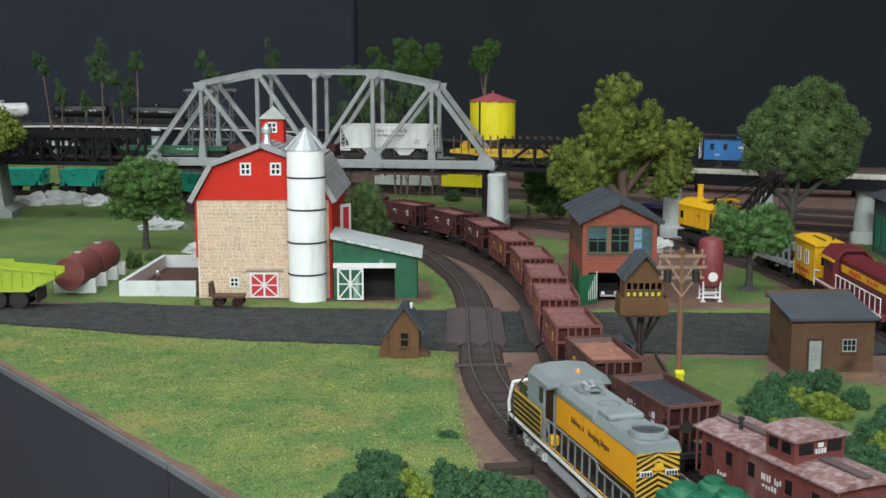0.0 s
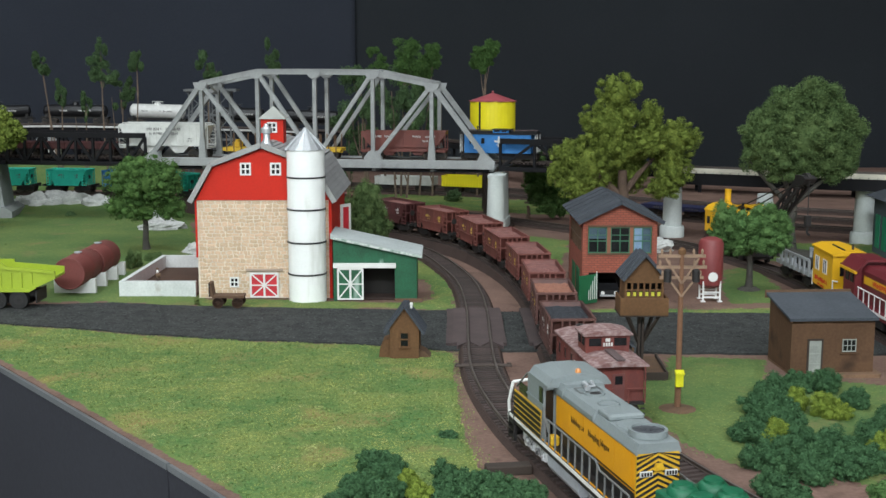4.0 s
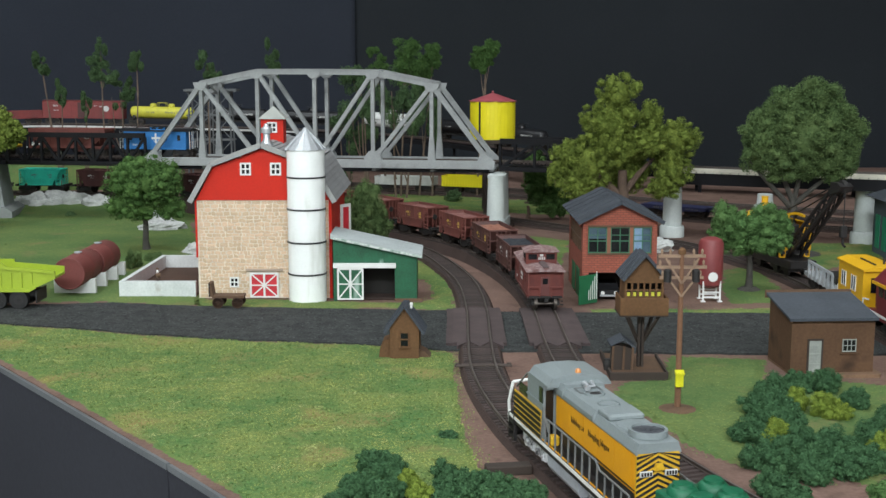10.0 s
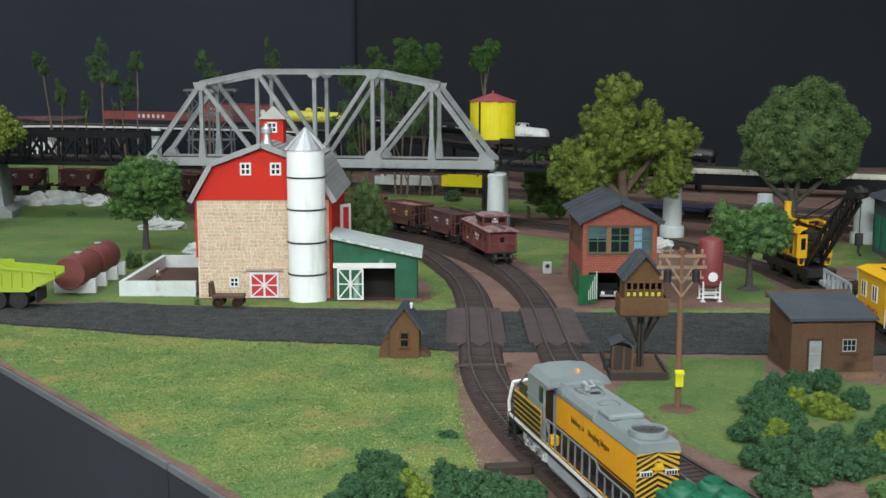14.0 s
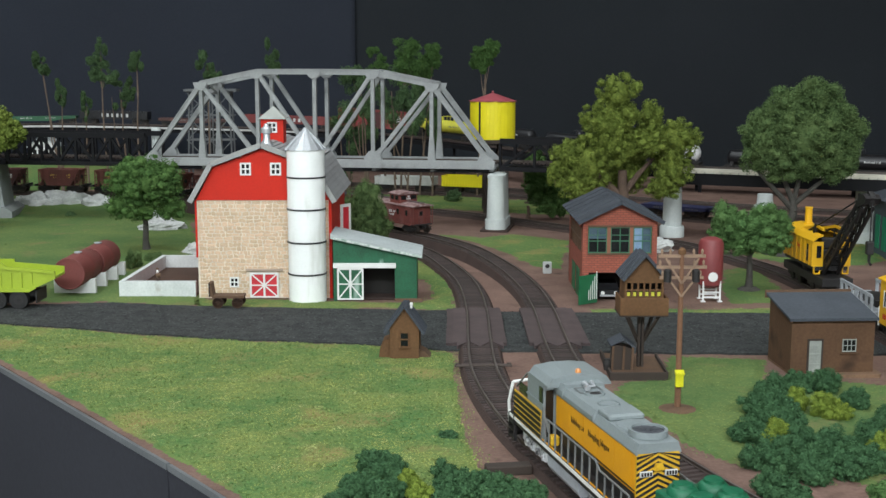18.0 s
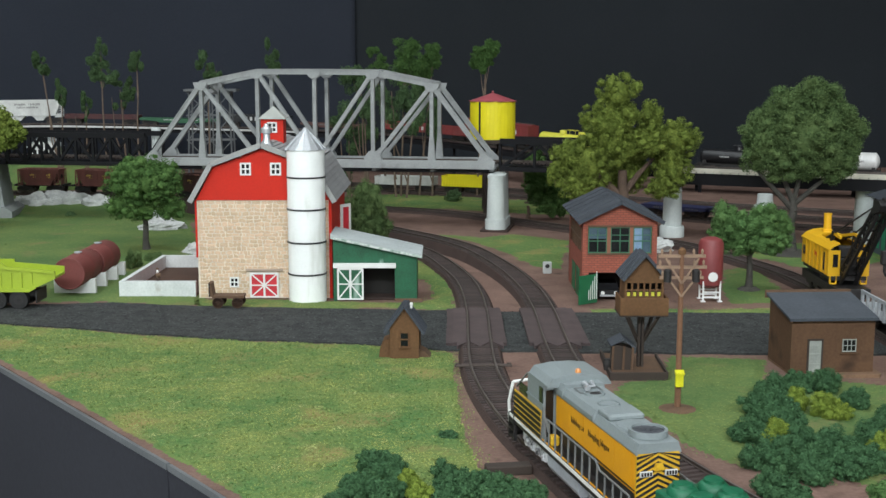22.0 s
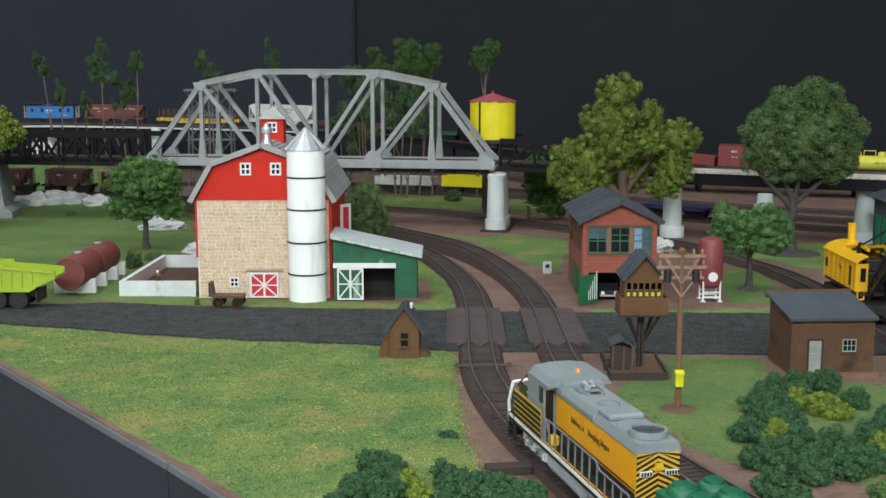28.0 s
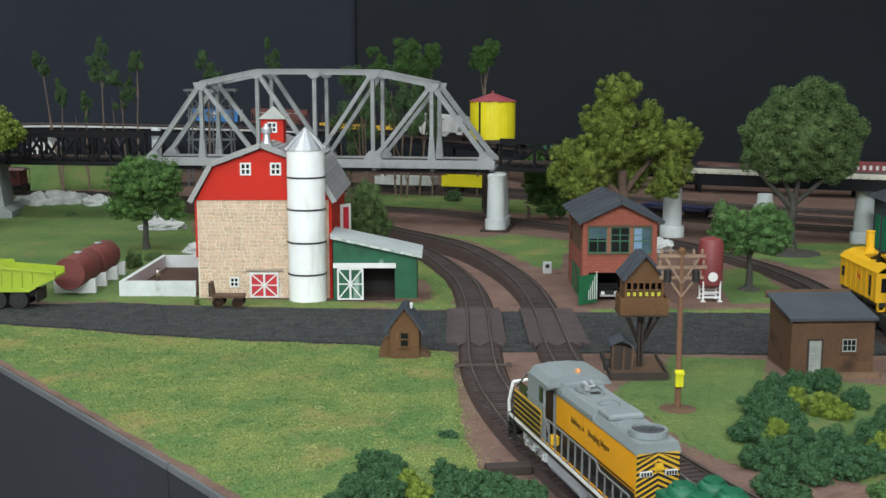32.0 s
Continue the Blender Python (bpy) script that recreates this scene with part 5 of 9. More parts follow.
def silo():
    root = thing("silo", -123.5, 1046, 0, 0, "white silo with black hoops and a tin cone roof", "silo")
    r = 17.0
    levels = [0, 25.7, 54.8, 84.6, 113.4, 138.6]
    for i in range(5):
        z0, z1 = levels[i], levels[i + 1]
        part("drum_section", Shape().lathe([(r, z0), (r + 0.12, z0 + 3), (r - 0.1, z0 + 14), (r + 0.1, z1 - 2), (r, z1)], 40), M_SILO, root, smooth=True)
        if 0 < i:
            part("hoop", Shape().lathe([(r, z0 - 0.8), (r + 0.8, z0 - 0.6), (r + 0.8, z0 + 0.6), (r, z0 + 0.8)], 40), M_HOOP, root, smooth=True)
    cone = Shape()
    n = 16
    v = [((r + 1.6) * math.cos(TAU * i / n), (r + 1.6) * math.sin(TAU * i / n), 138) for i in range(n)] + [(1.2 * math.cos(TAU * i / n), 1.2 * math.sin(TAU * i / n), 157) for i in range(n)]
    cone.faces(v, [(i, (i + 1) % n, n + (i + 1) % n, n + i) for i in range(n)] + [tuple(range(n))[::-1], tuple(range(n, 2 * n))])
    c = part("cone_roof", cone, M_TIN, root, "crimped tin cone roof")
    for i in range(n):
        a = TAU * i / n
        part("roof_seam", Shape().beam(((r + 1.6) * math.cos(a), (r + 1.6) * math.sin(a), 138.2), (1.0 * math.cos(a), 1.0 * math.sin(a), 157.2), 0.6, 0.7), M_TIN, c)


M_FLAKING = mat("flaking_white_paint", (0.6, 0.64, 0.6), 0.8, c2=(0.2, 0.3, 0.24), scale=120, fine=500, mix=(0.4, 0.55))


def lean_to():
    root = thing("farm_shed", -99.8, 1044, 0, 0, "green plank lean-to shed with a weathered grey roof", "shed")
    d = 46.0
    top = lambda x: 58.6 - x * 0.216
    g = Shape()
    # front: boards above the opening and pier at the end
    g.prism([(0, 30), (40, 30), (76, 30), (76, top(76)), (0, top(0))], "y", 0, 2)
    g.prism([(56, 0), (76, 0), (76, 30), (56, 30)], "y", 0, 2)
    g.prism([(0, 0), (3, 0), (3, 30), (0, 30)], "y", 0, 2)
    part("front_wall", g, M_GREENWALL, root)
    part("side_wall", Shape().prism([(2, 0), (d, 0), (d, top(76)), (2, top(76))], "x", 74, 76), M_GREENWALL, root)
    part("rear_wall", Shape().prism([(0, 0), (76, 0), (76, top(76)), (0, top(0))], "y", d - 2, d), M_GREENWALL, root)
    part("roof", Shape().prism([(-2, 60), (81, 42), (81, 44), (-2, 62)], "y", -5, d + 4), M_METALROOF, root)
    rr = Shape()
    for i in range(9):
        rr.prism([(-2, 62), (81, 44), (81, 44.5), (-2, 62.5)], "y", -4 + i * 5.5, -3.2 + i * 5.5)
    part("roof_ribs", rr, M_METALROOF, root)
    part("floor_boards", Shape().box(2, 75, 2, d - 2, 0.8, 1.8), M_BED, root)
    # near-black panel paints the shade behind the shed opening
    part("partition", Shape().box(4, 56, 26, 28, 0, 30), M_BLACKHOLE, root)
    cross_door(root, 4, 27, 1.5, 30, -0.6, M_GREENWALL, "sliding_door")
    part("door_track", Shape().box(0, 57, -2.6, -0.2, 30.5, 35, 0.3), M_TRIM, root, "white door track board")
    part("sill_beam", Shape().box(56, 81, -1.6, 0.4, 0, 2.2), M_STAKE, root)
    part("eave_board", Shape().prism([(-2, 58), (81, 40), (81, 42), (-2, 60)], "y", -5.4, -4.4), M_FLAKING, root, "flaking white eave board")


def pen():
    root = thing("farm_pen", -226, 1060, 0, 0, "low white plaster wall round a dirt farm yard", "wall")
    for nm, q in (("front_wall", [(-74, 0), (-3, 0), (-3, 4.6), (-74, 4.6)]), ("side_wall", [(-74, 4.6), (-69.4, 4.6), (-66.5, 152), (-71, 152)]), ("rear_wall", [(-71, 152), (-3, 152), (-3, 156.5), (-71, 156.5)])):
        part(nm, Shape().prism(q, "z", 0, 15), M_PENWALL, root)
    part("yard_soil", Shape().prism([(-69.4, 4.6), (-3, 4.6), (-3, 152), (-66.5, 152)], "z", 1.3, 2.4), M_YARD, root, "dark brown trodden soil")


M_PENWALL = mat("weathered_white_plaster", (0.68, 0.71, 0.7), 0.75, c2=(0.5, 0.53, 0.52), scale=50, fine=500, stain=((0.36, 0.34, 0.3), 70, 1, (0.6, 0.8)))
M_YARD = mat("trodden_brown_soil", (0.1, 0.065, 0.05), 0.95, c2=(0.07, 0.046, 0.036), scale=40, fine=500, bump=0.6, spec=0.1)
barn()
silo()
lean_to()
pen()


# ---- trains ----
ORE_TRAIN = []
FREIGHT = []
WORK_TRAIN = []


def ore_train():
    ORE_TRAIN.append(caboose(M_CABRED, M_CABROOF, "faded red wooden caboose with a cupola and flaking roof", body=44.0, deck=4.5, cx=-10.0, cup=9.5, panes=(-36, -19, 6, 22, 37), ladder=False))
    resize(ORE_TRAIN[0], 1.0, 0.88, skip=("truck", "wheel"))
    kinds = {
        "coal": ore_car(M_BROWN, M_COAL, "weathered brown ore car with a dark coal load", M_LETTER, seed=2),
        "clay": ore_car(M_BROWN, M_CLAYHEAP, "brown ore car with an orange clay load", M_LETTERY, seed=3),
        "red": ore_car(M_OXIDE, M_OREHEAP, "oxide red ore car with a red ore load", M_LETTERY, seed=4),
        "maroon": ore_car(M_MAROON, M_OREHEAP, "dark maroon ore car with white lettering", M_LETTER, seed=5),
        "cyan": ore_car(M_CYAN, M_COAL, "turquoise ore car in the long train", M_DARKLETTER, seed=6),
        "blue": ore_car(M_BLUE, M_COAL, "bright blue ore car in the long train", M_LETTER, seed=7),
    }
    order = ["coal", "clay", "red", "red", "red", "red", "red", "maroon", "maroon", "maroon", "maroon", "cyan", "cyan", "blue", "cyan", "cyan", "cyan", "cyan", "cyan", "cyan"]
    used = set()
    for k in order:
        if k in used:
            ORE_TRAIN.append(copy_thing(kinds[k], Matrix()))
        else:
            used.add(k)
            ORE_TRAIN.append(kinds[k])


def freight_train():
    add = lambda ahead, half, car: FREIGHT.append((ahead, half, car))
    blue = caboose(M_BLUE, M_TANKBLACK, "bright blue steel caboose with white end railings", letter=M_LETTER, ends=M_TRIM, body=46.0, deck=6.0, low=0.35)
    for y, e in ((-15.5, -1), (15.5, 1)):
        part("emblem", Shape().box(-8, 4, *sorted((y, y + e * 0.3)), 25, 27.4).box(-3.2, -0.8, *sorted((y, y + e * 0.34)), 19, 33), M_LETTER, blue, "white cross-shaped emblem")
    add(0.0, 26, blue)
    add(132, 40, hopper(M_HOPPERRED, "red-brown open hopper car with white lettering"))
    add(302, 60, flat_car(M_YELLOW, "yellow flat car with wooden stakes along both sides"))
    add(473, 42, covered_hopper(M_GREY, "pale grey two-bay covered hopper car"))
    add(622, 55, gondola(M_MAROON, "low dark red gondola car", 76, 19, big=False))
    add(780, 55, flat_car(M_FRTGREEN, "dark green flat car with white lettering", 80, False, M_LETTER))
    add(940, 55, gondola(M_TANKBLACK, "black gondola car with white lettering", 70, 26, M_LETTER))
    add(1100, 50, flat_car(M_BROWN, "empty brown flat car", 68, False, M_DARKLETTER))
    add(1303, 60, gondola(M_BOXRED, "red gondola car with large white letters", 95, 26))
    add(1486, 55, boxcar(M_BOXRED, "red boxcar with a dark sliding door", 82))
    add(1646, 44, tank_car(M_LEMON, "lemon yellow two-dome tank car", 68, 12, 2, M_DARKLETTER))
    add(1799, 40, tank_car(M_TANKBLACK, "black tank car with a white panel", 66, 12.5, 1, M_LETTER))
    add(1953, 40, tank_car(M_TANKBLACK, "black tank car with a white panel", 68, 12.5, 1, M_LETTER))
    add(2122, 40, tank_car(M_TANKWHITE, "white tank car with a railed hatch", 60, 14.5, 1, M_DARKLETTER))
    add(2285, 40, tank_car(M_TANKBLACK, "black tank car in the freight train", 60, 13, 1, M_LETTER))
    add(2440, 40, tank_car(M_TANKBLACK, "black tank car in the freight train", 60, 13, 1, M_LETTER))


ore_train()
freight_train()

# ---- tracks ----
track(WAY_A, 120, WAY_A.near(-60, 1376), "left track of the main line with dark ties", True)
track(WAY_A, WAY_A.near(-60, 1376), WAY_A.length, "left track curving away behind the barn", False)
track(WAY_B, 60, WAY_B.near(-44, 1413), "right track of the main line with dark ties", True)
track(WAY_B, WAY_B.near(-44, 1413), WAY_B.length, "ore line running away behind the barn", False)
track(WAY_C, 0, WAY_C.near(357, 1150), "side track past the signal box", False)
track(WAY_C, WAY_C.near(357, 1150), WAY_C.length, "side track towards the sheds", False)
track(WAY_T, 0, WAY_T.near(-1000, 1815), "high line track over the bridges", False, bed=False)
track(WAY_T, WAY_T.near(-1000, 1815), WAY_T.length, "far line track round the loop", False, bed=False)


# ---- the yellow locomotive ----
M_LOCO = mat("orange_yellow_paint", (0.78, 0.36, 0.01), 0.4, c2=(0.7, 0.31, 0.01), scale=30, fine=900)
M_LOCOY = mat("stripe_yellow", (0.78, 0.46, 0.03), 0.45, scale=40, fine=900)
M_LOCOG = mat("locomotive_grey", (0.235, 0.268, 0.272), 0.55, c2=(0.19, 0.22, 0.225), scale=40, fine=900)
M_BLACK = mat("black_paint", (0.018, 0.016, 0.016), 0.5, scale=60)
M_SILVER = mat("silver_grey_truck", (0.42, 0.44, 0.46), 0.5, c2=(0.28, 0.3, 0.32), scale=150, fine=900)
M_RAILGREY = mat("grey_hand_rail", (0.17, 0.18, 0.18), 0.5, scale=60)


def stripes(root, y0, y1, z0, z1, x, out, n, chevron, name="stripe", steep=1.1):
    """Slanted black stripes on an end that faces along x."""
    ym = (y0 + y1) / 2
    h = (z1 - z0) / n
    rise = h * steep
    for i in range(-2, n + 1):
        for a, b in (((y0, ym), (ym, y1)) if chevron else ((y0, y1),)):
            up = (a == y0) if chevron else True
            za, zb = (z0 + i * h, z0 + i * h + rise) if up else (z0 + i * h + rise, z0 + i * h)
            q = [(a, za), (b, zb), (b, zb + h * 0.46), (a, za + h * 0.46)]
            q = [(u, min(max(w, z0), z1)) for u, w in q]
            if abs(q[0][1] - q[3][1]) + abs(q[1][1] - q[2][1]) < 0.3:
                continue
            part(name, Shape().prism(q, "x", *sorted((x, x + out))), M_BLACK, root)


M_ALLOY = mat("bright_cast_truck", (0.8, 0.82, 0.84), 0.35, metal=0.35, c2=(0.06, 0.06, 0.066), scale=190, fine=700, bump=0.6, mix=(0.4, 0.54))
M_TANKGREY = mat("dull_grey_tank", (0.4, 0.43, 0.46), 0.4, c2=(0.28, 0.3, 0.325), scale=60, fine=500)
M_SLATE0 = mat("dark_grey_grille", (0.07, 0.075, 0.085), 0.6, scale=80)
M_BEACON = mat("orange_beacon", (0.75, 0.3, 0.09), 0.3, scale=60)


def locomotive():
    root = new("locomotive")
    root.matrix_basis = WAY_A.car(WAY_A.near(72, 556), 55) @ place(40, 0) @ pose(0, 0, 0, 0, 0, -0.9) @ place(-40, 0)
    tagged(root, "orange and grey road diesel locomotive with striped ends", "locomotive")
    part("frame", Shape().box(-96, 70, -16.5, 16.5, 12.5, 16.5, 0.3), M_BLACK, root)
    for y in (-16.9, 16.5):
        part("sill_stripe", Shape().box(-96, 70, y, y + 0.4, 15, 16.7), M_TRIM, root, "white sill stripe")
    part("walkway", Shape().box(-95, 69, -16.4, 16.4, 16.5, 17.1), M_BLACK, root)
    hood = Shape().prism([(-9.9, 17), (9.9, 17), (9.9, 41.5), (8.0, 45.5), (-8.0, 45.5), (-9.9, 41.5)], "x", -84, 13)
    part("long_hood", hood, M_LOCO, root, "orange long hood")
    part("hood_roof", Shape().prism([(-10.3, 41.4), (-10.5, 42.2), (-8.9, 46.4), (8.9, 46.4), (10.5, 42.2), (10.3, 41.4), (9.6, 41.4), (9.4, 42.4), (8.0, 45.6), (-8.0, 45.6), (-9.4, 42.4), (-9.6, 41.4)], "x", -85.0, 13), M_LOCOG, root, "grey hood roof")
    part("roof_end", Shape().prism([(-9.9, 42.0), (9.9, 42.0), (8.4, 45.8), (-8.4, 45.8)], "x", -84.9, -83), M_LOCOG, root)
    b = Shape().prism([(-11.0, 42.6), (-11.1, 44.6), (-9.4, 47.6), (9.4, 47.6), (11.1, 44.6), (11.0, 42.6)], "x", -38, 0.6)
    part("dynamic_brake_blister", b, M_LOCOG, root)
    part("exhaust_stack", Shape().box(-16, -12.5, -2.5, 2.5, 47, 49, 0.4), M_BLACK, root)
    part("roof_hatch", Shape().box(-52, -37, -8.6, 8.6, 46, 49.2, 1.0), M_LOCOG, root)
    fan = part("radiator_fan", Shape().lathe([(8.4, 46.6), (8.4, 49.4), (7.2, 49.4), (7.2, 47.6)], 32, -74, 0), M_LOCOG, root)
    part("fan_grille", Shape().disc((-74, 0, 48.2), "z", 7.1, 0.5, 28), M_SLATE0, fan)
    for i in range(8):
        a = TAU * i / 8
        part("fan_blade", Shape().beam((-74, 0, 48.7), (-74 + 7 * math.cos(a), 7 * math.sin(a), 48.55), 0.4, 0.2), M_SLATE0, fan)
    part("roof_dome", Shape().lathe([(8.2, 46.4), (8.0, 47.0), (6.6, 47.4), (0.6, 47.5)], 28, -60, 0), M_LOCOG, root, smooth=True)
    for x, r in ((-26, 5.2), (-8, 5.2)):
        part("brake_fan", Shape().lathe([(r, 47.4), (r, 48.6), (r - 0.8, 48.6), (r - 0.8, 48)], 24, x - 4, 0), M_LOCOG, root)
    for x0, x1 in ((-10, -1),):
        part("lift_bar", Shape().rod((x0, -6, 47.9), (x0, 6, 47.9), 0.4, n=6).rod((x1, -6, 47.9), (x1, 6, 47.9), 0.4, n=6).rod((x0, -6, 47.9), (x1, -6, 47.9), 0.4, n=6).rod((x0, 6, 47.9), (x1, 6, 47.9), 0.4, n=6), M_RAILGREY, root)
    part("horn", Shape().rod((-6, 0, 47), (-6, 0, 50), 0.6, n=6).rod((-6, -2.4, 50), (-1, -3, 50.2), 0.6, 1.3, 8).rod((-6, 0.4, 50), (-1, 0.8, 50.2), 0.6, 1.3, 8).rod((-6, 2.6, 50), (-11, 3, 50.2), 0.6, 1.3, 8).rod((-6, -3, 49.8), (-6, 3, 49.8), 0.5, n=6), M_TIN, root)
    for y in (-10.25, 9.9):
        part("lower_band", Shape().box(-83.8, 12.8, *((y - 0.15, y + 0.2) if y < 0 else (y + 0.2, y + 0.55)), 17.2, 24.4), M_BLACK, root, "black band along the walkway")
        part("door_line", Shape().box(-83.8, 12.8, *((y - 0.15, y + 0.2) if y < 0 else (y + 0.2, y + 0.55)), 25.4, 25.9), M_BLACK, root)
        part("walkway_edge", Shape().box(-95, 60, *sorted((y * 1.64, y * 1.6)), 16.8, 17.8), M_LOCO, root, "orange walkway edge")
        for i in range(5):
            x = -80 + i * 18.6
            part("hood_door", Shape().box(x, x + 18.2, y + 0.12, y + 0.3, 26.2, 40.6, 0.05), M_LOCO, root)
    # writing along the side
    pick = random.Random(8)
    for y, e in ((-10.3, -1), (10.3, 1)):
        sh = Shape()
        for a, k in ((-9, 8), (-31, 12)):
            for i in range(k):
                x = a - i * 2.15
                tall = i == 0 or pick.random() < 0.3
                z0, z1 = 33.6 - (0.8 if not tall and pick.random() < 0.15 else 0), 36.6 if tall else 35.5
                for dx in (0.0, 1.0):
                    if dx == 0.0 or pick.random() < 0.75:
                        sh.box(x - dx - 0.36, x - dx, *sorted((y, y + e * 0.12)), z0, z1 if dx == 0.0 else 35.5)
                zb = pick.choice((z0, 34.5, 35.1))
                sh.box(x - 1.36, x, *sorted((y, y + e * 0.12)), zb, zb + 0.36)
        ob = part("lettering", sh, M_BLACK, root)
        tagged(ob, kind="stuff")
    # cab and nose
    cab = Shape().prism([(-16, 17), (16, 17), (16, 46.3), (-16, 46.3)], "x", 15, 40)
    c = part("cab", cab, M_LOCOG, root, "grey cab")
    roof = Shape().prism([(-16.8, 46.4), (-16.8, 47.4), (-14.0, 51.0), (-5.5, 52.2), (5.5, 52.2), (14.0, 51.0), (16.8, 47.4), (16.8, 46.4)], "x", 7, 36)
    part("cab_roof", roof, M_LOCOG, c)
    part("roof_skirt", Shape().prism([(-11.4, 43.4), (11.4, 43.4), (11.4, 46), (9.8, 49.2), (-9.8, 49.2), (-11.4, 46)], "x", 0.8, 12.8), M_LOCOG, c)
    part("roof_beacon", Shape().lathe([(1.5, 52.0), (1.5, 53.0), (1.1, 53.9), (0.2, 54.3)], 14, 12, -1), M_BEACON, root, "small orange roof beacon", smooth=True)
    for y, e in ((-16, -1), (16, 1)):
        for x0, x1 in ((16, 21),):
            part("cab_window", Shape().box(x0, x1, *sorted((y, y + e * 0.4)), 36, 44), M_DARK, c)
        part("cab_side_trim", Shape().box(14.6, 40.4, *sorted((y, y + e * 0.5)), 35, 36), M_LOCOG, c)
        pn = part("side_panel", Shape().box(17, 60, *sorted((y + e * 0.3, y + e * 0.8)), 17, 32), M_LOCOY, root, "yellow side panel with black stripes")
        for i in range(5):
            part("stripe", Shape().box(17, 60, *sorted((y + e * 0.8, y + e * 1.1)), 17.6 + i * 2.9, 19.5 + i * 2.9), M_BLACK, pn)
        part("cab_side_window", Shape().box(40.5, 54, *sorted((y * 0.98, y)), 32.2, 38), M_DARK, root)
        part("platform_post", Shape().rod((58, y, 34), (40, y, 46), 0.5, n=6), M_RAILGREY, root)
    # near-black strips paint the shaded doorway recess behind the cab
    for y0, y1 in ((-15, -11), (11, 15)):
        part("cab_door", Shape().box(14.6, 15.1, y0, y1, 19, 43), M_DARK, c)
    for y0, y1 in ((-9, -1), (1, 9)):
        part("windscreen", Shape().box(40, 40.6, y0, y1, 38, 45), M_DARK, c)
    nose = part("nose", Shape().prism([(-10.2, 17), (10.2, 17), (10.2, 30), (8, 33), (-8, 33), (-10.2, 30)], "x", 40, 56), M_LOCOY, root, "striped low nose")
    stripes(nose, -10.2, 10.2, 17, 30, 56, 0.3, 6, True)
    part("tool_cabinet", Shape().box(4, 9, 11, 15.4, 17.1, 22.5, 0.8), M_LOCOY, root, "small yellow cabinet on the walkway")
    # long hood end
    end = part("hood_end", Shape().box(-84.8, -84, -9.9, 9.9, 17, 42.2), M_LOCOY, root, "yellow end with black chevrons")
    stripes(end, -9.9, 9.9, 17, 42.2, -85.2, 0.4, 10, True, steep=2.0)
    for y0, y1 in ((-9, -2.5), (2.5, 9)):
        nb = part("number_board", Shape().box(-86, -85.2, y0 + 0.4, y1 - 0.4, 32, 34.4, 0.1), M_LETTER, end, "pale number board")
        for i in range(4):
            part("number_bar", Shape().box(-86.3, -86, y0 + 0.9 + i * 1.3, y0 + 1.7 + i * 1.3, 32.4, 34), M_BLACK, nb)
    part("headlight", Shape().prism([(-2.4, 34.6), (2.4, 34.6), (1.5, 37.6), (-1.5, 37.6)], "x", -86.4, -85).disc((-86.4, 0, 36.2), "x", 1.3, 0.6, 12), M_LOCOY, end)
    # walkway hand rails
    for y in (-16.2, 16.2):
        zt = lambda x: 30.0 if x > -60 else 27.0
        xs = [-92, -84, -75, -66, -57, -48, -39, -30, -21, -12, -3, 6]
        for x in xs:
            part("rail_post", Shape().rod((x, y, 16), (x, y, zt(x)), 0.5, n=6), M_RAILGREY, root)
        part("hand_rail", Shape().rod((-92, y, 27), (-60, y, 27), 0.5, n=6).rod((-60, y, 27), (-55, y, 30), 0.5, n=6).rod((-55, y, 30), (8, y, 30), 0.5, n=6), M_RAILGREY, root)
        part("step_ladder", Shape().box(60, 68, y - 1, y + 1, 4, 5).box(60, 68, y - 1, y + 1, 8, 9).box(60, 68, y - 1, y + 1, 12, 13).box(59.4, 60.2, y - 1, y + 1, 3, 17).box(67.8, 68.6, y - 1, y + 1, 3, 17), M_BLACK, root)
        part("grab_rail", Shape().rod((11, y, 17), (14, y, 35), 0.7, n=6).rod((17, y, 17), (14, y, 35), 0.7, n=6).rod((11, y, 30), (7, y, 24), 0.6, n=6), M_RAILGREY, root)
    fr = Shape()
    fr.rod((71, 15.5, 9), (71.5, 16, 22), 0.9, n=8).rod((71.5, 16, 22), (70.5, 14, 33), 0.9, n=8).rod((70.5, 14, 33), (69, 6, 34), 0.9, n=8)
    part("front_railing", fr, M_TRIM, root, "white front hand railing")
    part("front_railing", Shape().rod((71, -15.5, 9), (71.5, -16, 22), 0.9, n=8).rod((71.5, -16, 22), (70.5, -14, 33), 0.9, n=8).rod((70.5, -14, 33), (69, -6, 34), 0.9, n=8), M_TRIM, root)
    part("pilot", Shape().box(68.5, 70.5, -16, 16, 3, 16.5, 0.4), M_BLACK, root)
    part("pilot", Shape().box(-97, -95, -16, 16, 3, 16.5, 0.4), M_BLACK, root)
    # trucks and tank
    for x in (-60, 36):
        fr = Shape()
        for y in (-11.5, 11.5):
            fr.prism([(x - 21, 5), (x - 21, 9), (x - 16, 11), (x + 16, 11), (x + 21, 9), (x + 21, 5), (x + 14, 3.4), (x - 14, 3.4)], "y", y - 1, y + 1)
            for dx in (-13, 13):
                fr.box(x + dx - 3, x + dx + 3, y - 1.7, y + 1.7, 3.4, 8, 0.4)
                fr.rod((x + dx, y - 2.2, 5.4), (x + dx, y + 2.2, 5.4), 2.0, n=10)
            for dx in (-4, 4):
                fr.rod((x + dx, y * 1.05, 4), (x + dx, y * 1.05, 9.5), 2.0, n=10)
        fr.box(x - 6, x + 6, -11, 11, 5, 12)
        t = part("truck", fr, M_ALLOY, root, "bright silver four-wheel truck")
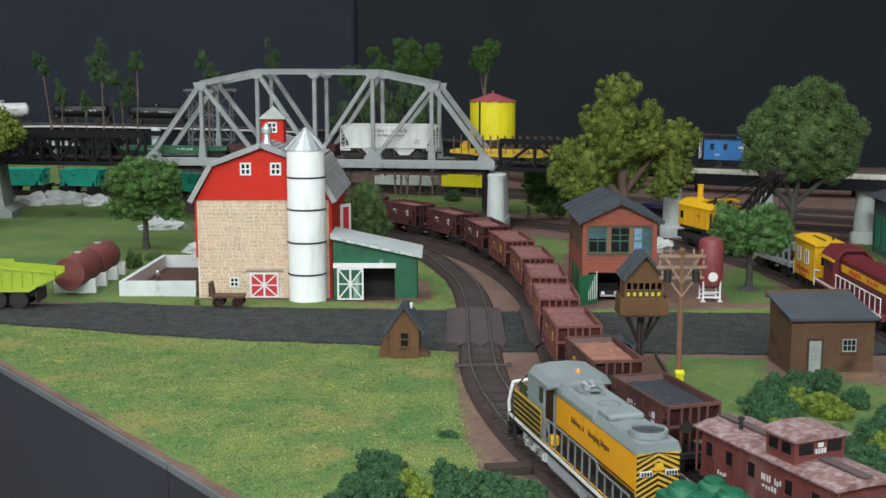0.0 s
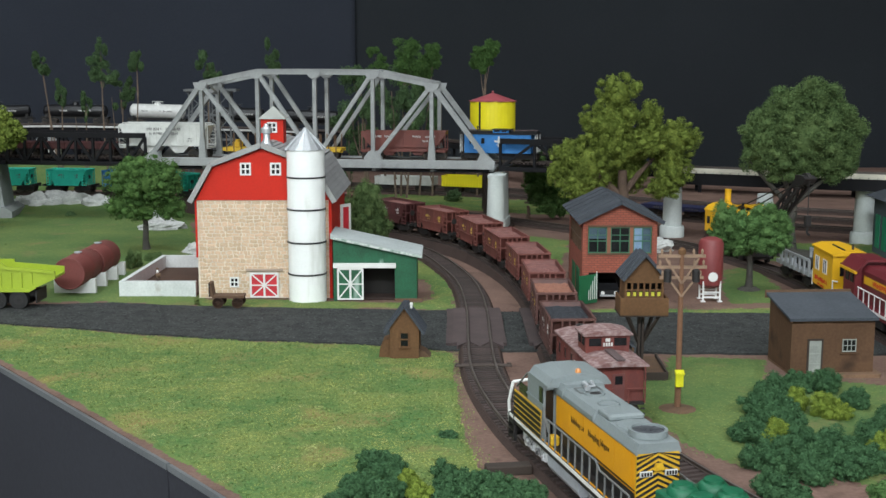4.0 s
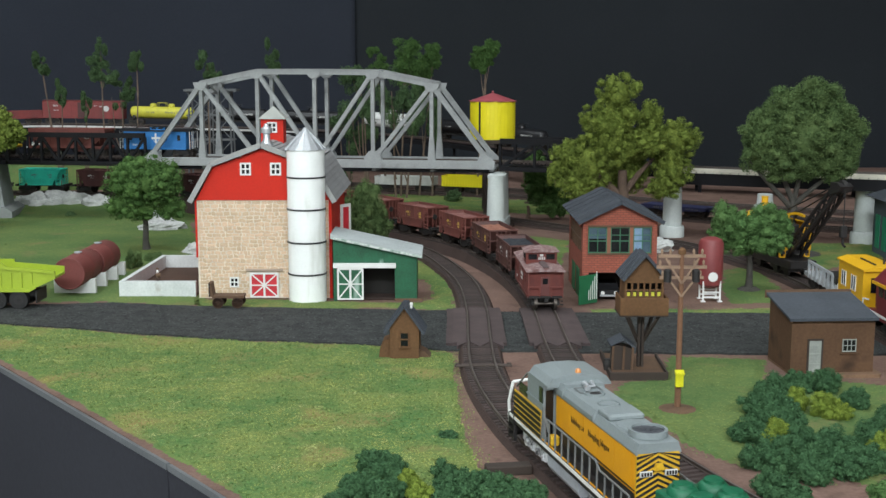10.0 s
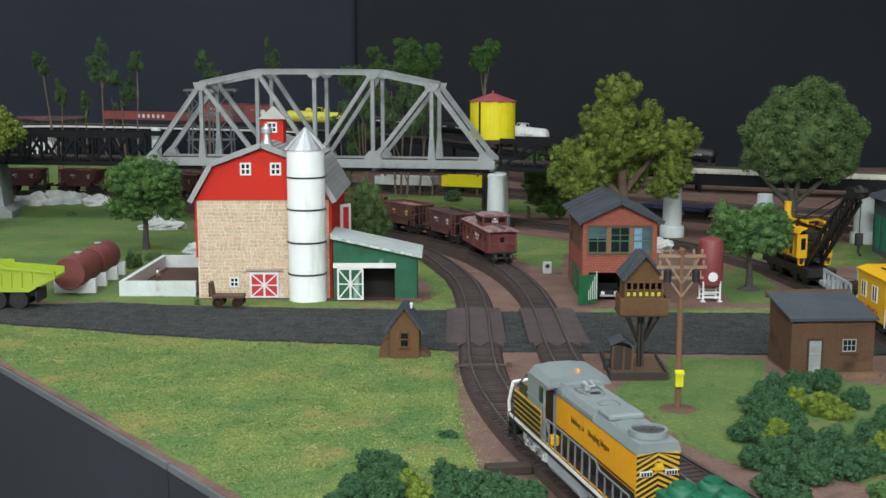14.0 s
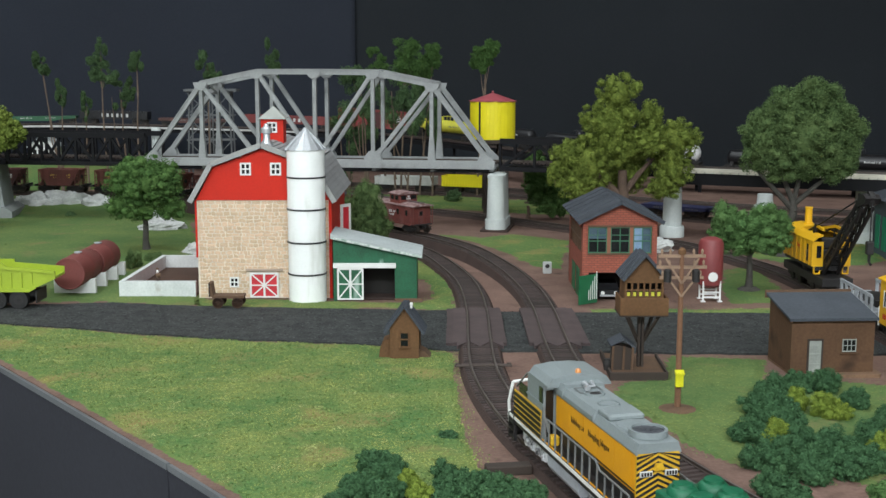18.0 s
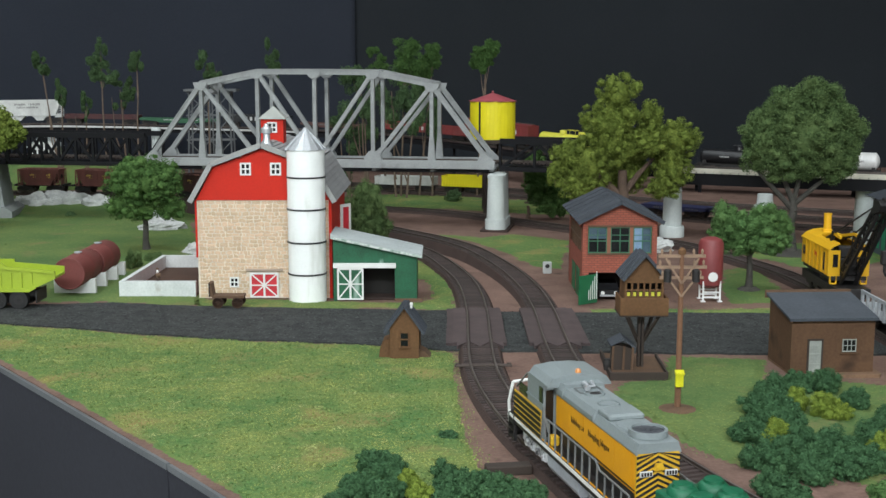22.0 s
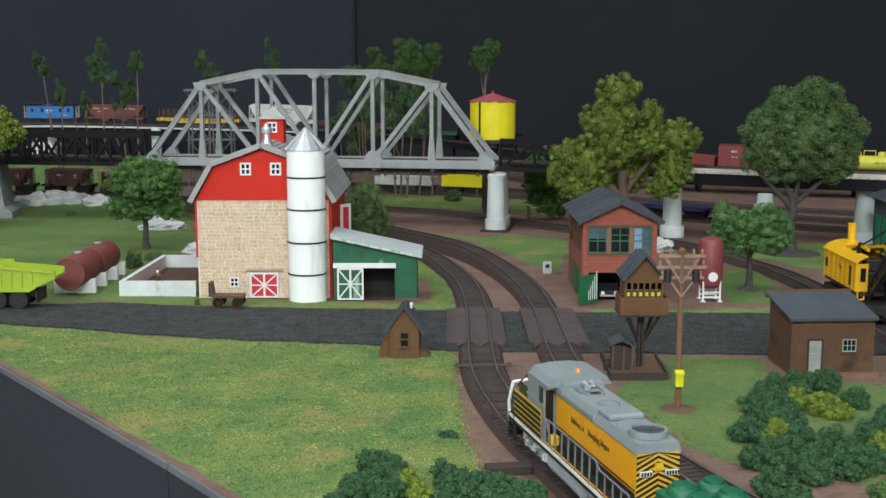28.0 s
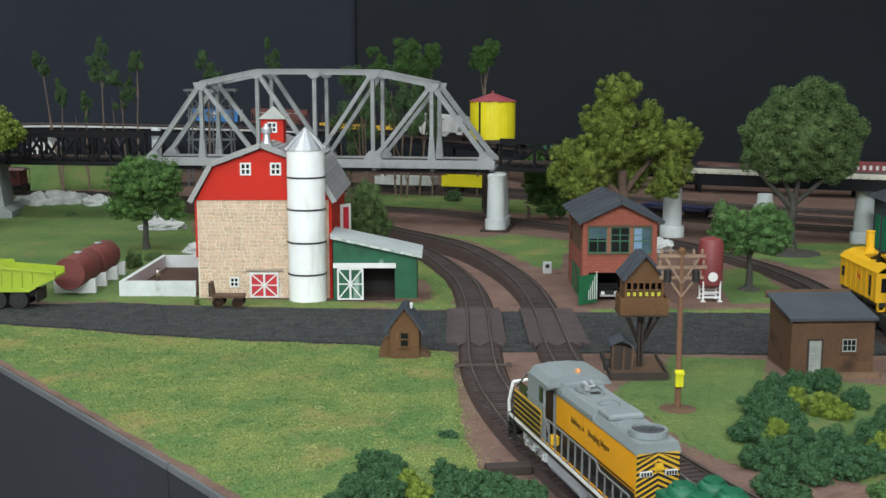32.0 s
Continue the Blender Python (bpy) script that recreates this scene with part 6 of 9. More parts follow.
        for dx in (-13, 13):
            w = Shape().rod((x + dx, -9.5, 5.5), (x + dx, 9.5, 5.5), 1.1)
            for y in (-8.6, 8.6):
                w.rod((x + dx, y - 1.2, 5.5), (x + dx, y + 1.2, 5.5), 5.5, n=18)
            part("wheel_set", w, M_WHEEL, t)
    part("fuel_tank", Shape().prism([(-14.5, 4.5), (14.5, 4.5), (16, 7), (16, 12.5), (-16, 12.5), (-16, 7)], "x", -34, 8), M_TANKGREY, root, "grey fuel tank")
    part("air_tank", Shape().rod((-30, -14, 10.4), (4, -14, 10.4), 2.0, n=10), M_TANKGREY, root)
    for s, x in ((-1, -97), (1, 70.5)):
        part("coupler", Shape().box(*sorted((x, x + s * 5)), -1.5, 1.5, 8, 10.6, 0.3), M_TRUCK, root)
    return root


locomotive()
M_TARP = mat("glossy_green_plastic", (0.006, 0.12, 0.055), 0.5, c2=(0.005, 0.095, 0.042), scale=60, fine=500, bump=0.3)


def green_car():
    """Covered green car coupled behind the locomotive."""
    root = new("covered_wagon")
    root.matrix_basis = WAY_A.car(WAY_A.near(72, 556) - 170, 40)
    tagged(root, "green covered railway car with lumpy lids", "railway car")
    part("body", Shape().box(-62, 62, -15, 15, 11, 36, 0.6), M_TARP, root)
    for i in range(9):
        for y in (-7.2, 7.2):
            sh = Shape().lathe([(6.6, 35.5), (6.4, 37.4), (5.4, 38.8), (4.4, 39.1), (4.2, 40.2), (0.6, 40.5)], 14, -54 + i * 13.5, y)
            part("lid", sh.wobble(0.5, 4, i + y), M_TARP, root, smooth=True)
    for x in (-44, 44):
        truck(root, x)
    couplers(root, 62)


green_car()

# ---- small buildings by the line ----
M_TANWOOD = mat("tan_brown_card", (0.165, 0.088, 0.042), 0.9, c2=(0.105, 0.056, 0.028), scale=40, fine=500, spec=0.2)
M_BROWNWALL = mat("brown_plaster_wall", (0.125, 0.07, 0.04), 0.9, c2=(0.08, 0.044, 0.026), scale=30, fine=500, spec=0.2, stain=((0.05, 0.03, 0.02), 40, 1, (0.58, 0.75)))
M_SLATE = mat("blue_grey_slate", (0.068, 0.076, 0.09), 0.85, c2=(0.046, 0.052, 0.062), scale=40, fine=500, vary=0.12, spec=0.25)
M_BRICK = brick_mat("red_brick", (0.38, 0.1, 0.06), (0.3, 0.075, 0.045), (0.2, 0.065, 0.045), 5.0, 2.1, 0.34)
M_GREENFR = mat("green_window_paint", (0.05, 0.17, 0.09), 0.5, scale=60)
M_DOORGREEN = mat("dark_green_door", (0.015, 0.15, 0.06), 0.5, c2=(0.01, 0.11, 0.045), scale=50)
# bluish tone holds the reflection painted on the signal box panes
M_GLASSB = mat("bluish_glass", (0.1, 0.15, 0.19), 0.15, c2=(0.05, 0.08, 0.11), scale=60, bump=0)
M_REDWOOD = mat("red_brown_timber", (0.3, 0.12, 0.07), 0.8, c2=(0.22, 0.085, 0.05), scale=90, fine=900)
# lighter blue of the painted reflection, no real cloth
M_REFLECTION = mat("pale_blue_cloth", (0.25, 0.36, 0.5), 0.9, c2=(0.16, 0.25, 0.38), scale=200, fine=900)
M_OLDWOOD = mat("old_brown_timber", (0.14, 0.08, 0.045), 0.85, c2=(0.085, 0.048, 0.028), scale=90, fine=900)
M_DARKWOOD = mat("dark_timber", (0.05, 0.036, 0.028), 0.85, scale=90, fine=900)
M_PALEDOOR = mat("pale_grey_door", (0.32, 0.34, 0.31), 0.6, c2=(0.22, 0.235, 0.215), scale=90, fine=900)


def roof_planes(root, profile, y0, y1, material, seams=0, thick=1.6, axis="y"):
    """Roof slopes over a profile of (x, z), each with raised seams across."""
    for (xa, za), (xb, zb) in zip(profile, profile[1:]):
        d = Vector((xb - xa, 0, zb - za))
        n = Vector((-d.z, 0, d.x)).normalized()
        if n.z < 0:
            n = -n
        p = part("roof_slope", Shape().prism([(xa, za), (xb, zb), (xb + n.x * thick, zb + n.z * thick), (xa + n.x * thick, za + n.z * thick)], axis, y0, y1), material, root)
        for i in range(1, seams):
            y = y0 + (y1 - y0) * i / seams
            part("roof_seam", Shape().prism([(xa + n.x * thick, za + n.z * thick), (xb + n.x * thick, zb + n.z * thick), (xb + n.x * (thick + 0.7), zb + n.z * (thick + 0.7)), (xa + n.x * (thick + 0.7), za + n.z * (thick + 0.7))], axis, y - 0.4, y + 0.4), material, p)


M_PAD = mat("tan_earth_pad", (0.22, 0.13, 0.075), 0.9, c2=(0.13, 0.078, 0.048), scale=60, fine=500, bump=0.6)


def brown_shed():
    root = thing("brown_shed", 238.5, 778, 0, 3, "small brown shed with a sloping slate-grey roof", "shed")
    w, d, f, b = 58.0, 46.0, 39.0, 46.8
    part("base_pad", Shape().prism([(1, -1), (30, -7), (60, -8), (63, -3), (62, 47), (0.5, 47)], "z", 0, 2.6).wobble(0.8, 12, 3), M_PAD, root, "brown earth pad")
    part("front_wall", Shape().box(0, w, 0, 2, 2.2, f), M_BROWNWALL, root)
    part("rear_wall", Shape().box(0, w, d - 2, d, 2.2, b), M_BROWNWALL, root)
    for x in (0, w - 2):
        part("side_wall", Shape().prism([(2, 2.2), (d - 2, 2.2), (d - 2, b), (2, f)], "x", x, x + 2), M_BROWNWALL, root)
    part("roof", Shape().prism([(-3, f + 0.6), (-3, f + 2.2), (d + 2, b + 3.0), (d + 2, b + 1.2)], "x", -2.5, w + 1.2), M_SLATE, root)
    part("roof_edge", Shape().box(-3.2, w + 1.6, d + 1.6, d + 3.2, b - 1, b + 4.6), M_OLDWOOD, root)
    part("fascia", Shape().box(-2.5, w + 1.2, -3.5, -3.0, f + 0.2, f + 1.9), M_SLATE, root)
    dr = part("door", Shape().box(12.5, 21, -0.6, 0.2, 2.6, 25), M_PALEDOOR, root, "pale grey plank door")
    fr = Shape().box(11.3, 12.5, -0.9, 0.2, 2.2, 26).box(21, 22.2, -0.9, 0.2, 2.2, 26).box(11.3, 22.2, -0.9, 0.2, 25, 26.2)
    part("door_frame", fr, M_DARKWOOD, dr)
    for z in (8, 15, 21):
        part("door_ledge", Shape().box(12.8, 20.7, -1.0, -0.6, z, z + 1), M_PALEDOOR, dr)
    wn = part("window", Shape().box(36, 45, -0.4, 0.2, 17.5, 25.5), M_DARK, root)
    g = Shape().box(35.7, 36.3, -0.8, 0, 17, 26).box(44.7, 45.3, -0.8, 0, 17, 26).box(36, 45, -0.8, 0, 25.2, 25.8).box(36, 45, -0.8, 0, 17, 17.8)
    g.box(38.9, 39.3, -0.7, 0, 17.5, 25.2).box(41.7, 42.1, -0.7, 0, 17.5, 25.2).box(36, 45, -0.7, 0, 21.2, 21.6)
    part("window_frame", g, M_PALEDOOR, wn)
    part("window_sill", Shape().box(34.6, 46.4, -1.4, 0, 15.4, 16.4), M_BROWNWALL, wn)


def small_hut():
    root = thing("wooden_hut", -28, 824, 0, -2, "tiny tan wooden hut with a grey pitched roof", "hut")
    w, d, e, r = 10.6, 24.0, 24.0, 38.0
    part("front_wall", Shape().prism([(-w, 0), (w, 0), (w, e), (0, r), (-w, e)], "y", 0, 1.4), M_TANWOOD, root)
    part("rear_wall", Shape().prism([(-w, 0), (w, 0), (w, e), (0, r), (-w, e)], "y", d - 1.4, d), M_TANWOOD, root)
    for x in (-w, w - 1.4):
        part("side_wall", Shape().box(x, x + 1.4, 1.4, d - 1.4, 0, e), M_TANWOOD, root)
    roof_planes(root, [(-w - 3.2, e - 4.6), (0, r + 0.6)], -3, d + 3, M_SLATE, 7)
    roof_planes(root, [(0, r + 0.6), (w + 3.2, e - 4.6)], -3, d + 3, M_SLATE, 7)
    wn = part("window", Shape().box(-2.6, 2.6, -0.3, 0.2, 10.5, 20), M_DARK, root)
    g = Shape().box(-3.4, -2.6, -0.9, 0, 9.6, 20.8).box(2.6, 3.4, -0.9, 0, 9.6, 20.8).box(-3.4, 3.4, -0.9, 0, 20, 20.9).box(-3.4, 3.4, -0.9, 0, 14.8, 15.8).box(-4.2, 4.2, -1.6, 0, 8.8, 9.8)
    part("window_frame", g, M_TANWOOD, wn)
    part("lean_to", Shape().prism([(-19, 0), (-10.6, 0), (-10.6, 15), (-16, 13), (-18, 8)], "y", 3, 20), M_TANWOOD, root)
    part("step", Shape().prism([(10.6, 0), (20, 0), (15, 5), (10.6, 7)], "y", 4, 18), M_OLDWOOD, root)
    part("lamp", Shape().lathe([(0.8, 38), (1.2, 41), (0.9, 42.2)], 8, 5, 2), M_TRIM, root)


def signal_box():
    root = thing("signal_box", 159.5, 1038, 0, 0, "two-storey brick signal box with a grey pitched roof", "signal box")
    w, d, e, r = 33.5, 112.0, 70.0, 86.0
    for x, nm in ((-w, "corner_pier"), (w - 6, "corner_pier")):
        part(nm, Shape().box(x, x + 6, 0, 4, 0, 27), M_BRICK, root)
    part("front_wall", Shape().box(-w, w, 0, 3, 27, 44), M_BRICK, root)
    part("gable", Shape().prism([(-w, e), (w, e), (w, e + 5), (0, r + 5), (-w, e + 5)], "y", 0, 3), M_BRICK, root)
    for x in (-w, w - 4.5):
        part("corner_pier", Shape().box(x, x + 4.5, 0, 4, 44, e), M_BRICK, root)
    part("side_wall", Shape().box(-w, -w + 3, 4, d, 0, 44).box(-w, -w + 3, 4, d, e - 4, e).box(-w, -w + 3, 4, 10, 44, e).box(-w, -w + 3, 94, d, 44, e), M_BRICK, root)
    part("side_wall", Shape().box(w - 3, w, 4, d, 0, e), M_BRICK, root)
    part("rear_wall", Shape().prism([(-w, 0), (w, 0), (w, e + 5), (0, r + 5), (-w, e + 5)], "y", d - 3, d), M_BRICK, root)
    part("upper_floor", Shape().box(-w + 3, w - 3, 3, d - 3, 27, 30), M_OLDWOOD, root)
    part("ceiling_boards", Shape().box(-w + 3, w - 3, 3, d - 3, e - 1, e), M_OLDWOOD, root)
    roof_planes(root, [(-w - 5.5, e + 3), (0, r + 5.6)], -6, d + 14, M_SLATE, 6)
    roof_planes(root, [(0, r + 5.6), (w + 5.5, e + 3)], -6, d + 14, M_SLATE, 6)
    part("barge_board", Shape().beam((-w - 5, -6.3, e + 2.6), (0, -6.3, r + 5), 0.8, 2.4).beam((w + 5, -6.3, e + 2.6), (0, -6.3, r + 5), 0.8, 2.4), M_SLATE, root)
    for x0, x1, glass in ((-28.5, -11.5, M_DARK), (-8.5, 9, M_DARK), (12, 28.5, M_GLASSB)):
        wn = part("window", Shape().box(x0, x1, 1.2, 1.6, 45, 68.5), glass, root)
        g = Shape()
        for a, b_ in ((x0, x0 + 0.9), (x1 - 0.9, x1), ((x0 + x1) / 2 - 0.4, (x0 + x1) / 2 + 0.4)):
            g.box(a, b_, 0.3, 1.2, 45, 68.5)
        for z in (45, 55.5, 67.6):
            g.box(x0, x1, 0.4, 1.2, z, z + 0.9)
        g.box(x0, x1, 0.5, 1.2, 61, 61.6)
        part("glazing_bar", g, M_GREENFR, wn)
    for x0, x1 in ((-11.5, -8.5), (9, 12)):
        part("window_post", Shape().box(x0, x1, -0.2, 2, 44, 69.5), M_REDWOOD, root)
    # two thin sheets paint reflections on the panes; nothing hangs there
    part("curtain", Shape().box(13, 20, 0.9, 1.3, 45.6, 68).wobble(0.2, 3, 2), M_REFLECTION, root, "pale blue reflection on the window")
    part("sunlit_blind", Shape().box(-27.6, -12.4, 1.0, 1.15, 58, 68), M_GLASSB, root)
    part("window_sill", Shape().box(-29, 29, -1, 1, 43.4, 45), M_OLDWOOD, root)
    part("window_head", Shape().box(-29, 29, -0.6, 1, 68.6, 70.4), M_OLDWOOD, root)
    for i in range(4):
        y = 12 + i * 21
        wn = part("side_window", Shape().box(-w + 1, -w + 1.5, y, y + 19, 45, e - 4), M_DARK, root)
        g = Shape().box(-w - 0.3, -w + 1, y, y + 1, 45, e - 4).box(-w - 0.3, -w + 1, y + 9, y + 10, 45, e - 4).box(-w - 0.3, -w + 1, y, y + 19, 55, 56).box(-w - 0.5, -w + 1, y + 19, y + 21, 44, e - 3)
        part("glazing_bar", g, M_OLDWOOD, wn)
    gd = part("garage_door", Shape().prism([(-w - 5, -22), (-w + 13, -8), (-w + 12.4, -7), (-w - 5.6, -21)], "z", 1.5, 27.5), M_DOORGREEN, root, "open green garage door with white slats")
    for i in range(5):
        u = 0.5 + i * 0.105
        p = Vector((-w - 5, -22, 0)).lerp(Vector((-w + 13, -8, 0)), u)
        h = 9 + i * 4
        part("white_slat", Shape().beam((p.x + 0.4, p.y - 0.5, 5), (p.x + 0.4, p.y - 0.5, 5 + h), 1.1, 0.5), M_TRIM, gd)
    for i in range(2):
        part("side_door", Shape().box(-w - 0.7, -w, 20 + i * 34, 44 + i * 34, 1, 27), M_DOORGREEN, root)
    # interior: a lever block, and a near-black back standing for the garage's shade
    part("lever_frame", Shape().box(-20, 10, 30, 36, 30, 44), M_BLACKHOLE, root)
    part("inner_back", Shape().box(-w + 4, w - 4, 70, 72, 0.5, 27), M_BLACKHOLE, root)


def parked_car():
    root = thing("toy_car", 152, 1068, 0, 90, "dark car with bright chrome parked in the garage", "car")
    part("body", Shape().prism([(-22, 3), (22, 3), (22, 8), (14, 9.5), (8, 14), (-12, 14), (-18, 9.5), (-22, 9)], "y", -9, 9), M_TANKBLACK, root)
    part("bumper", Shape().box(-23.4, -22, -9, 9, 3.4, 5.4, 0.4), M_TIN, root)
    for y in (-6, 6):
        part("headlight", Shape().disc((-22.4, y, 7), "x", 1.8, 1.0, 12), M_TRIM, root)
    for x in (-13, 13):
        for y in (-8.2, 8.2):
            part("wheel", Shape().disc((x, y, 3.6), "y", 3.6, 2.4, 14), M_BLACK, root)


def lookout():
    root = thing("crossing_tower", 138, 782, 0, 0, "brown wooden crossing watch tower on a single post", "tower")
    z0 = 42.0
    w, d = 15.5, 24.0
    part("pad", Shape().prism([(-24, -14), (14, -14), (16, 40), (-22, 52)], "z", 0, 3.0), M_OLDWOOD, root, "raised earth pad with timber edges")
    kerb = Shape().box(-24.6, 14.6, -15.2, -13.8, 0, 5.5)
    part("timber_edge", kerb, M_DARKWOOD, root)
    part("timber_edge", Shape().beam((-24, -14, 3), (-22, 52, 3), 1.4, 5), M_DARKWOOD, root)
    part("timber_edge", Shape().beam((14.4, -14, 3), (16, 40, 3), 1.4, 5), M_DARKWOOD, root)
    for x, y in ((-1.3, 11.6), (1.3, 11.6), (-1.3, 14.4), (1.3, 14.4)):
        part("post", Shape().beam((x, y, 2), (x, y, z0), 1.7, 1.7), M_DARKWOOD, root)
    for x0, y0 in ((-11, 2), (11, 2), (-11, 22), (11, 22)):
        part("brace", Shape().beam((x0 * 0.14, 13, 20), (x0, y0, z0), 1.7, 1.7), M_DARKWOOD, root)
    part("floor", Shape().box(-w - 1, w + 1, 0, d + 2, z0 - 1.2, z0 + 0.4), M_DARKWOOD, root)
    part("balcony_front", Shape().box(-w - 1, w + 1, -0.5, 0.8, z0, z0 + 12), M_TANWOOD, root)
    part("balcony_side", Shape().box(-w - 1, -w + 0.3, 0.8, d, z0, z0 + 12), M_TANWOOD, root)
    part("balcony_side", Shape().box(w - 0.3, w + 1, 0.8, d, z0, z0 + 12), M_TANWOOD, root)
    e, r = 67.0, 82.0
    hw = 13.5
    part("rear_wall", Shape().prism([(-hw, z0), (hw, z0), (hw, e), (0, r), (-hw, e)], "y", d - 1, d), M_TANWOOD, root)
    part("gable", Shape().prism([(-hw, e - 3), (hw, e - 3), (hw, e), (0, r), (-hw, e)], "y", 2.5, 3.8), M_TANWOOD, root)
    # near-black sheet paints the shade behind the tower windows
    part("inner_wall", Shape().box(-hw + 1, hw - 1, 12, 13, z0, e), M_BLACKHOLE, root)
    part("front_wall", Shape().box(-hw, hw, 2.5, 3.8, z0, z0 + 12.5), M_TANWOOD, root)
    for s in (-1, 1):
        part("side_wall", Shape().box(*sorted((s * hw, s * (hw - 1.2))), 3.8, d - 1, z0, e), M_TANWOOD, root)
    for i in range(7):
        x = -hw + 1 + i * (2 * hw - 2) / 6
        part("mullion", Shape().box(x - 0.7, x + 0.7, 2.4, 3.6, z0 + 12, e - 2.5), M_TANWOOD, root)
    part("transom", Shape().box(-hw, hw, 2.3, 3.5, z0 + 16.6, z0 + 17.6), M_TANWOOD, root)
    for i in range(6):
        x = -hw + 3 + i * (2 * hw - 2) / 6
        part("yellow_sign", Shape().box(x - 1, x + 1.2, 4.2, 5.2, z0 + 12.6, z0 + 15.4), M_LEMON, root)
    roof_planes(root, [(-hw - 1.2, e - 1.4), (0, r + 0.8)], -2, d + 8, M_SLATE, 5)
    roof_planes(root, [(0, r + 0.8), (hw + 1.2, e - 1.4)], -2, d + 8, M_SLATE, 5)


def coal_box():
    root = thing("coal_bunker", 124.5, 784, 3.0, 0, "dark timber coal bunker with a sloping grey lid", "bunker")
    part("box", Shape().prism([(-8, 0), (7, 0), (6.4, 15), (-6, 18)], "y", 0, 13), M_DARKWOOD, root)
    for x in (-7.6, 0, 6):
        part("post", Shape().beam((x, -0.8, 0), (x + 0.6, -0.8, 17), 1.4, 1.4), M_OLDWOOD, root)
    part("lid", Shape().prism([(-9, 17), (0, 21), (8.4, 15.6), (8.4, 16.8), (0, 22.6), (-9, 18.4)], "y", -2, 15).wobble(0.7, 6, 3), M_SLATE, root)
    part("barrel", Shape().lathe([(2.2, 0), (2.8, 4), (2.2, 8)], 12, -11, 0), M_TRUCK, root)


def telegraph_pole():
    root = thing("telegraph_pole", 145, 697, 0, 0, "brown wooden telegraph pole with crossarms on a round base", "pole")
    part("base", Shape().lathe([(11.5, 0), (11.5, 1.2), (9, 2.0), (4, 2.6)], 28), M_OLDWOOD, root)
    part("pole", Shape().rod((0, 0, 2), (0, 0, 100), 2.0, 1.4, 14), M_POLE, root, smooth=True)
    part("pole_cap", Shape().lathe([(2.3, 98), (2.4, 100.4), (0.5, 102.2)], 12), M_TANWOOD, root)
    for z, h in ((96.8, 14.2), (90, 15.2), (83.5, 13.4)):
        arm = part("crossarm", Shape().box(-h, h, -1.0, 1.0, z - 0.9, z + 0.9), M_PALEWOOD, root)
        for x in (-h + 2, -h / 2, h / 2, h - 2):
            part("insulator", Shape().lathe([(0.7, z + 0.9), (0.9, z + 3), (0.4, z + 4.4)], 8, x, 0), M_PALEWOOD, arm)
    for s in (-1, 1):
        part("arm_brace", Shape().beam((0, -1.6, 80), (s * 10, -1.6, 95.6), 0.5, 1.2), M_PALEWOOD, root)
        part("arm_brace", Shape().beam((0, -1.6, 72), (s * 8, -1.6, 83), 0.5, 1.2), M_PALEWOOD, root)
        part("transformer", Shape().lathe([(2.4, 81), (2.4, 88), (1.2, 89)], 14, s * 8.6, -1), M_BLACK, root)
    bx = part("meter_box", Shape().box(-2.4, 2.4, -5, -2, 16, 24.4, 0.4), M_SIGNYELLOW, root, "bright yellow box")
    part("box_hood", Shape().prism([(-5.6, 23.8), (-5.6, 25), (-2, 26.4), (-2, 23.8)], "x", -2.7, 2.7), M_SIGNYELLOW, bx)


M_POLE = mat("orange_brown_pole", (0.21, 0.105, 0.055), 0.85, c2=(0.14, 0.07, 0.04), scale=80, fine=900)
M_PALEWOOD = mat("pale_brown_arm", (0.29, 0.19, 0.125), 0.7, scale=80, fine=900)
M_SIGNYELLOW = mat("signal_yellow", (0.8, 0.76, 0.02), 0.45, scale=60)
M_REDTANK = mat("dull_red_tank", (0.23, 0.045, 0.045), 0.5, c2=(0.18, 0.035, 0.036), scale=40, fine=700)


def upright_tank():
    root = thing("upright_tank", 244, 1047, 0, 0, "dull red upright tank on a white leg stand", "tank")
    part("shell", Shape().lathe([(3, 12), (8, 13), (11, 15.5), (11.2, 18), (11.2, 53), (9.5, 56.5), (5, 58.4), (0.5, 58.8)], 30), M_REDTANK, root, smooth=True)
    part("gauge", Shape().disc((0, -11.6, 23.5), "y", 4.3, 1.0, 24), M_TRIM, root, "white round gauge")
    for x in (-7.6, 7.6):
        for y in (-7.6, 7.6):
            part("leg", Shape().beam((x, y, 0), (x, y, 19), 1.5, 1.5), M_TRIM, root)
            part("foot", Shape().box(x - 2, x + 2, y - 2, y + 2, 0, 1), M_TRIM, root)
    for y in (-7.6, 7.6):
        part("stand_bar", Shape().box(-7.6, 7.6, y - 0.6, y + 0.6, 3.4, 5), M_TRIM, root)
        part("stand_bar", Shape().box(-7.6, 7.6, y - 0.6, y + 0.6, 8, 9.4), M_TRIM, root)


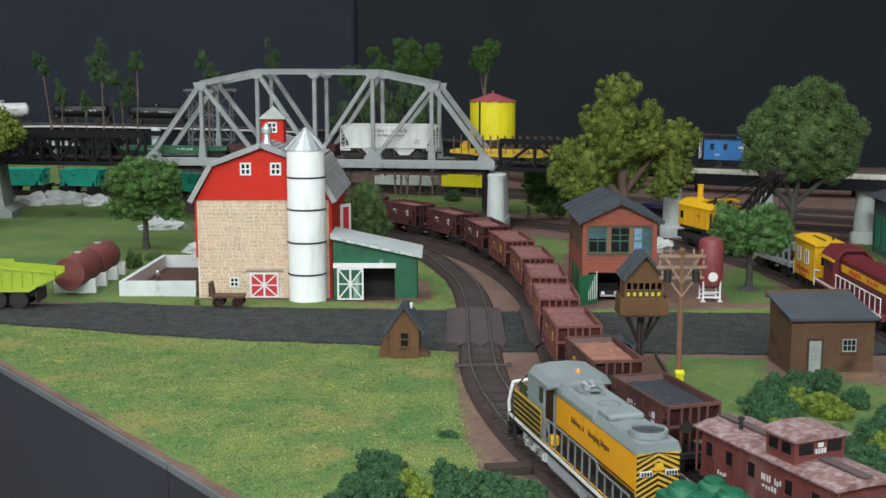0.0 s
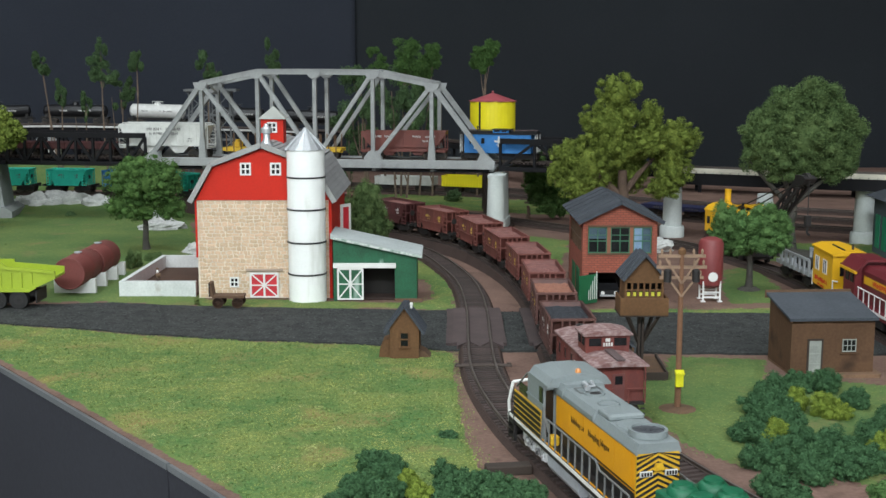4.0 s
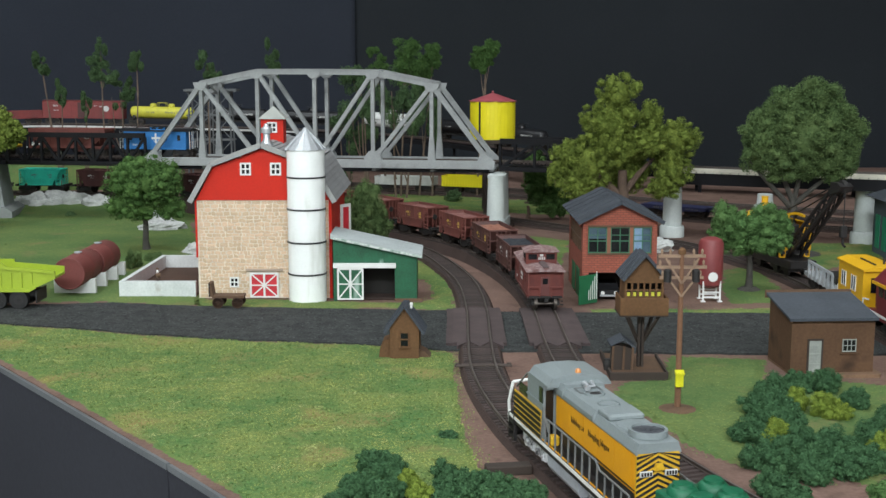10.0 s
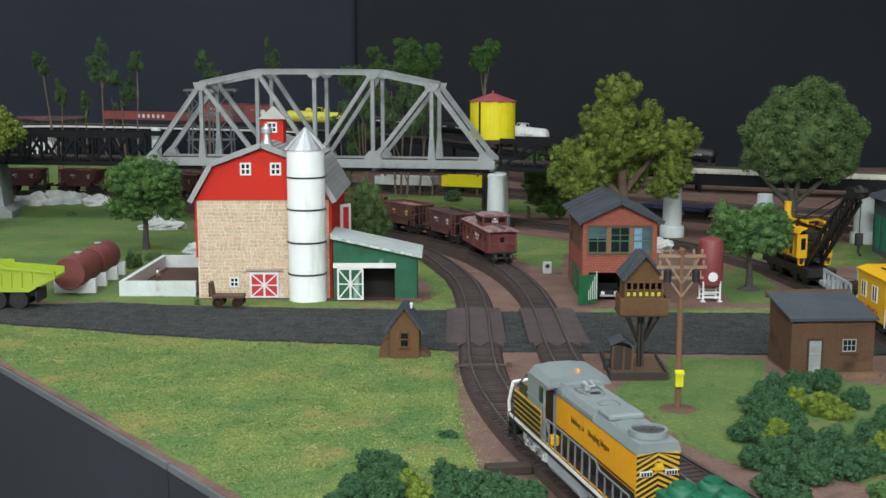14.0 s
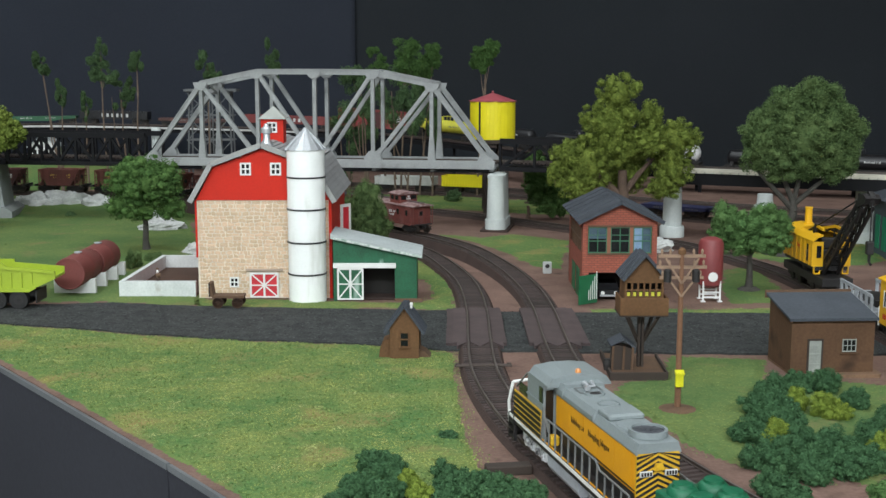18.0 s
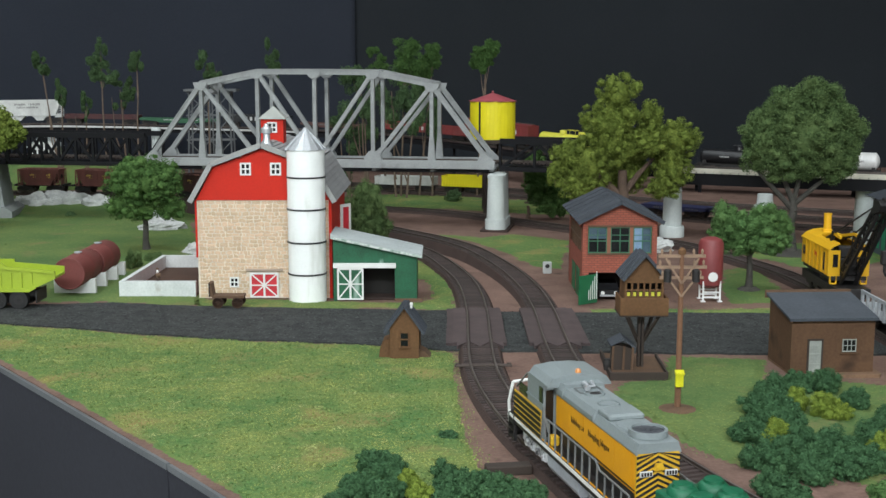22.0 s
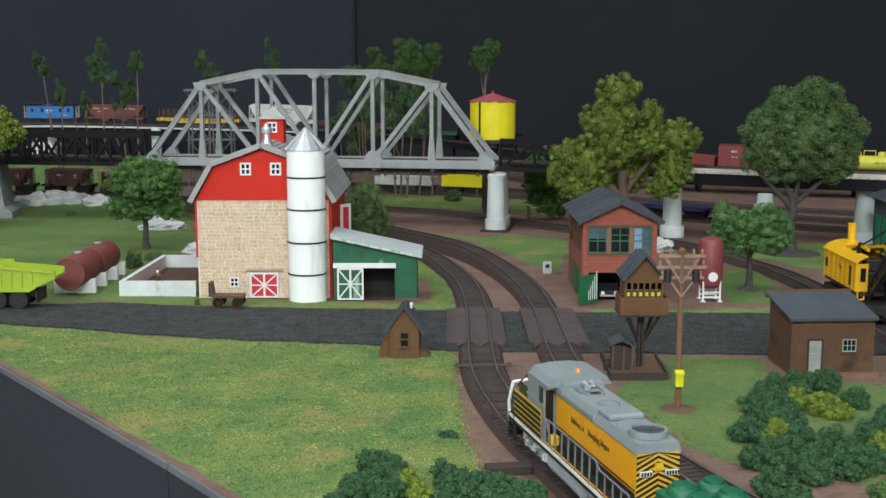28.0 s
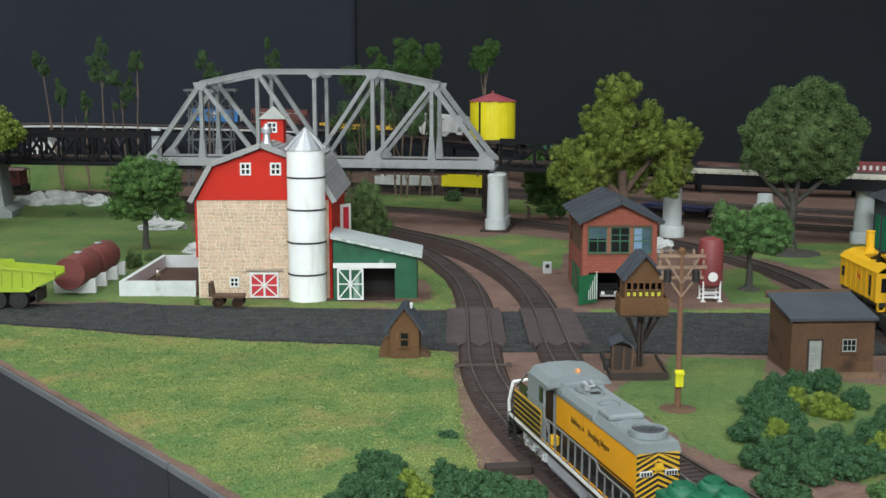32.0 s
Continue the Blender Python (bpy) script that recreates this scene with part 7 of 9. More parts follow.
def farm_tanks():
    for k, (x, y) in enumerate(((-346, 1060), (-345, 1121))):
        root = thing("storage_tank", x, y, 0, 90, "red-brown horizontal storage tank on white saddles", "tank", "farm storage tanks")
        part("shell", Shape().turned([(0.4, 0.5), (0.2, 13.6), (-0.6, 14.0), (-0.4, 14.8), (0.6, 15), (56, 15), (57.6, 14.4), (58.8, 12.4), (59.6, 9), (60, 0.5)], 0, 0, 22, 34), M_RUSTTANK, root, smooth=True)
        part("weld_band", Shape().turned([(28, 14.8), (28, 15.25), (30, 15.25), (30, 14.8)], 0, 0, 22, 34), M_RUSTTANK, root)
        part("hatch", Shape().lathe([(3.0, 36), (3.0, 37.4), (3.8, 37.5), (3.8, 38.3), (0.6, 38.6)], 18, 30, 0), M_SILVER, root, "silver hatch")
        for x0 in ((18, 53) if k == 0 else (27, 54)):
            part("saddle", Shape().prism([(-19.5, 0), (19.5, 0), (19.5, 14.5), (14.5, 14.2), (12.6, 12.6), (8, 9), (0, 6.9), (-8, 9), (-12.6, 12.6), (-14.5, 14.2), (-19.5, 14.5)], "x", x0 - 2.5, x0 + 2.5), M_WHITE, root)


M_RUSTTANK = mat("red_brown_tank", (0.2, 0.05, 0.042), 0.72, c2=(0.15, 0.04, 0.034), scale=30, fine=500)


def water_tower():
    root = thing("water_tower", 73, 1720, 0, 0, "yellow wooden water tower with a red conical roof", "water tower")
    n, r = 40, 33.0
    part("tank", Shape().lathe([(r - 0.6, 109), (r - 0.6, 164)], 40), M_WTYELLOW, root)
    for i in range(n):
        a0, a1 = TAU * (i + 0.01) / n, TAU * (i + 0.99) / n
        q = [(rr * math.cos(a), rr * math.sin(a)) for a, rr in ((a0, r - 0.5), (a1, r - 0.5), (a1, r + 0.3), (a0, r + 0.3))]
        part("stave", Shape().prism(q, "z", 108.6, 164), M_WTYELLOW, root)
    for z in (114, 124, 134, 145, 156):
        part("hoop", Shape().lathe([(r + 0.2, z - 0.3), (r + 0.42, z - 0.25), (r + 0.42, z + 0.25), (r + 0.2, z + 0.3)], 40), M_WTYELLOW, root)
    rf = Shape()
    k = 10
    v = [((r + 3.5) * math.cos(TAU * i / k), (r + 3.5) * math.sin(TAU * i / k), 163.5) for i in range(k)] + [(1.5 * math.cos(TAU * i / k), 1.5 * math.sin(TAU * i / k), 175.5) for i in range(k)]
    rf.faces(v, [(i, (i + 1) % k, k + (i + 1) % k, k + i) for i in range(k)] + [tuple(range(k))[::-1], tuple(range(k, 2 * k))])
    part("roof", rf, M_ROOFPINK, root, "faded red conical roof")
    part("finial", Shape().lathe([(1.4, 175), (2, 177), (0.4, 179)], 10), M_ROOFPINK, root)
    part("down_pipe", Shape().rod((-20, -28, 98), (-20, -28, 163), 1.3, n=8), M_BLACK, root)
    part("joist_deck", Shape().box(-34, 34, -34, 34, 103, 108.6), M_DARKWOOD, root)
    for x in (-10, 10):
        for y in (-24, 24):
            part("leg", Shape().beam((x * 1.15, y * 1.15, 0), (x, y, 104), 4.5, 4.5), M_DARKWOOD, root)
    for y in (-26, 26):
        part("brace", Shape().beam((-11, y, 10), (10, y, 98), 2, 3).beam((11, y, 10), (-10, y, 98), 2, 3), M_DARKWOOD, root)


M_WTYELLOW = mat("strong_yellow_paint", (0.9, 0.78, 0.015), 0.5, c2=(0.8, 0.68, 0.012), scale=40, fine=600, vary=0.02)
M_ROOFPINK = mat("faded_red_roof", (0.36, 0.07, 0.085), 0.6, c2=(0.28, 0.055, 0.065), scale=40, fine=600)


M_CARTWOOD = mat("dark_cart_wood", (0.085, 0.045, 0.026), 0.85, c2=(0.05, 0.028, 0.018), scale=90, fine=900)


def farm_cart():
    root = thing("farm_cart", -190, 1010, 1.6, 0, "small brown wooden farm cart with spoked wheels", "cart")
    part("bed", Shape().box(-13, 15, -7, 7, 8.6, 11, 0.3), M_OLDWOOD, root)
    part("end_board", Shape().prism([(-14.5, 10), (-12, 10), (-13.5, 22), (-16, 22)], "y", -6.5, 6.5), M_OLDWOOD, root)
    part("rail", Shape().rod((-15, -6.5, 22), (-15, -6.5, 10), 0.7, n=6), M_DARKWOOD, root)
    for x in (-7.5, 9.5):
        for y in (-8, 8):
            wh = part("wheel", Shape().lathe([(4.2, -0.5), (4.9, -0.5), (4.9, 0.5), (4.2, 0.5), (4.2, -0.5)], 18), M_CARTWOOD, root, at=place(x, y, 4.9, 0, 0, 90))
            for i in range(4):
                a = math.pi * i / 4
                part("spoke", Shape().beam((-4.4 * math.cos(a), -4.4 * math.sin(a), 0), (4.4 * math.cos(a), 4.4 * math.sin(a), 0), 0.55, 0.55), M_CARTWOOD, wh)
        part("axle", Shape().rod((x, -8, 4.9), (x, 8, 4.9), 0.8, n=8), M_DARKWOOD, root)


M_LIME = mat("lime_yellow_plastic", (0.36, 0.47, 0.03), 0.45, c2=(0.29, 0.385, 0.025), scale=30, fine=500)
M_RUBBER = mat("black_rubber", (0.015, 0.015, 0.015), 0.75, scale=100)


def dump_truck():
    root = thing("dump_truck", -386, 1014, 1.5, 1, "lime green toy dump truck with black double wheels", "truck")
    bed = Shape().prism([(-44, 16.4), (24, 16.4), (47, 27), (47, 33.4), (3, 37.2), (3, 40), (-44, 40.6)], "y", -14, -12.6).prism([(-44, 16.4), (24, 16.4), (47, 27), (47, 33.4), (3, 37.2), (3, 40), (-44, 40.6)], "y", 12.6, 14)
    bed.prism([(-44, 16), (24, 16), (47, 26.6), (47, 28.6), (24, 18), (-44, 18)], "y", -13.8, 13.8)
    bed.box(-46, -44, -14, 14, 17, 43)
    part("bed", bed, M_LIME, root)
    for i in range(8):
        x = -38 + i * 9
        part("bed_rib", Shape().prism([(x, 19 + max(0, x - 20) * 0.4), (x + 2.4, 19 + max(0, x - 20) * 0.4), (x + 2.4, 32), (x, 32.2)], "y", -14.9, -14), M_LIME, root)
    part("bed_rim", Shape().prism([(3, 35), (47, 31.2), (47, 33.8), (3, 37.8)], "y", -15.6, -13.8), M_LIME, root)
    part("bed_corner", Shape().prism([(-10, 35.2), (3, 35), (5, 38.2), (1, 41.4), (-10, 41.8)], "y", -15.4, -13.8), M_LIME, root)
    part("bed_beam", Shape().prism([(-44, 15), (24, 15), (30, 18.4), (30, 20.4), (23, 17.6), (-44, 17.6)], "y", -15.2, -13.8), M_LIME, root)
    part("chassis", Shape().box(-90, 28, -7, 7, 10, 15.6), M_BLACK, root)
    part("cab", Shape().box(-88, -56, -14, 14, 14, 46, 1.5), M_LIME, root)
    part("hood", Shape().box(-110, -88, -11, 11, 14, 32, 1.5), M_LIME, root)
    for x in (-96, -4, 14.5):
        for y in (-12, 12):
            t = part("tyre", Shape().disc((x, y, 8), "y", 8, 6, 24), M_RUBBER, root)
            part("rim", Shape().disc((x, y, 8), "y", 4.4, 6.5, 18), M_BLACK, t)
            part("hub", Shape().disc((x, y, 8), "y", 1.4, 7.0, 10), M_RUBBER, t)
    part("mud_flap", Shape().box(29, 30, -14, 14, 5, 16), M_BLACK, root)


def crossing():
    """Timber panels that carry the road over both tracks."""
    for way, x in ((WAY_A, 28), (WAY_B, 86)):
        root = thing("level_crossing", 0, 0, 0, 0, "dark brown timber level crossing panels", "level crossing", "crossing panels")
        a, b = way.near(x, 862), way.near(x, 992)
        for off, w in ((-15.0, 10.6), (0, 14.6), (15.0, 10.6)):
            part("panel", offset_bar(way, a, b, off, w, -5.4, -2.0), M_PLANK, root)
        for off, w in (((-23.0, 5.4),) if x < 50 else ((23.0, 5.4),)):
            part("ramp", offset_bar(way, a, b, -off, w, -6, -2.6), M_PLANK, root)
        for off in (-14, -3.5, 3.5, 14):
            c, d = way.at(a)
            o = Vector((-d.y, d.x, 0)).normalized()
            p = c + o * off
            q = p - d * 12 + o * (3.2 if off > 0 else -3.2) * (1 if abs(off) > 5 else -1)
            part("flangeway_point", Shape().prism([(p.x - 3.6, p.y), (p.x + 3.6, p.y), (q.x + 0.4, q.y), (q.x - 0.4, q.y)], "z", 2.0, 4.6), M_PLANK, root)


def uncoupler():
    """A flat bar laid across the near track, and a loose timber beside it."""
    c, d = WAY_A.at(WAY_A.near(28.2, 790))
    root = thing("rail_joiner_plate", c.x, c.y, 3.6, math.degrees(math.atan2(d.y, d.x)), "grey metal plate bolted across the rails", "plate")
    part("plate", Shape().box(-2, 2, -20, 20, 0, 1.4, 0.3), M_RAIL, root)
    for y in (-18, 18):
        part("bolt", Shape().disc((0, y, 1.9), "z", 1.4, 1.0, 8), M_RAIL, root)
    t = thing("loose_timber", 34, 583, 0, 8, "dark timber baulk lying beside the track", "timber")
    part("baulk", Shape().box(-12, 12, -4, 4, 0, 5, 0.5), M_DARKWOOD, t)


for make in (brown_shed, small_hut, signal_box, parked_car, lookout, coal_box, telegraph_pole, upright_tank, farm_tanks, water_tower, farm_cart, dump_truck, crossing, uncoupler):
    make()


# ---- trees, bushes and rocks ----
def leaf_mat(name, c, c2):
    return mat(name, c, 0.9, c2=c2, scale=45, fine=220, bump=0, islands=0.22, spec=0.1, mix=(0.3, 0.7))


M_LEAF = {
    "mid": leaf_mat("mid_green_foam", (0.092, 0.168, 0.05), (0.05, 0.105, 0.03)),
    "fresh": leaf_mat("fresh_green_foam", (0.115, 0.21, 0.072), (0.062, 0.13, 0.042)),
    "olive": leaf_mat("olive_foam", (0.21, 0.27, 0.056), (0.085, 0.115, 0.024)),
    "dark": leaf_mat("dark_green_foam", (0.128, 0.188, 0.07), (0.058, 0.1, 0.038)),
    "bush": leaf_mat("blue_green_foam", (0.072, 0.15, 0.066), (0.038, 0.092, 0.042)),
    "lime": leaf_mat("lime_foam", (0.215, 0.28, 0.05), (0.12, 0.175, 0.03)),
    "far": leaf_mat("deep_green_foam", (0.1, 0.165, 0.07), (0.052, 0.095, 0.042)),
}
M_BARK = mat("brown_bark", (0.13, 0.085, 0.06), 0.9, c2=(0.08, 0.052, 0.038), scale=100, fine=600, bump=0.5)
M_GREYBARK = mat("dark_grey_bark", (0.075, 0.07, 0.06), 0.9, c2=(0.045, 0.042, 0.036), scale=100, fine=600, bump=0.5)
M_PALEBARK = mat("pale_twig", (0.2, 0.145, 0.105), 0.9, c2=(0.12, 0.086, 0.064), scale=100, fine=600)


def ball(sh, c, r, seed, rings=7, n=10):
    v = []
    for i in range(rings + 1):
        a = math.pi * i / rings
        for j in range(n):
            b = TAU * j / n
            p = Vector((math.sin(a) * math.cos(b), math.sin(a) * math.sin(b), math.cos(a)))
            k = 1 + 0.3 * noise.noise(p * 2.2 + Vector((seed, seed * 0.7, 3)))
            v.append((c[0] + p.x * r[0] * k, c[1] + p.y * r[1] * k, c[2] + p.z * r[2] * k))
    sh.faces(v, [(i * n + j, i * n + (j + 1) % n, (i + 1) * n + (j + 1) % n, (i + 1) * n + j) for i in range(rings) for j in range(n)])


def crown(root, lumps, material, count, size, seed, name="crown", fluff=0.08, knobs=26, wisp=False, soft=False):
    """Foliage: cores of foam and a skin of many small leaves round uneven knobs."""
    rng = np.random.default_rng(seed)
    pts, nrm, cores, small = [], [], Shape(), []
    pick = random.Random(seed)
    for q, (x, y, z, rx, ry, rz) in enumerate(lumps):
        if wisp:
            small.append((x, y, z, rx, ry, rz))
            ball(cores, (x, y, z), (rx * 0.42, ry * 0.42, rz * 0.42), seed + q)
            continue
        ball(cores, (x, y, z), (rx * 0.55, ry * 0.55, rz * 0.55), seed + q, 12, 18)
        small.append((x, y, z, rx * 0.66, ry * 0.66, rz * 0.66))
        grain = min(9.0 if soft else 6.2, rx * 0.38)
        many = int(knobs * 0.075 * (rx / grain) ** 2) + 8
        for i in range(many):
            h = 1 - 2 * (i + 0.5) / many
            a, w = i * 2.4 + pick.uniform(-0.4, 0.4), math.sqrt(max(0, 1 - h * h))
            k = pick.uniform(0.55, 1.2) * grain / rx
            d = pick.uniform(0.62, 0.98)
            small.append((x + rx * d * w * math.cos(a), y + ry * d * w * math.sin(a), z + rz * d * h, rx * k, ry * k * pick.uniform(0.8, 1.2), rz * k * pick.uniform(0.7, 1.25)))
    total = sum(l[3] * l[5] for l in small)
    for q, (x, y, z, rx, ry, rz) in enumerate(small):
        m = max(26, int(count * rx * rz / total))
        d = rng.normal(size=(m, 3))
        d /= np.linalg.norm(d, axis=1)[:, None]
        if wisp:
            rad = rng.uniform(0.5, 1.0, m) ** 0.6 * (0.92 + 0.2 * np.sin(d[:, 0] * 9 + q) * np.cos(d[:, 2] * 7 + q)) + np.abs(rng.normal(size=m)) * 0.05
        else:
            rad = 0.92 + rng.normal(size=m) * (0.1 + fluff * 0.3)
            ball(cores, (x, y, z), (rx * 0.74, ry * 0.74, rz * 0.74), seed + q, 4, 6) if q % 2 == 0 else None
        nrm.append(d)
        pts.append(np.column_stack([x + d[:, 0] * rx * rad, y + d[:, 1] * ry * rad, z + d[:, 2] * rz * rad]))
    c = np.concatenate(pts)
    v, f = flakes(c, size, rng, 1.0, np.concatenate(nrm), 1.3 if wisp else 1.0 if soft else 0.4)
    part("inner_foliage", cores, material, root)
    return raw(name, v, f, material, root)


def limbs(root, base, z1, r, forks, material, seed, tilt=(0, 0)):
    rng = random.Random(seed)
    top = Vector((tilt[0], tilt[1], z1))
    sh = Shape()
    prev, pr = Vector((0, 0, 0)), r * 1.35
    for i in range(1, 6):
        u = i / 5
        p = Vector((top.x * u, top.y * u, top.z * u)) + Vector((rng.uniform(-1, 1), rng.uniform(-1, 1), 0)) * r * 0.25
        rr = r * (1.1 - 0.45 * u)
        sh.rod(prev, p, pr, rr, 9)
        prev, pr = p, rr
    part("trunk", sh, material, root, smooth=True)
    for f in forks:
        b = Shape()
        p = Vector((top.x, top.y, f[3]))
        q = Vector(f[:3])
        mid = p.lerp(q, 0.5) + Vector((rng.uniform(-2, 2), rng.uniform(-2, 2), 1.5))
        b.rod(p, mid, r * 0.55, r * 0.42, 7).rod(mid, q, r * 0.42, r * 0.2, 7)
        part("limb", b, material, root, smooth=True)


def tree(x, y, label, lumps, leaf, count, size, trunk_z, r, forks=(), bark=M_BARK, seed=1, tilt=(0, 0), base=None, wisp=False, soft=False):
    root = thing("tree", x, y, 0, 0, label, "tree", "model trees")
    if base:
        part("root_disc", Shape().lathe([(base, 0), (base, 1.5), (base * 0.7, 3), (r * 2, 4)], 20).wobble(1.2, 9, seed), M_GREYBARK, root)
    limbs(root, None, trunk_z, r, forks, bark, seed, tilt)
    crown(root, lumps, M_LEAF[leaf], count, size, seed, wisp=wisp, soft=soft, fluff=0.12 if soft else 0.08)
    return root


def scatter_lumps(rx, ry, rz, z, n, seed, k=0.42):
    """Lumps spread over an ellipsoid."""
    rng = random.Random(seed)
    out = [(0, 0, z, rx * 0.72, ry * 0.72, rz * 0.72)]
    for i in range(n):
        a = TAU * i / n * 2.4 + rng.uniform(-0.3, 0.3)
        h = rng.uniform(-0.75, 0.85)
        w = math.sqrt(max(0.05, 1 - h * h))
        s = k * rng.uniform(0.8, 1.2)
        out.append((rx * 0.62 * w * math.cos(a), ry * 0.62 * w * math.sin(a), z + rz * 0.62 * h, rx * s, ry * s, rz * s))
    return out


tree(-347, 1347, "round mid-green foam tree with a thin trunk", scatter_lumps(44, 42, 40, 74, 14, 3) + [(-30, 0, 54, 18, 18, 17), (32, -4, 50, 18, 18, 17), (0, -10, 52, 26, 22, 18)], "mid", 30000, 1.0, 50, 3.8, [(-18, 0, 66, 34), (18, 4, 68, 36), (2, -10, 60, 38)], M_GREYBARK, seed=3)
tree(292, 1093, "fresh green foam tree beside the red tank", [(0, 0, 58, 28, 26, 20), (-22, -2, 68, 15, 15, 16), (-28, 2, 55, 12, 12, 13), (-8, -10, 62, 17, 15, 16), (14, -4, 72, 16, 15, 14), (27, 0, 62, 13, 12, 14), (32, 3, 50, 10, 10, 9), (8, -12, 50, 16, 14, 13), (-15, -8, 45, 13, 12, 10), (20, -8, 46, 12, 11, 10)], "fresh", 42000, 0.75, 40, 3.4, [(-14, 0, 54, 32), (14, 2, 56, 34)], M_GREYBARK, 5, base=11)
tree(217, 1392, "large olive green tree with a billowing crown", [(-10, 0, 181, 25, 24, 26), (30, 2, 152, 15, 14, 18), (-17, 0, 147, 40, 34, 32), (-64, 4, 104, 24, 24, 26), (-44, 0, 96, 30, 30, 34), (-56, -6, 72, 24, 22, 18), (61, 0, 127, 30, 26, 25), (57, 2, 93, 25, 24, 30), (48, 0, 72, 24, 22, 18), (14, 14, 118, 36, 22, 26), (6, 22, 84, 30, 14, 26), (-14, -2, 118, 26, 28, 26), (24, -6, 124, 26, 26, 20), (-80, 2, 88, 12, 14, 16)], "olive", 86000, 1.0, 90, 8, [(-34, 4, 88, 56), (36, 8, 104, 62)], M_BARK, 7)
tree(398, 1318, "tall dark green tree with a broad fine crown", [(22, 0, 177, 25, 23, 25), (-10, 0, 162, 30, 28, 26), (-34, 0, 142, 27, 27, 27), (40, 0, 152, 31, 28, 30), (50, 0, 126, 29, 26, 30), (-40, 0, 118, 22, 22, 24), (6, -6, 134, 50, 40, 42), (-16, -6, 108, 28, 26, 22), (14, -4, 104, 24, 22, 19), (46, 0, 104, 24, 22, 19)], "dark", 120000, 0.95, 62, 6.2, [(-56, 0, 112, 52), (42, 0, 92, 56), (8, 0, 100, 58), (-20, 0, 108, 60)], M_GREYBARK, 9, base=34, soft=True)
tree(-618, 1570, "olive tree at the end of the black truss", scatter_lumps(52, 44, 40, 122, 10, 11), "olive", 9000, 2.1, 96, 4, seed=11)
tree(-622, 1440, "dark green tree by the grey pier", scatter_lumps(30, 28, 30, 44, 8, 13), "far", 6000, 1.8, 28, 3, seed=13)
tree(-87, 1330, "dense dark green shrub behind the barn", [(0, 0, 52, 20, 19, 28), (-14, 5, 44, 20, 18, 30), (10, 0, 36, 17, 16, 24), (-4, -6, 26, 24, 18, 22)], "dark", 30000, 0.8, 16, 3, seed=15)
tree(120, 1628, "dark bushy tree in the shade of the olive tree", [(8, 0, 74, 18, 17, 23), (14, 0, 52, 22, 18, 26), (24, 4, 32, 24, 18, 22), (38, 6, 26, 22, 18, 22)], "mid", 22000, 1.1, 20, 3, seed=17)


def tall_tree(x, y, h, crowns, seed, lean=(0, 0), r=1.7, leaf="far"):
    root = thing("tree", x, y, 0, 0, "slender tall tree with a bare trunk and small crown", "tree", "slender trees behind the bridge")
    sh = Shape()
    prev = Vector((0, 0, 0))
    for i in range(1, 6):
        u = i / 5
        p = Vector((lean[0] * u, lean[1] * u, h * 0.92 * u)) + Vector((noise.noise(Vector((seed, u * 3, 1))) * 4, 0, 0))
        sh.rod(prev, p, r * (1.15 - 0.7 * (i - 1) / 5), r * (1.15 - 0.7 * u), 7)
        prev = p
    part("trunk", sh, M_PALEBARK, root, smooth=True)
    if h < 200:
        part("side_trunk", Shape().rod((1, 0, h * 0.16), (-h * 0.1, 0, h * 0.5), r * 0.8, r * 0.6, 6).rod((-h * 0.1, 0, h * 0.5), (-h * 0.12, 0, h * 0.85), r * 0.6, r * 0.3, 6), M_PALEBARK, root, smooth=True)
    lumps = []
    rng = random.Random(seed)
    for cx, cz, w, hh in crowns:
        cz, w, hh = (cz + 8, w * 1.3, hh * 1.25) if x > -200 else (cz, w * 1.05, hh * 1.05)
        if x > -75 and cz > 200:
            lumps.append((cx, 0, cz, w * 0.72, w * 0.6, hh * 0.8))
        for k in range(9):
            g = rng.uniform(0.22, 0.46)
            u = rng.uniform(-1.3, 1.0)
            lumps.append((cx + rng.uniform(-0.75, 0.75) * w * (1.15 - 0.45 * abs(u)), rng.uniform(-0.5, 0.5) * w, cz + u * hh, w * g, w * g, hh * g * 1.25))
        part("branch", Shape().rod((lean[0] * 0.75, 0, h * 0.7), (cx, 0, cz), r * 0.5, r * 0.2, 6), M_PALEBARK, root)
    crown(root, lumps, M_LEAF[leaf], 13000 if x > -75 and h > 200 else 7000, 1.05, seed, wisp=True)


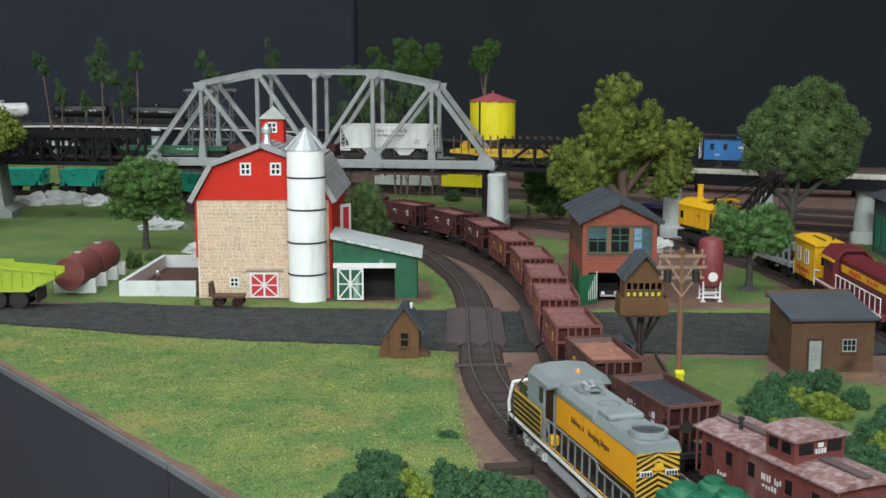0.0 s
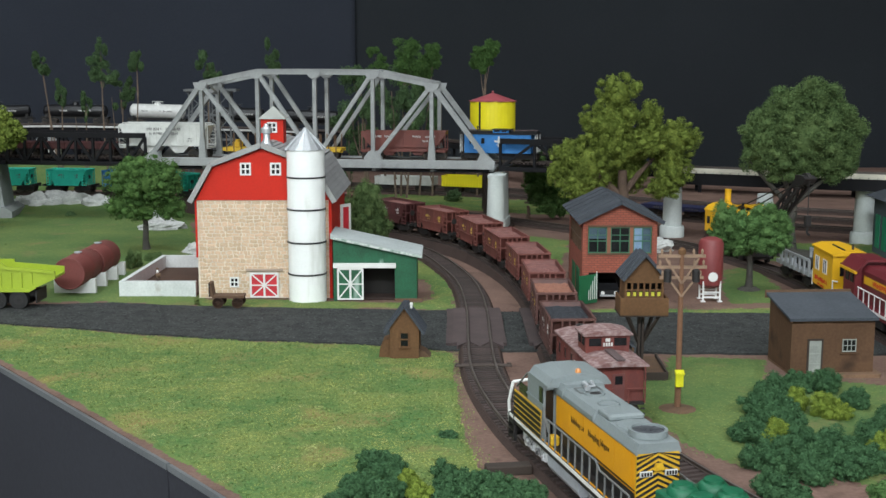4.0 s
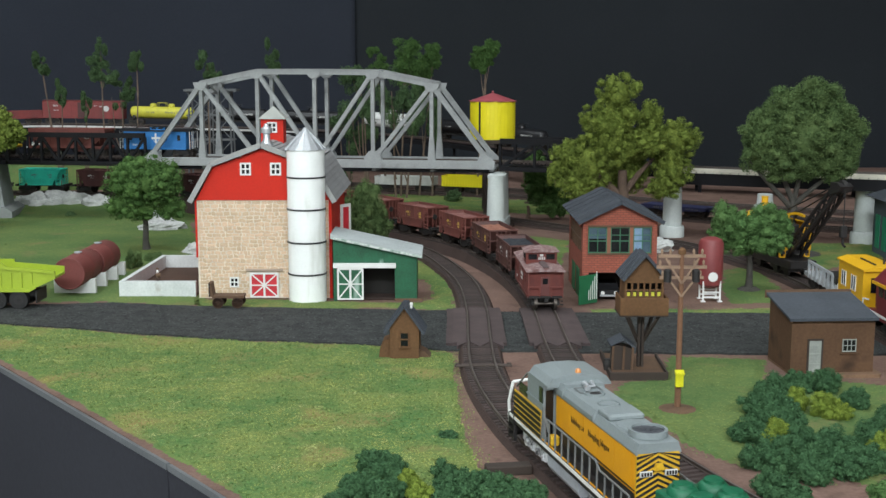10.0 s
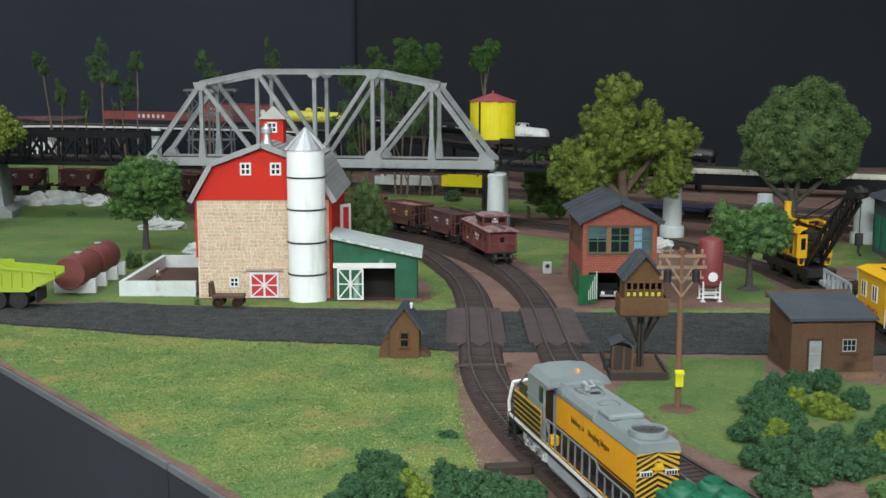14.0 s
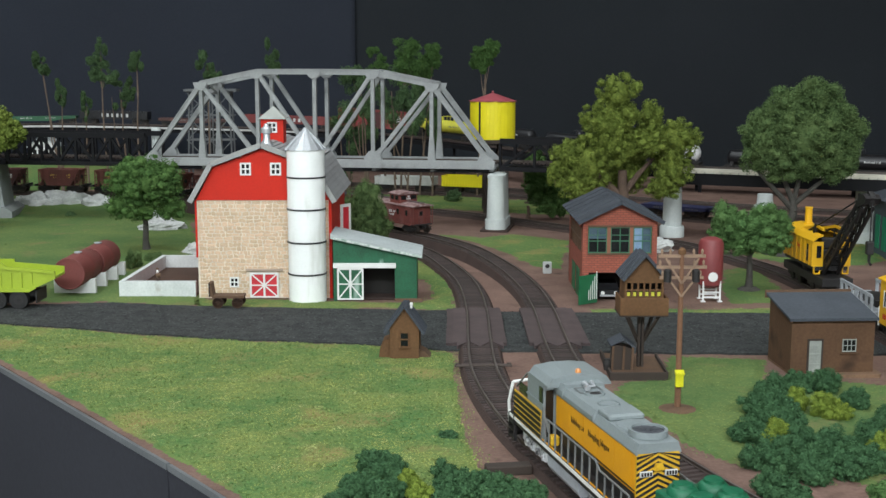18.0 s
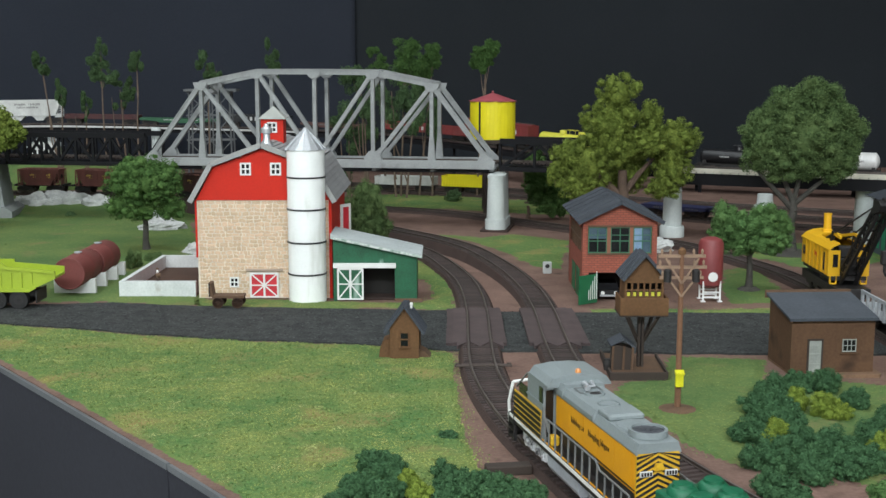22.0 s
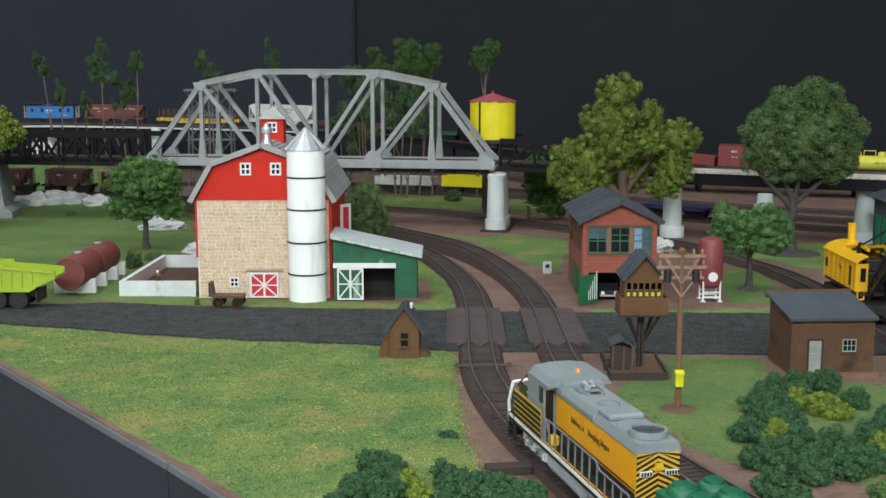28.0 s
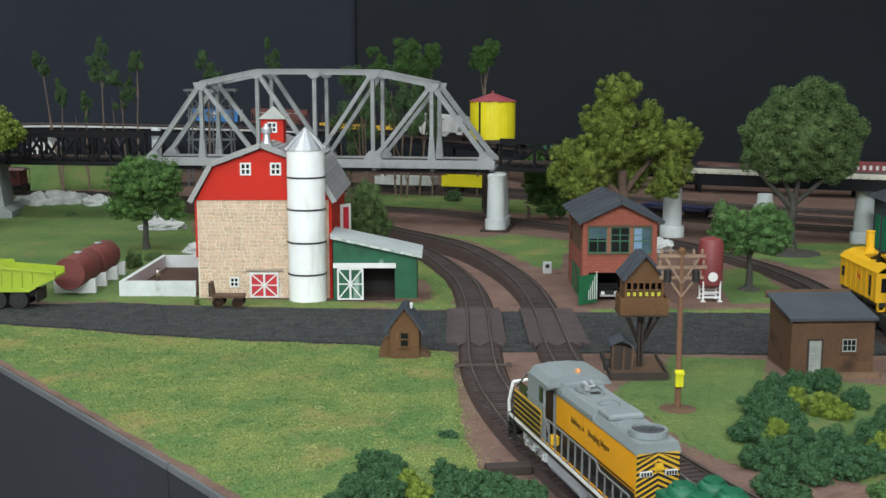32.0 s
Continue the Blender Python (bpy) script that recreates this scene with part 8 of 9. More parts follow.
# row of slender trees: plan x, plan y, height, crowns of (dx, z, half width, half height)
TALL = [
    (-662, 2020, 226, [(-26, 224, 15, 15)], (-26, 0)),
    (-660, 2020, 170, [(3, 170, 10, 17)], (4, 0)),
    (-580, 2010, 250, [(-3, 240, 12, 18), (-10, 216, 20, 16), (4, 202, 17, 15)], (-4, 0)),
    (-530, 2030, 228, [(2, 218, 15, 20)], (2, 0)),
    (-556, 2050, 190, [(-8, 172, 18, 20), (10, 182, 12, 16)], (-8, 0)),
    (-616, 2020, 152, [(2, 148, 9, 17)], (0, 0)),
    (-412, 2060, 228, [(0, 218, 19, 18), (16, 208, 14, 14)], (0, 0)),
    (-304, 2080, 246, [(2, 236, 12, 22), (4, 205, 14, 14)], (0, 0)),
    (-96, 1990, 226, [(-18, 222, 13, 11), (-4, 212, 10, 10)], (-14, 0)),
    (-70, 1930, 256, [(14, 236, 24, 17), (22, 206, 20, 17), (0, 204, 16, 16), (34, 188, 14, 20)], (8, 0)),
    (-40, 1945, 232, [(24, 222, 15, 13), (10, 196, 14, 18)], (22, 0)),
    (-132, 1980, 190, [(-10, 172, 24, 24), (-20, 188, 16, 14)], (-6, 0)),
    (-78, 1920, 190, [(-6, 164, 20, 26), (8, 142, 18, 22)], (-6, 0)),
    (-60, 1905, 176, [(18, 152, 18, 26), (12, 128, 14, 18)], (16, 0)),
    (56, 1925, 236, [(2, 222, 15, 11), (24, 232, 14, 13), (14, 214, 12, 10)], (14, 0)),
    (-120, 1900, 150, [(-4, 126, 18, 22)], (-10, 0)),
    (-18, 1930, 140, [(6, 116, 12, 22)], (4, 0)),
    (-160, 1990, 130, [(0, 112, 26, 26)], (0, 0)),
]
for k, (tx, ty, th, tc, tl) in enumerate(TALL):
    tall_tree(tx, ty, th, tc, 40 + k, tl, leaf="mid" if tx > -100 and th > 200 else "far")


def bush(x, y, parts, leaf, seed, count=4200, size=0.46, label="clumpy dark green foam bush"):
    root = thing("bush", x, y, 0, 0, label, "bush", "foam bushes")
    low = [(x * 0.9, y, z * 0.66, rx * 0.74, ry * 0.74, rz * 0.66) for x, y, z, rx, ry, rz in parts]
    crown(root, low, M_LEAF[leaf], count, size, seed, "foliage", fluff=0.15, knobs=26)
    part("stem", Shape().rod((0, 0, 0), (0, 0, min(8, parts[0][2] * 0.6)), 1.2, 0.8, 6), M_BARK, root)


BUSHES = [
    (-38, 582, [(0, 0, 9, 10, 9, 10), (7, 3, 7, 8, 8, 8), (4, -7, 6, 7, 7, 6)], "bush"),
    (-26, 574, [(0, 0, 9, 10, 9, 10), (-7, 3, 7, 8, 8, 8), (3, -7, 6, 7, 7, 6)], "bush"),
    (-40, 548, [(0, 0, 9, 11, 10, 11), (-6, 3, 7, 8, 8, 8), (-4, -6, 6, 8, 8, 7)], "bush"),
    (-26, 541, [(0, 0, 9, 11, 10, 11), (-7, -0, 7, 8, 8, 8), (-4, -7, 6, 8, 8, 7)], "bush"),
    (-45, 530, [(0, 0, 9, 10, 9, 10), (-6, -0, 7, 8, 8, 8), (-3, -6, 6, 7, 7, 6)], "bush"),
    (2, 562, [(0, 0, 9, 11, 10, 11), (8, -2, 7, 8, 8, 8), (3, -8, 6, 8, 8, 7)], "bush"),
    (5, 538, [(0, 0, 9, 12, 11, 12), (6, -2, 7, 9, 9, 9), (-5, -6, 6, 8, 8, 8)], "bush"),
    (18, 550, [(0, 0, 9, 11, 10, 11), (-8, 2, 7, 8, 8, 8), (5, -8, 6, 8, 8, 7)], "bush"),
    (30, 542, [(0, 0, 9, 11, 10, 11), (-6, -1, 7, 8, 8, 8), (5, -6, 6, 8, 8, 7)], "bush"),
    (42, 536, [(0, 0, 9, 9, 8, 9), (-6, -2, 7, 7, 7, 7), (5, -6, 6, 6, 6, 6)], "bush"),
    (-17, 560, [(0, 0, 7, 7, 6, 8)], "lime"),
    (-11, 536, [(0, 0, 9, 8, 8, 9)], "lime"),
    (4, 640, [(0, 0, 2.4, 5.5, 4, 5), (-4, 1, 2, 4, 4, 4)], "bush"),
    (192, 690, [(0, 0, 10, 14, 13, 14), (8, -1, 8, 10, 10, 10), (-1, -8, 7, 10, 10, 9)], "bush"),
    (216, 726, [(0, 0, 9, 14, 13, 14), (-8, -1, 7, 10, 10, 10), (-2, -8, 6, 10, 10, 9)], "bush"),
    (178, 634, [(0, 0, 10, 14, 13, 14), (-10, 1, 8, 10, 10, 10), (2, -10, 7, 10, 10, 9)], "bush"),
    (199, 650, [(0, 0, 9, 14, 13, 14), (7, 3, 7, 10, 10, 10), (-0, -7, 6, 10, 10, 9)], "bush"),
    (204, 690, [(0, 0, 9, 13, 12, 13), (8, 0, 7, 10, 10, 10), (-3, -8, 6, 9, 9, 8)], "bush"),
    (250, 738, [(0, 0, 11, 13, 12, 13), (-7, 4, 9, 10, 10, 10), (-1, -7, 8, 9, 9, 8)], "bush"),
    (232, 742, [(0, 0, 9, 11, 10, 11), (7, -0, 7, 8, 8, 8), (1, -7, 6, 8, 8, 7)], "bush"),
    (258, 702, [(0, 0, 9, 10, 9, 10), (-5, 2, 7, 8, 8, 8), (1, -5, 6, 7, 7, 6)], "bush"),
    (173, 590, [(0, 0, 10, 13, 12, 13), (-10, 2, 8, 10, 10, 10), (4, -10, 7, 9, 9, 8)], "bush"),
    (196, 612, [(0, 0, 10, 14, 13, 14), (11, 1, 8, 10, 10, 10), (4, -11, 7, 10, 10, 9)], "bush"),
    (187, 572, [(0, 0, 10, 13, 12, 13), (7, -2, 8, 10, 10, 10), (2, -7, 7, 9, 9, 8)], "bush"),
    (212, 611, [(0, 0, 10, 14, 13, 14), (10, -3, 8, 10, 10, 10), (4, -10, 7, 10, 10, 9)], "bush"),
    (210, 580, [(0, 0, 9, 13, 12, 13), (7, 1, 7, 10, 10, 10), (-1, -7, 6, 9, 9, 8)], "bush"),
    (162, 548, [(0, 0, 9, 11, 10, 11), (6, 3, 7, 8, 8, 8), (0, -6, 6, 8, 8, 7)], "bush"),
    (166, 533, [(0, 0, 9, 10, 9, 10), (6, -1, 7, 8, 8, 8), (3, -6, 6, 7, 7, 6)], "bush"),
    (242, 628, [(0, 0, 11, 14, 13, 14), (10, 4, 9, 10, 10, 10), (-3, -10, 8, 10, 10, 9)], "bush"),
    (260, 650, [(0, 0, 9, 13, 12, 13), (7, -3, 7, 10, 10, 10), (2, -7, 6, 9, 9, 8)], "bush"),
    (224, 588, [(0, 0, 9, 12, 11, 12), (7, 0, 7, 9, 9, 9), (-1, -7, 6, 8, 8, 8)], "bush"),
    (272, 668, [(0, 0, 9, 14, 13, 14), (-7, 3, 7, 10, 10, 10), (-2, -7, 6, 10, 10, 9)], "bush"),
    (268, 615, [(0, 0, 9, 13, 12, 13), (-7, 1, 7, 10, 10, 10), (3, -7, 6, 9, 9, 8)], "bush"),
    (218, 694, [(0, 0, 11, 9, 8, 10)], "lime"),
    (231, 682, [(0, 0, 11, 12, 10, 12), (10, -6, 8, 9, 8, 9)], "lime"),
    (188, 630, [(0, 0, 13, 8, 7, 9), (-8, -6, 9, 6, 6, 7)], "lime"),
    (236, 598, [(0, 0, 13, 10, 9, 14)], "lime"),
    (216, 538, [(0, 0, 8, 11, 10, 9)], "fresh"),
    (-330, 1216, [(0, 0, 12, 9, 12, 18), (4, 10, 10, 9, 12, 14)], "dark"),
    (-314, 1262, [(0, 0, 7, 11, 10, 9), (-10, 4, 6, 9, 9, 7)], "dark"),
    (18, 1850, [(0, 0, 14, 17, 15, 16)], "far"),
    (-538, 1668, [(0, 0, 4, 8, 7, 6), (5, 2, 3, 5, 5, 4)], "far"),
    (-560, 2080, [(0, 0, 40, 60, 30, 44), (60, 0, 34, 50, 30, 40)], "far"),
    (-190, 2090, [(0, 0, 34, 40, 26, 34)], "far"),
]
for k, (bx, by, bl, leaf) in enumerate(BUSHES):
    bush(bx, by, bl, leaf, 80 + k, 15000 if leaf == "bush" else 9000, label="clumpy lime green foam bush" if leaf == "lime" else "clumpy dark green foam bush")

M_ROCK = mat("pale_plaster_rock", (0.62, 0.63, 0.61), 0.85, c2=(0.36, 0.37, 0.36), scale=60, fine=400, bump=0.5)


def rock(x, y, rx, ry, rz, seed, rz_deg=0):
    sh = Shape()
    n, m = 26, 12
    v = []
    for i in range(m + 1):
        a = math.pi / 2 * i / m
        for j in range(n):
            b = TAU * j / n
            p = Vector((math.cos(a) * math.cos(b), math.cos(a) * math.sin(b), math.sin(a)))
            k = 1 + 0.5 * noise.noise(p * 1.8 + Vector((seed, 0, 0))) + 0.3 * abs(noise.noise(p * 5 + Vector((0, seed, 0))))
            v.append((p.x * rx * k, p.y * ry * k, max(0, p.z * rz * k)))
    sh.faces(v, [(i * n + j, i * n + (j + 1) % n, (i + 1) * n + (j + 1) % n, (i + 1) * n + j) for i in range(m) for j in range(n)])
    ob = part("rock", sh, M_ROCK)
    ob.matrix_basis = place(x, y, 6 if y > 1700 else 0, rz_deg)
    tagged(ob, "pale crumpled plaster rock lying on the ground", "rock", "rocks")


for rx_, ry_, a, b, c, s in ((-612, 1745, 33, 17, 16, 1), (-568, 1750, 38, 17, 20, 2), (-525, 1742, 27, 15, 14, 3), (-373, 1528, 26, 20, 13, 4), (-283, 1330, 15, 14, 9, 5), (248, 1345, 22, 18, 12, 6), (224, 1380, 20, 14, 16, 7)):
    rock(rx_, ry_, a, b, c, s)


# ---- the wrecking train ----
M_CRANEY = mat("crane_yellow", (0.78, 0.43, 0.01), 0.45, c2=(0.68, 0.37, 0.01), scale=40, fine=700)
M_MAROONL = mat("maroon_locomotive", (0.16, 0.018, 0.025), 0.45, c2=(0.12, 0.014, 0.02), scale=40, fine=700)
M_REDLET = paint("red_lettering", (0.6, 0.05, 0.02))


def crane():
    root = thing("railway_crane", 0, 0, 0, 0, "yellow railway wrecking crane with a black lattice boom", "crane")
    base = Shape().box(-56, 56, -14, 14, 9, 17, 0.5)
    part("car_frame", base, M_BLACK, root)
    for x in (-40, -18, 18, 40):
        for y in (-9, 9):
            part("wheel", Shape().disc((x, y, 5), "y", 5, 2.4, 16), M_BLACK, root)
        part("axle_box", Shape().box(x - 8, x + 8, -12, 12, 5, 9), M_BLACK, root)
    part("turntable", Shape().lathe([(13, 17), (13, 21), (11, 22)], 24), M_BLACK, root)
    for s in (-1, 1):
        w = part("house_side", Shape().box(-48, 37, *sorted((s * 15.5, s * 17)), 25, 47.6), M_CRANEY, root, "yellow house side")
        for x0, x1, z0, z1 in ((-44, -38, 33, 41), (20, 24, 28, 44)):
            part("side_window", Shape().box(x0, x1, *sorted((s * 17, s * 17.4)), z0, z1), M_DARK, w)
        for x in (-34, -22, -10, 2, 14, 27, 35.6):
            part("side_rib", Shape().box(x, x + 1.2, *sorted((s * 17, s * 17.8)), 25, 47.6), M_CRANEY, w)
        bars(w, [(-7, 0, 36, 42)], M_REDLET, s * 17.1, s)
        fp = part("front_panel", Shape().box(35.5, 37, *sorted((s * 7.6, s * 15.5)), 22, 47.6), M_CRANEY, root, "yellow cab front")
        part("front_window", Shape().box(37, 37.4, *sorted((s * 9.6, s * 13.8)), 33, 44), M_DARK, fp)
        part("foot_step", Shape().box(35, 38, *sorted((s * 10, s * 11)), 18, 25).box(35, 38, *sorted((s * 15, s * 16)), 18, 25).box(35, 38, *sorted((s * 10, s * 16)), 18, 19), M_CRANEY, root)
        part("roof_side", Shape().prism([(s * 17.9, 47.2), (s * 17.9, 48.4), (s * 13.6, 52.2), (s * 8.5, 54.2), (s * 8.5, 53.0), (s * 13.4, 51.0)], "x", -14, 38), M_CRANEY, root)
        part("roof_arm", Shape().beam((-14, s * 8.5, 53.6), (22, s * 8.5, 60), 2, 2.6).beam((22, s * 8.5, 60), (38, s * 8.5, 59), 2, 2.4), M_CRANEY, root)
    part("house_rear", Shape().prism([(-17, 24), (17, 24), (17, 47.6), (13, 51.6), (7, 54), (0, 55), (-7, 54), (-13, 51.6), (-17, 47.6)], "x", -49, -47), M_CRANEY, root)
    part("house_roof", Shape().prism([(-17.9, 47.2), (-17.9, 48.4), (-13.6, 52.4), (-7.4, 55), (0, 56), (7.4, 55), (13.6, 52.4), (17.9, 48.4), (17.9, 47.2), (13, 51), (7, 53.6), (0, 54.6), (-7, 53.6), (-13, 51)], "x", -50, -14), M_CRANEY, root)
    part("house_floor", Shape().box(-48, 38, -15.5, 15.5, 21.5, 25), M_BLACK, root)
    part("boiler", Shape().turned([(-44, 11), (-10, 11), (-6, 9)], 0, 0, 37, 18), M_BLACK, root)
    part("winch_drum", Shape().rod((10, -11, 34), (10, 11, 34), 7, n=18).rod((24, -10, 31), (24, 10, 31), 5, n=16), M_BLACK, root)
    part("engine_block", Shape().box(14, 34, -12, 12, 25, 40, 1).box(20, 30, -8, 8, 40, 50, 1), M_BLACK, root)
    part("gear", Shape().disc((10, -12.5, 34), "y", 9, 1.6, 24), M_TRUCK, root)
    part("chimney", Shape().lathe([(4.6, 54), (4.6, 57), (3.5, 57.6), (3.4, 70.6), (3.8, 71), (3.8, 72), (2.8, 72)], 18, -30, 0), M_CRANEY, root, "yellow chimney", smooth=True)
    for s in (-1, 1):
        bm_ = Shape()
        p, q = Vector((36, s * 6.5, 26)), Vector((112, s * 4.5, 92))
        bm_.beam(p + Vector((0, 0, 4)), q + Vector((0, 0, 4)), 2.4, 2.6).beam(p - Vector((0, 0, 8)), q - Vector((-4, 0, 4)), 2.4, 2.6)
        k = 8
        for i in range(k):
            a, b = p.lerp(q, i / k), p.lerp(q, (i + 1) / k)
            bm_.beam(a + Vector((0, 0, 4)), b - Vector((0, 0, 6)), 1.2, 1.3).beam(a - Vector((0, 0, 7)), b + Vector((0, 0, 4)), 1.2, 1.3)
        part("boom_side", bm_, M_BLACK, root, "black lattice boom side")
        part("back_stay", Shape().rod((20, s * 9, 60), (112, s * 4, 96), 0.7, n=6).rod((-4, s * 9, 52), (20, s * 9, 60), 1.2, n=6), M_BLACK, root)
        part("gantry_leg", Shape().beam((8, s * 11, 26), (20, s * 9, 62), 2.6, 3), M_BLACK, root)
    for i in range(7):
        u = (i + 0.5) / 7
        c = Vector((34, 0, 26)).lerp(Vector((112, 0, 92)), u)
        part("boom_cross_bar", Shape().beam((c.x, -6.5 + 2 * u, c.z + 3), (c.x, 6.5 - 2 * u, c.z + 3), 1.8, 1.8), M_BLACK, root)
    part("boom_head", Shape().prism([(108, 88), (116, 90), (124, 92), (128, 97), (122, 100), (110, 100)], "y", -6.5, 6.5), M_BLACK, root)
    part("sheave", Shape().disc((120, 0, 96), "y", 6.5, 4, 20), M_TRUCK, root)
    part("hoist_rope", Shape().rod((125, 0, 95), (125, 0, 60), 0.5, n=6), M_BLACK, root)
    part("hook_block", Shape().box(122.5, 127.5, -3, 3, 50, 61, 0.6).rod((125, 0, 50), (125, 0, 44), 1.2, n=6).rod((125, 0, 44), (129, 0, 42), 1.2, n=6), M_BLACK, root)
    couplers(root, 56)
    return root


def boom_car():
    root = thing("flat_car", 0, 0, 0, 0, "grey boom tender flat car with stake rails", "flat car", "wrecking train")
    part("deck", Shape().box(-46, 46, -15, 15, 12, 16, 0.4), M_SILVER, root)
    for s in (-1, 1):
        part("stake_rail", Shape().box(-34, 40, *sorted((s * 14, s * 15.6)), 26, 28.4), M_SILVER, root)
        for i in range(7):
            x = -33 + i * 12
            part("stake", Shape().box(x, x + 3, *sorted((s * 14, s * 15.8)), 12, 27), M_SILVER, root)
    part("tool_box", Shape().box(-10, 30, -8, 8, 16, 22, 0.6), M_BLACK, root)
    for x in (-30, 30):
        truck(root, x)
    couplers(root, 46)
    return root


def bunk_car():
    root = thing("crew_car", 0, 0, 0, 0, "yellow crew car with red lettering and a flat roof", "railway car", "wrecking train")
    part("body", Shape().box(-30, 30, -15.3, 15.3, 10, 44, 0.4), M_CRANEY, root)
    part("roof", Shape().prism([(-16.4, 43.6), (-16.4, 44.8), (-8, 47.4), (8, 47.4), (16.4, 44.8), (16.4, 43.6)], "x", -33, 33), M_CRANEY, root)
    for s in (-1, 1):
        for x in (-20, 4):
            w = part("window", Shape().box(x, x + 9, *sorted((s * 15.3, s * 15.7)), 25, 36), M_DARK, root)
            part("window_frame", Shape().box(x - 1, x, *sorted((s * 15.3, s * 16)), 24, 37).box(x + 9, x + 10, *sorted((s * 15.3, s * 16)), 24, 37).box(x + 4, x + 5, *sorted((s * 15.3, s * 16)), 24, 37), M_TRIM, w)
        bars(root, [(-22, 18, 15, 19), (-12, 8, 11, 13)], M_REDLET, s * 15.4, s)
    for x in (-30.6, 30):
        part("end_window", Shape().box(x, x + 0.6, -9, -2, 26, 38), M_DARK, root)
        part("end_window", Shape().box(x, x + 0.6, 3, 10, 26, 38), M_DARK, root)
    part("roof_pipe", Shape().rod((-10, -4, 47.6), (24, -4, 47.6), 0.9, n=6).rod((18, 5, 47), (18, 5, 52), 1, n=8), M_BLACK, root)
    for e in (-1, 1):
        part("grab_iron", Shape().rod((e * 31, -15, 8), (e * 31, -15, 22), 0.6, n=6).rod((e * 31, -15, 22), (e * 36, -12, 22), 0.6, n=6), M_TRIM, root)
    for x in (-17, 17):
        truck(root, x)
    couplers(root, 31)
    return root


def switcher():
    root = thing("locomotive", 0, 0, 0, 0, "maroon and yellow road switcher locomotive", "locomotive", "wrecking train")
    part("frame", Shape().box(-84, 84, -16, 16, 12, 17, 0.4), M_MAROONL, root)
    part("cab", Shape().prism([(-16, 17), (16, 17), (16, 42), (8, 49), (-8, 49), (-16, 42)], "x", -62, -36), M_MAROONL, root)
    part("cab_roof", Shape().prism([(-18, 41), (-9, 50.6), (9, 50.6), (18, 41), (16.6, 41), (8, 49), (-8, 49), (-16.6, 41)], "x", -68, -30), M_MAROONL, root)
    part("short_hood", Shape().box(-82, -62, -10, 10, 17, 40, 1.0), M_MAROONL, root)
    part("long_hood", Shape().prism([(-10.5, 17), (10.5, 17), (10.5, 42), (7, 46), (-7, 46), (-10.5, 42)], "x", -36, 80), M_MAROONL, root)
    for s in (-1, 1):
        part("yellow_band", Shape().box(-30, 80, *sorted((s * 10.5, s * 10.9)), 32, 38), M_CRANEY, root)
        part("yellow_visor", Shape().box(-68, -30, *sorted((s * 16.6, s * 18.6)), 39.4, 41.6), M_CRANEY, root)
        bars(root, [(-10, 20, 33, 37), (34, 60, 33, 37)], M_REDLET, s * 10.9, s)
        for x in (-58, -47):
            part("cab_window", Shape().box(x, x + 8, *sorted((s * 16, s * 16.4)), 31, 39), M_DARK, root)
        part("hand_rail", Shape().rod((-30, s * 15.6, 29), (80, s * 15.6, 29), 0.5, n=6), M_TRIM, root)
        for i in range(10):
            part("rail_post", Shape().rod((-28 + i * 12, s * 15.6, 17), (-28 + i * 12, s * 15.6, 29), 0.45, n=6), M_TRIM, root)
        part("sill_stripe", Shape().box(-84, 84, *sorted((s * 16, s * 16.4)), 15, 17), M_TRIM, root)
    for x in (-46, 46):
        truck(root, x, base=26)
    part("fuel_tank", Shape().box(-24, 24, -14, 14, 4, 12, 1), M_BLACK, root)
    couplers(root, 84)
    return root


WORK_TRAIN.append((0.0, 36, crane()))
WORK_TRAIN.append((150.0, 28, boom_car()))
WORK_TRAIN.append((238.0, 18, bunk_car()))
WORK_TRAIN.append((364.0, 46, switcher()))

# ---- behind the line: sheds, yard and standing cars ----
M_SLATEWALL = mat("dark_slate_wall", (0.1, 0.125, 0.145), 0.85, c2=(0.075, 0.092, 0.108), scale=40, fine=700)
M_BRIGHTGREEN = mat("bright_green_shutter", (0.015, 0.3, 0.16), 0.5, scale=60)


def engine_shed():
    root = thing("engine_shed", 489, 1222, 0, -4, "dark slate engine shed with green arched windows", "shed")
    part("front_wall", Shape().box(0, 170, 0, 4, 0, 66), M_SLATEWALL, root)
    part("side_wall", Shape().box(0, 4, 4, 110, 0, 66), M_SLATEWALL, root)
    part("side_wall", Shape().box(166, 170, 4, 110, 0, 66), M_SLATEWALL, root)
    part("rear_wall", Shape().box(0, 170, 106, 110, 0, 66), M_SLATEWALL, root)
    part("roof", Shape().faces([(-9, -9, 66), (179, -9, 66), (179, 119, 66), (-9, 119, 66), (40, 55, 92), (130, 55, 92)], [(0, 1, 5, 4), (1, 2, 5), (2, 3, 4, 5), (3, 0, 4), (0, 3, 2, 1)]), M_SLATE, root)
    for i in range(6):
        x = 9 + i * 27
        w = part("window", Shape().box(x, x + 7.5, -0.8, 0, 8, 46).box(x + 9, x + 16.5, -0.8, 0, 8, 46), M_BRIGHTGREEN, root, "bright green shutters")
        a = Shape()
        for k in range(9):
            t0, t1 = math.pi * k / 9, math.pi * (k + 1) / 9
            a.beam((x + 8.2 - 10 * math.cos(t0), -0.8, 47 + 9 * math.sin(t0)), (x + 8.2 - 10 * math.cos(t1), -0.8, 47 + 9 * math.sin(t1)), 1.4, 1.6)
        part("arch", a, M_SLATEWALL, w)
    for i in range(4):
        y = 10 + i * 25
        part("side_window", Shape().box(-0.8, 0, y, y + 14, 8, 46), M_BRIGHTGREEN, root)


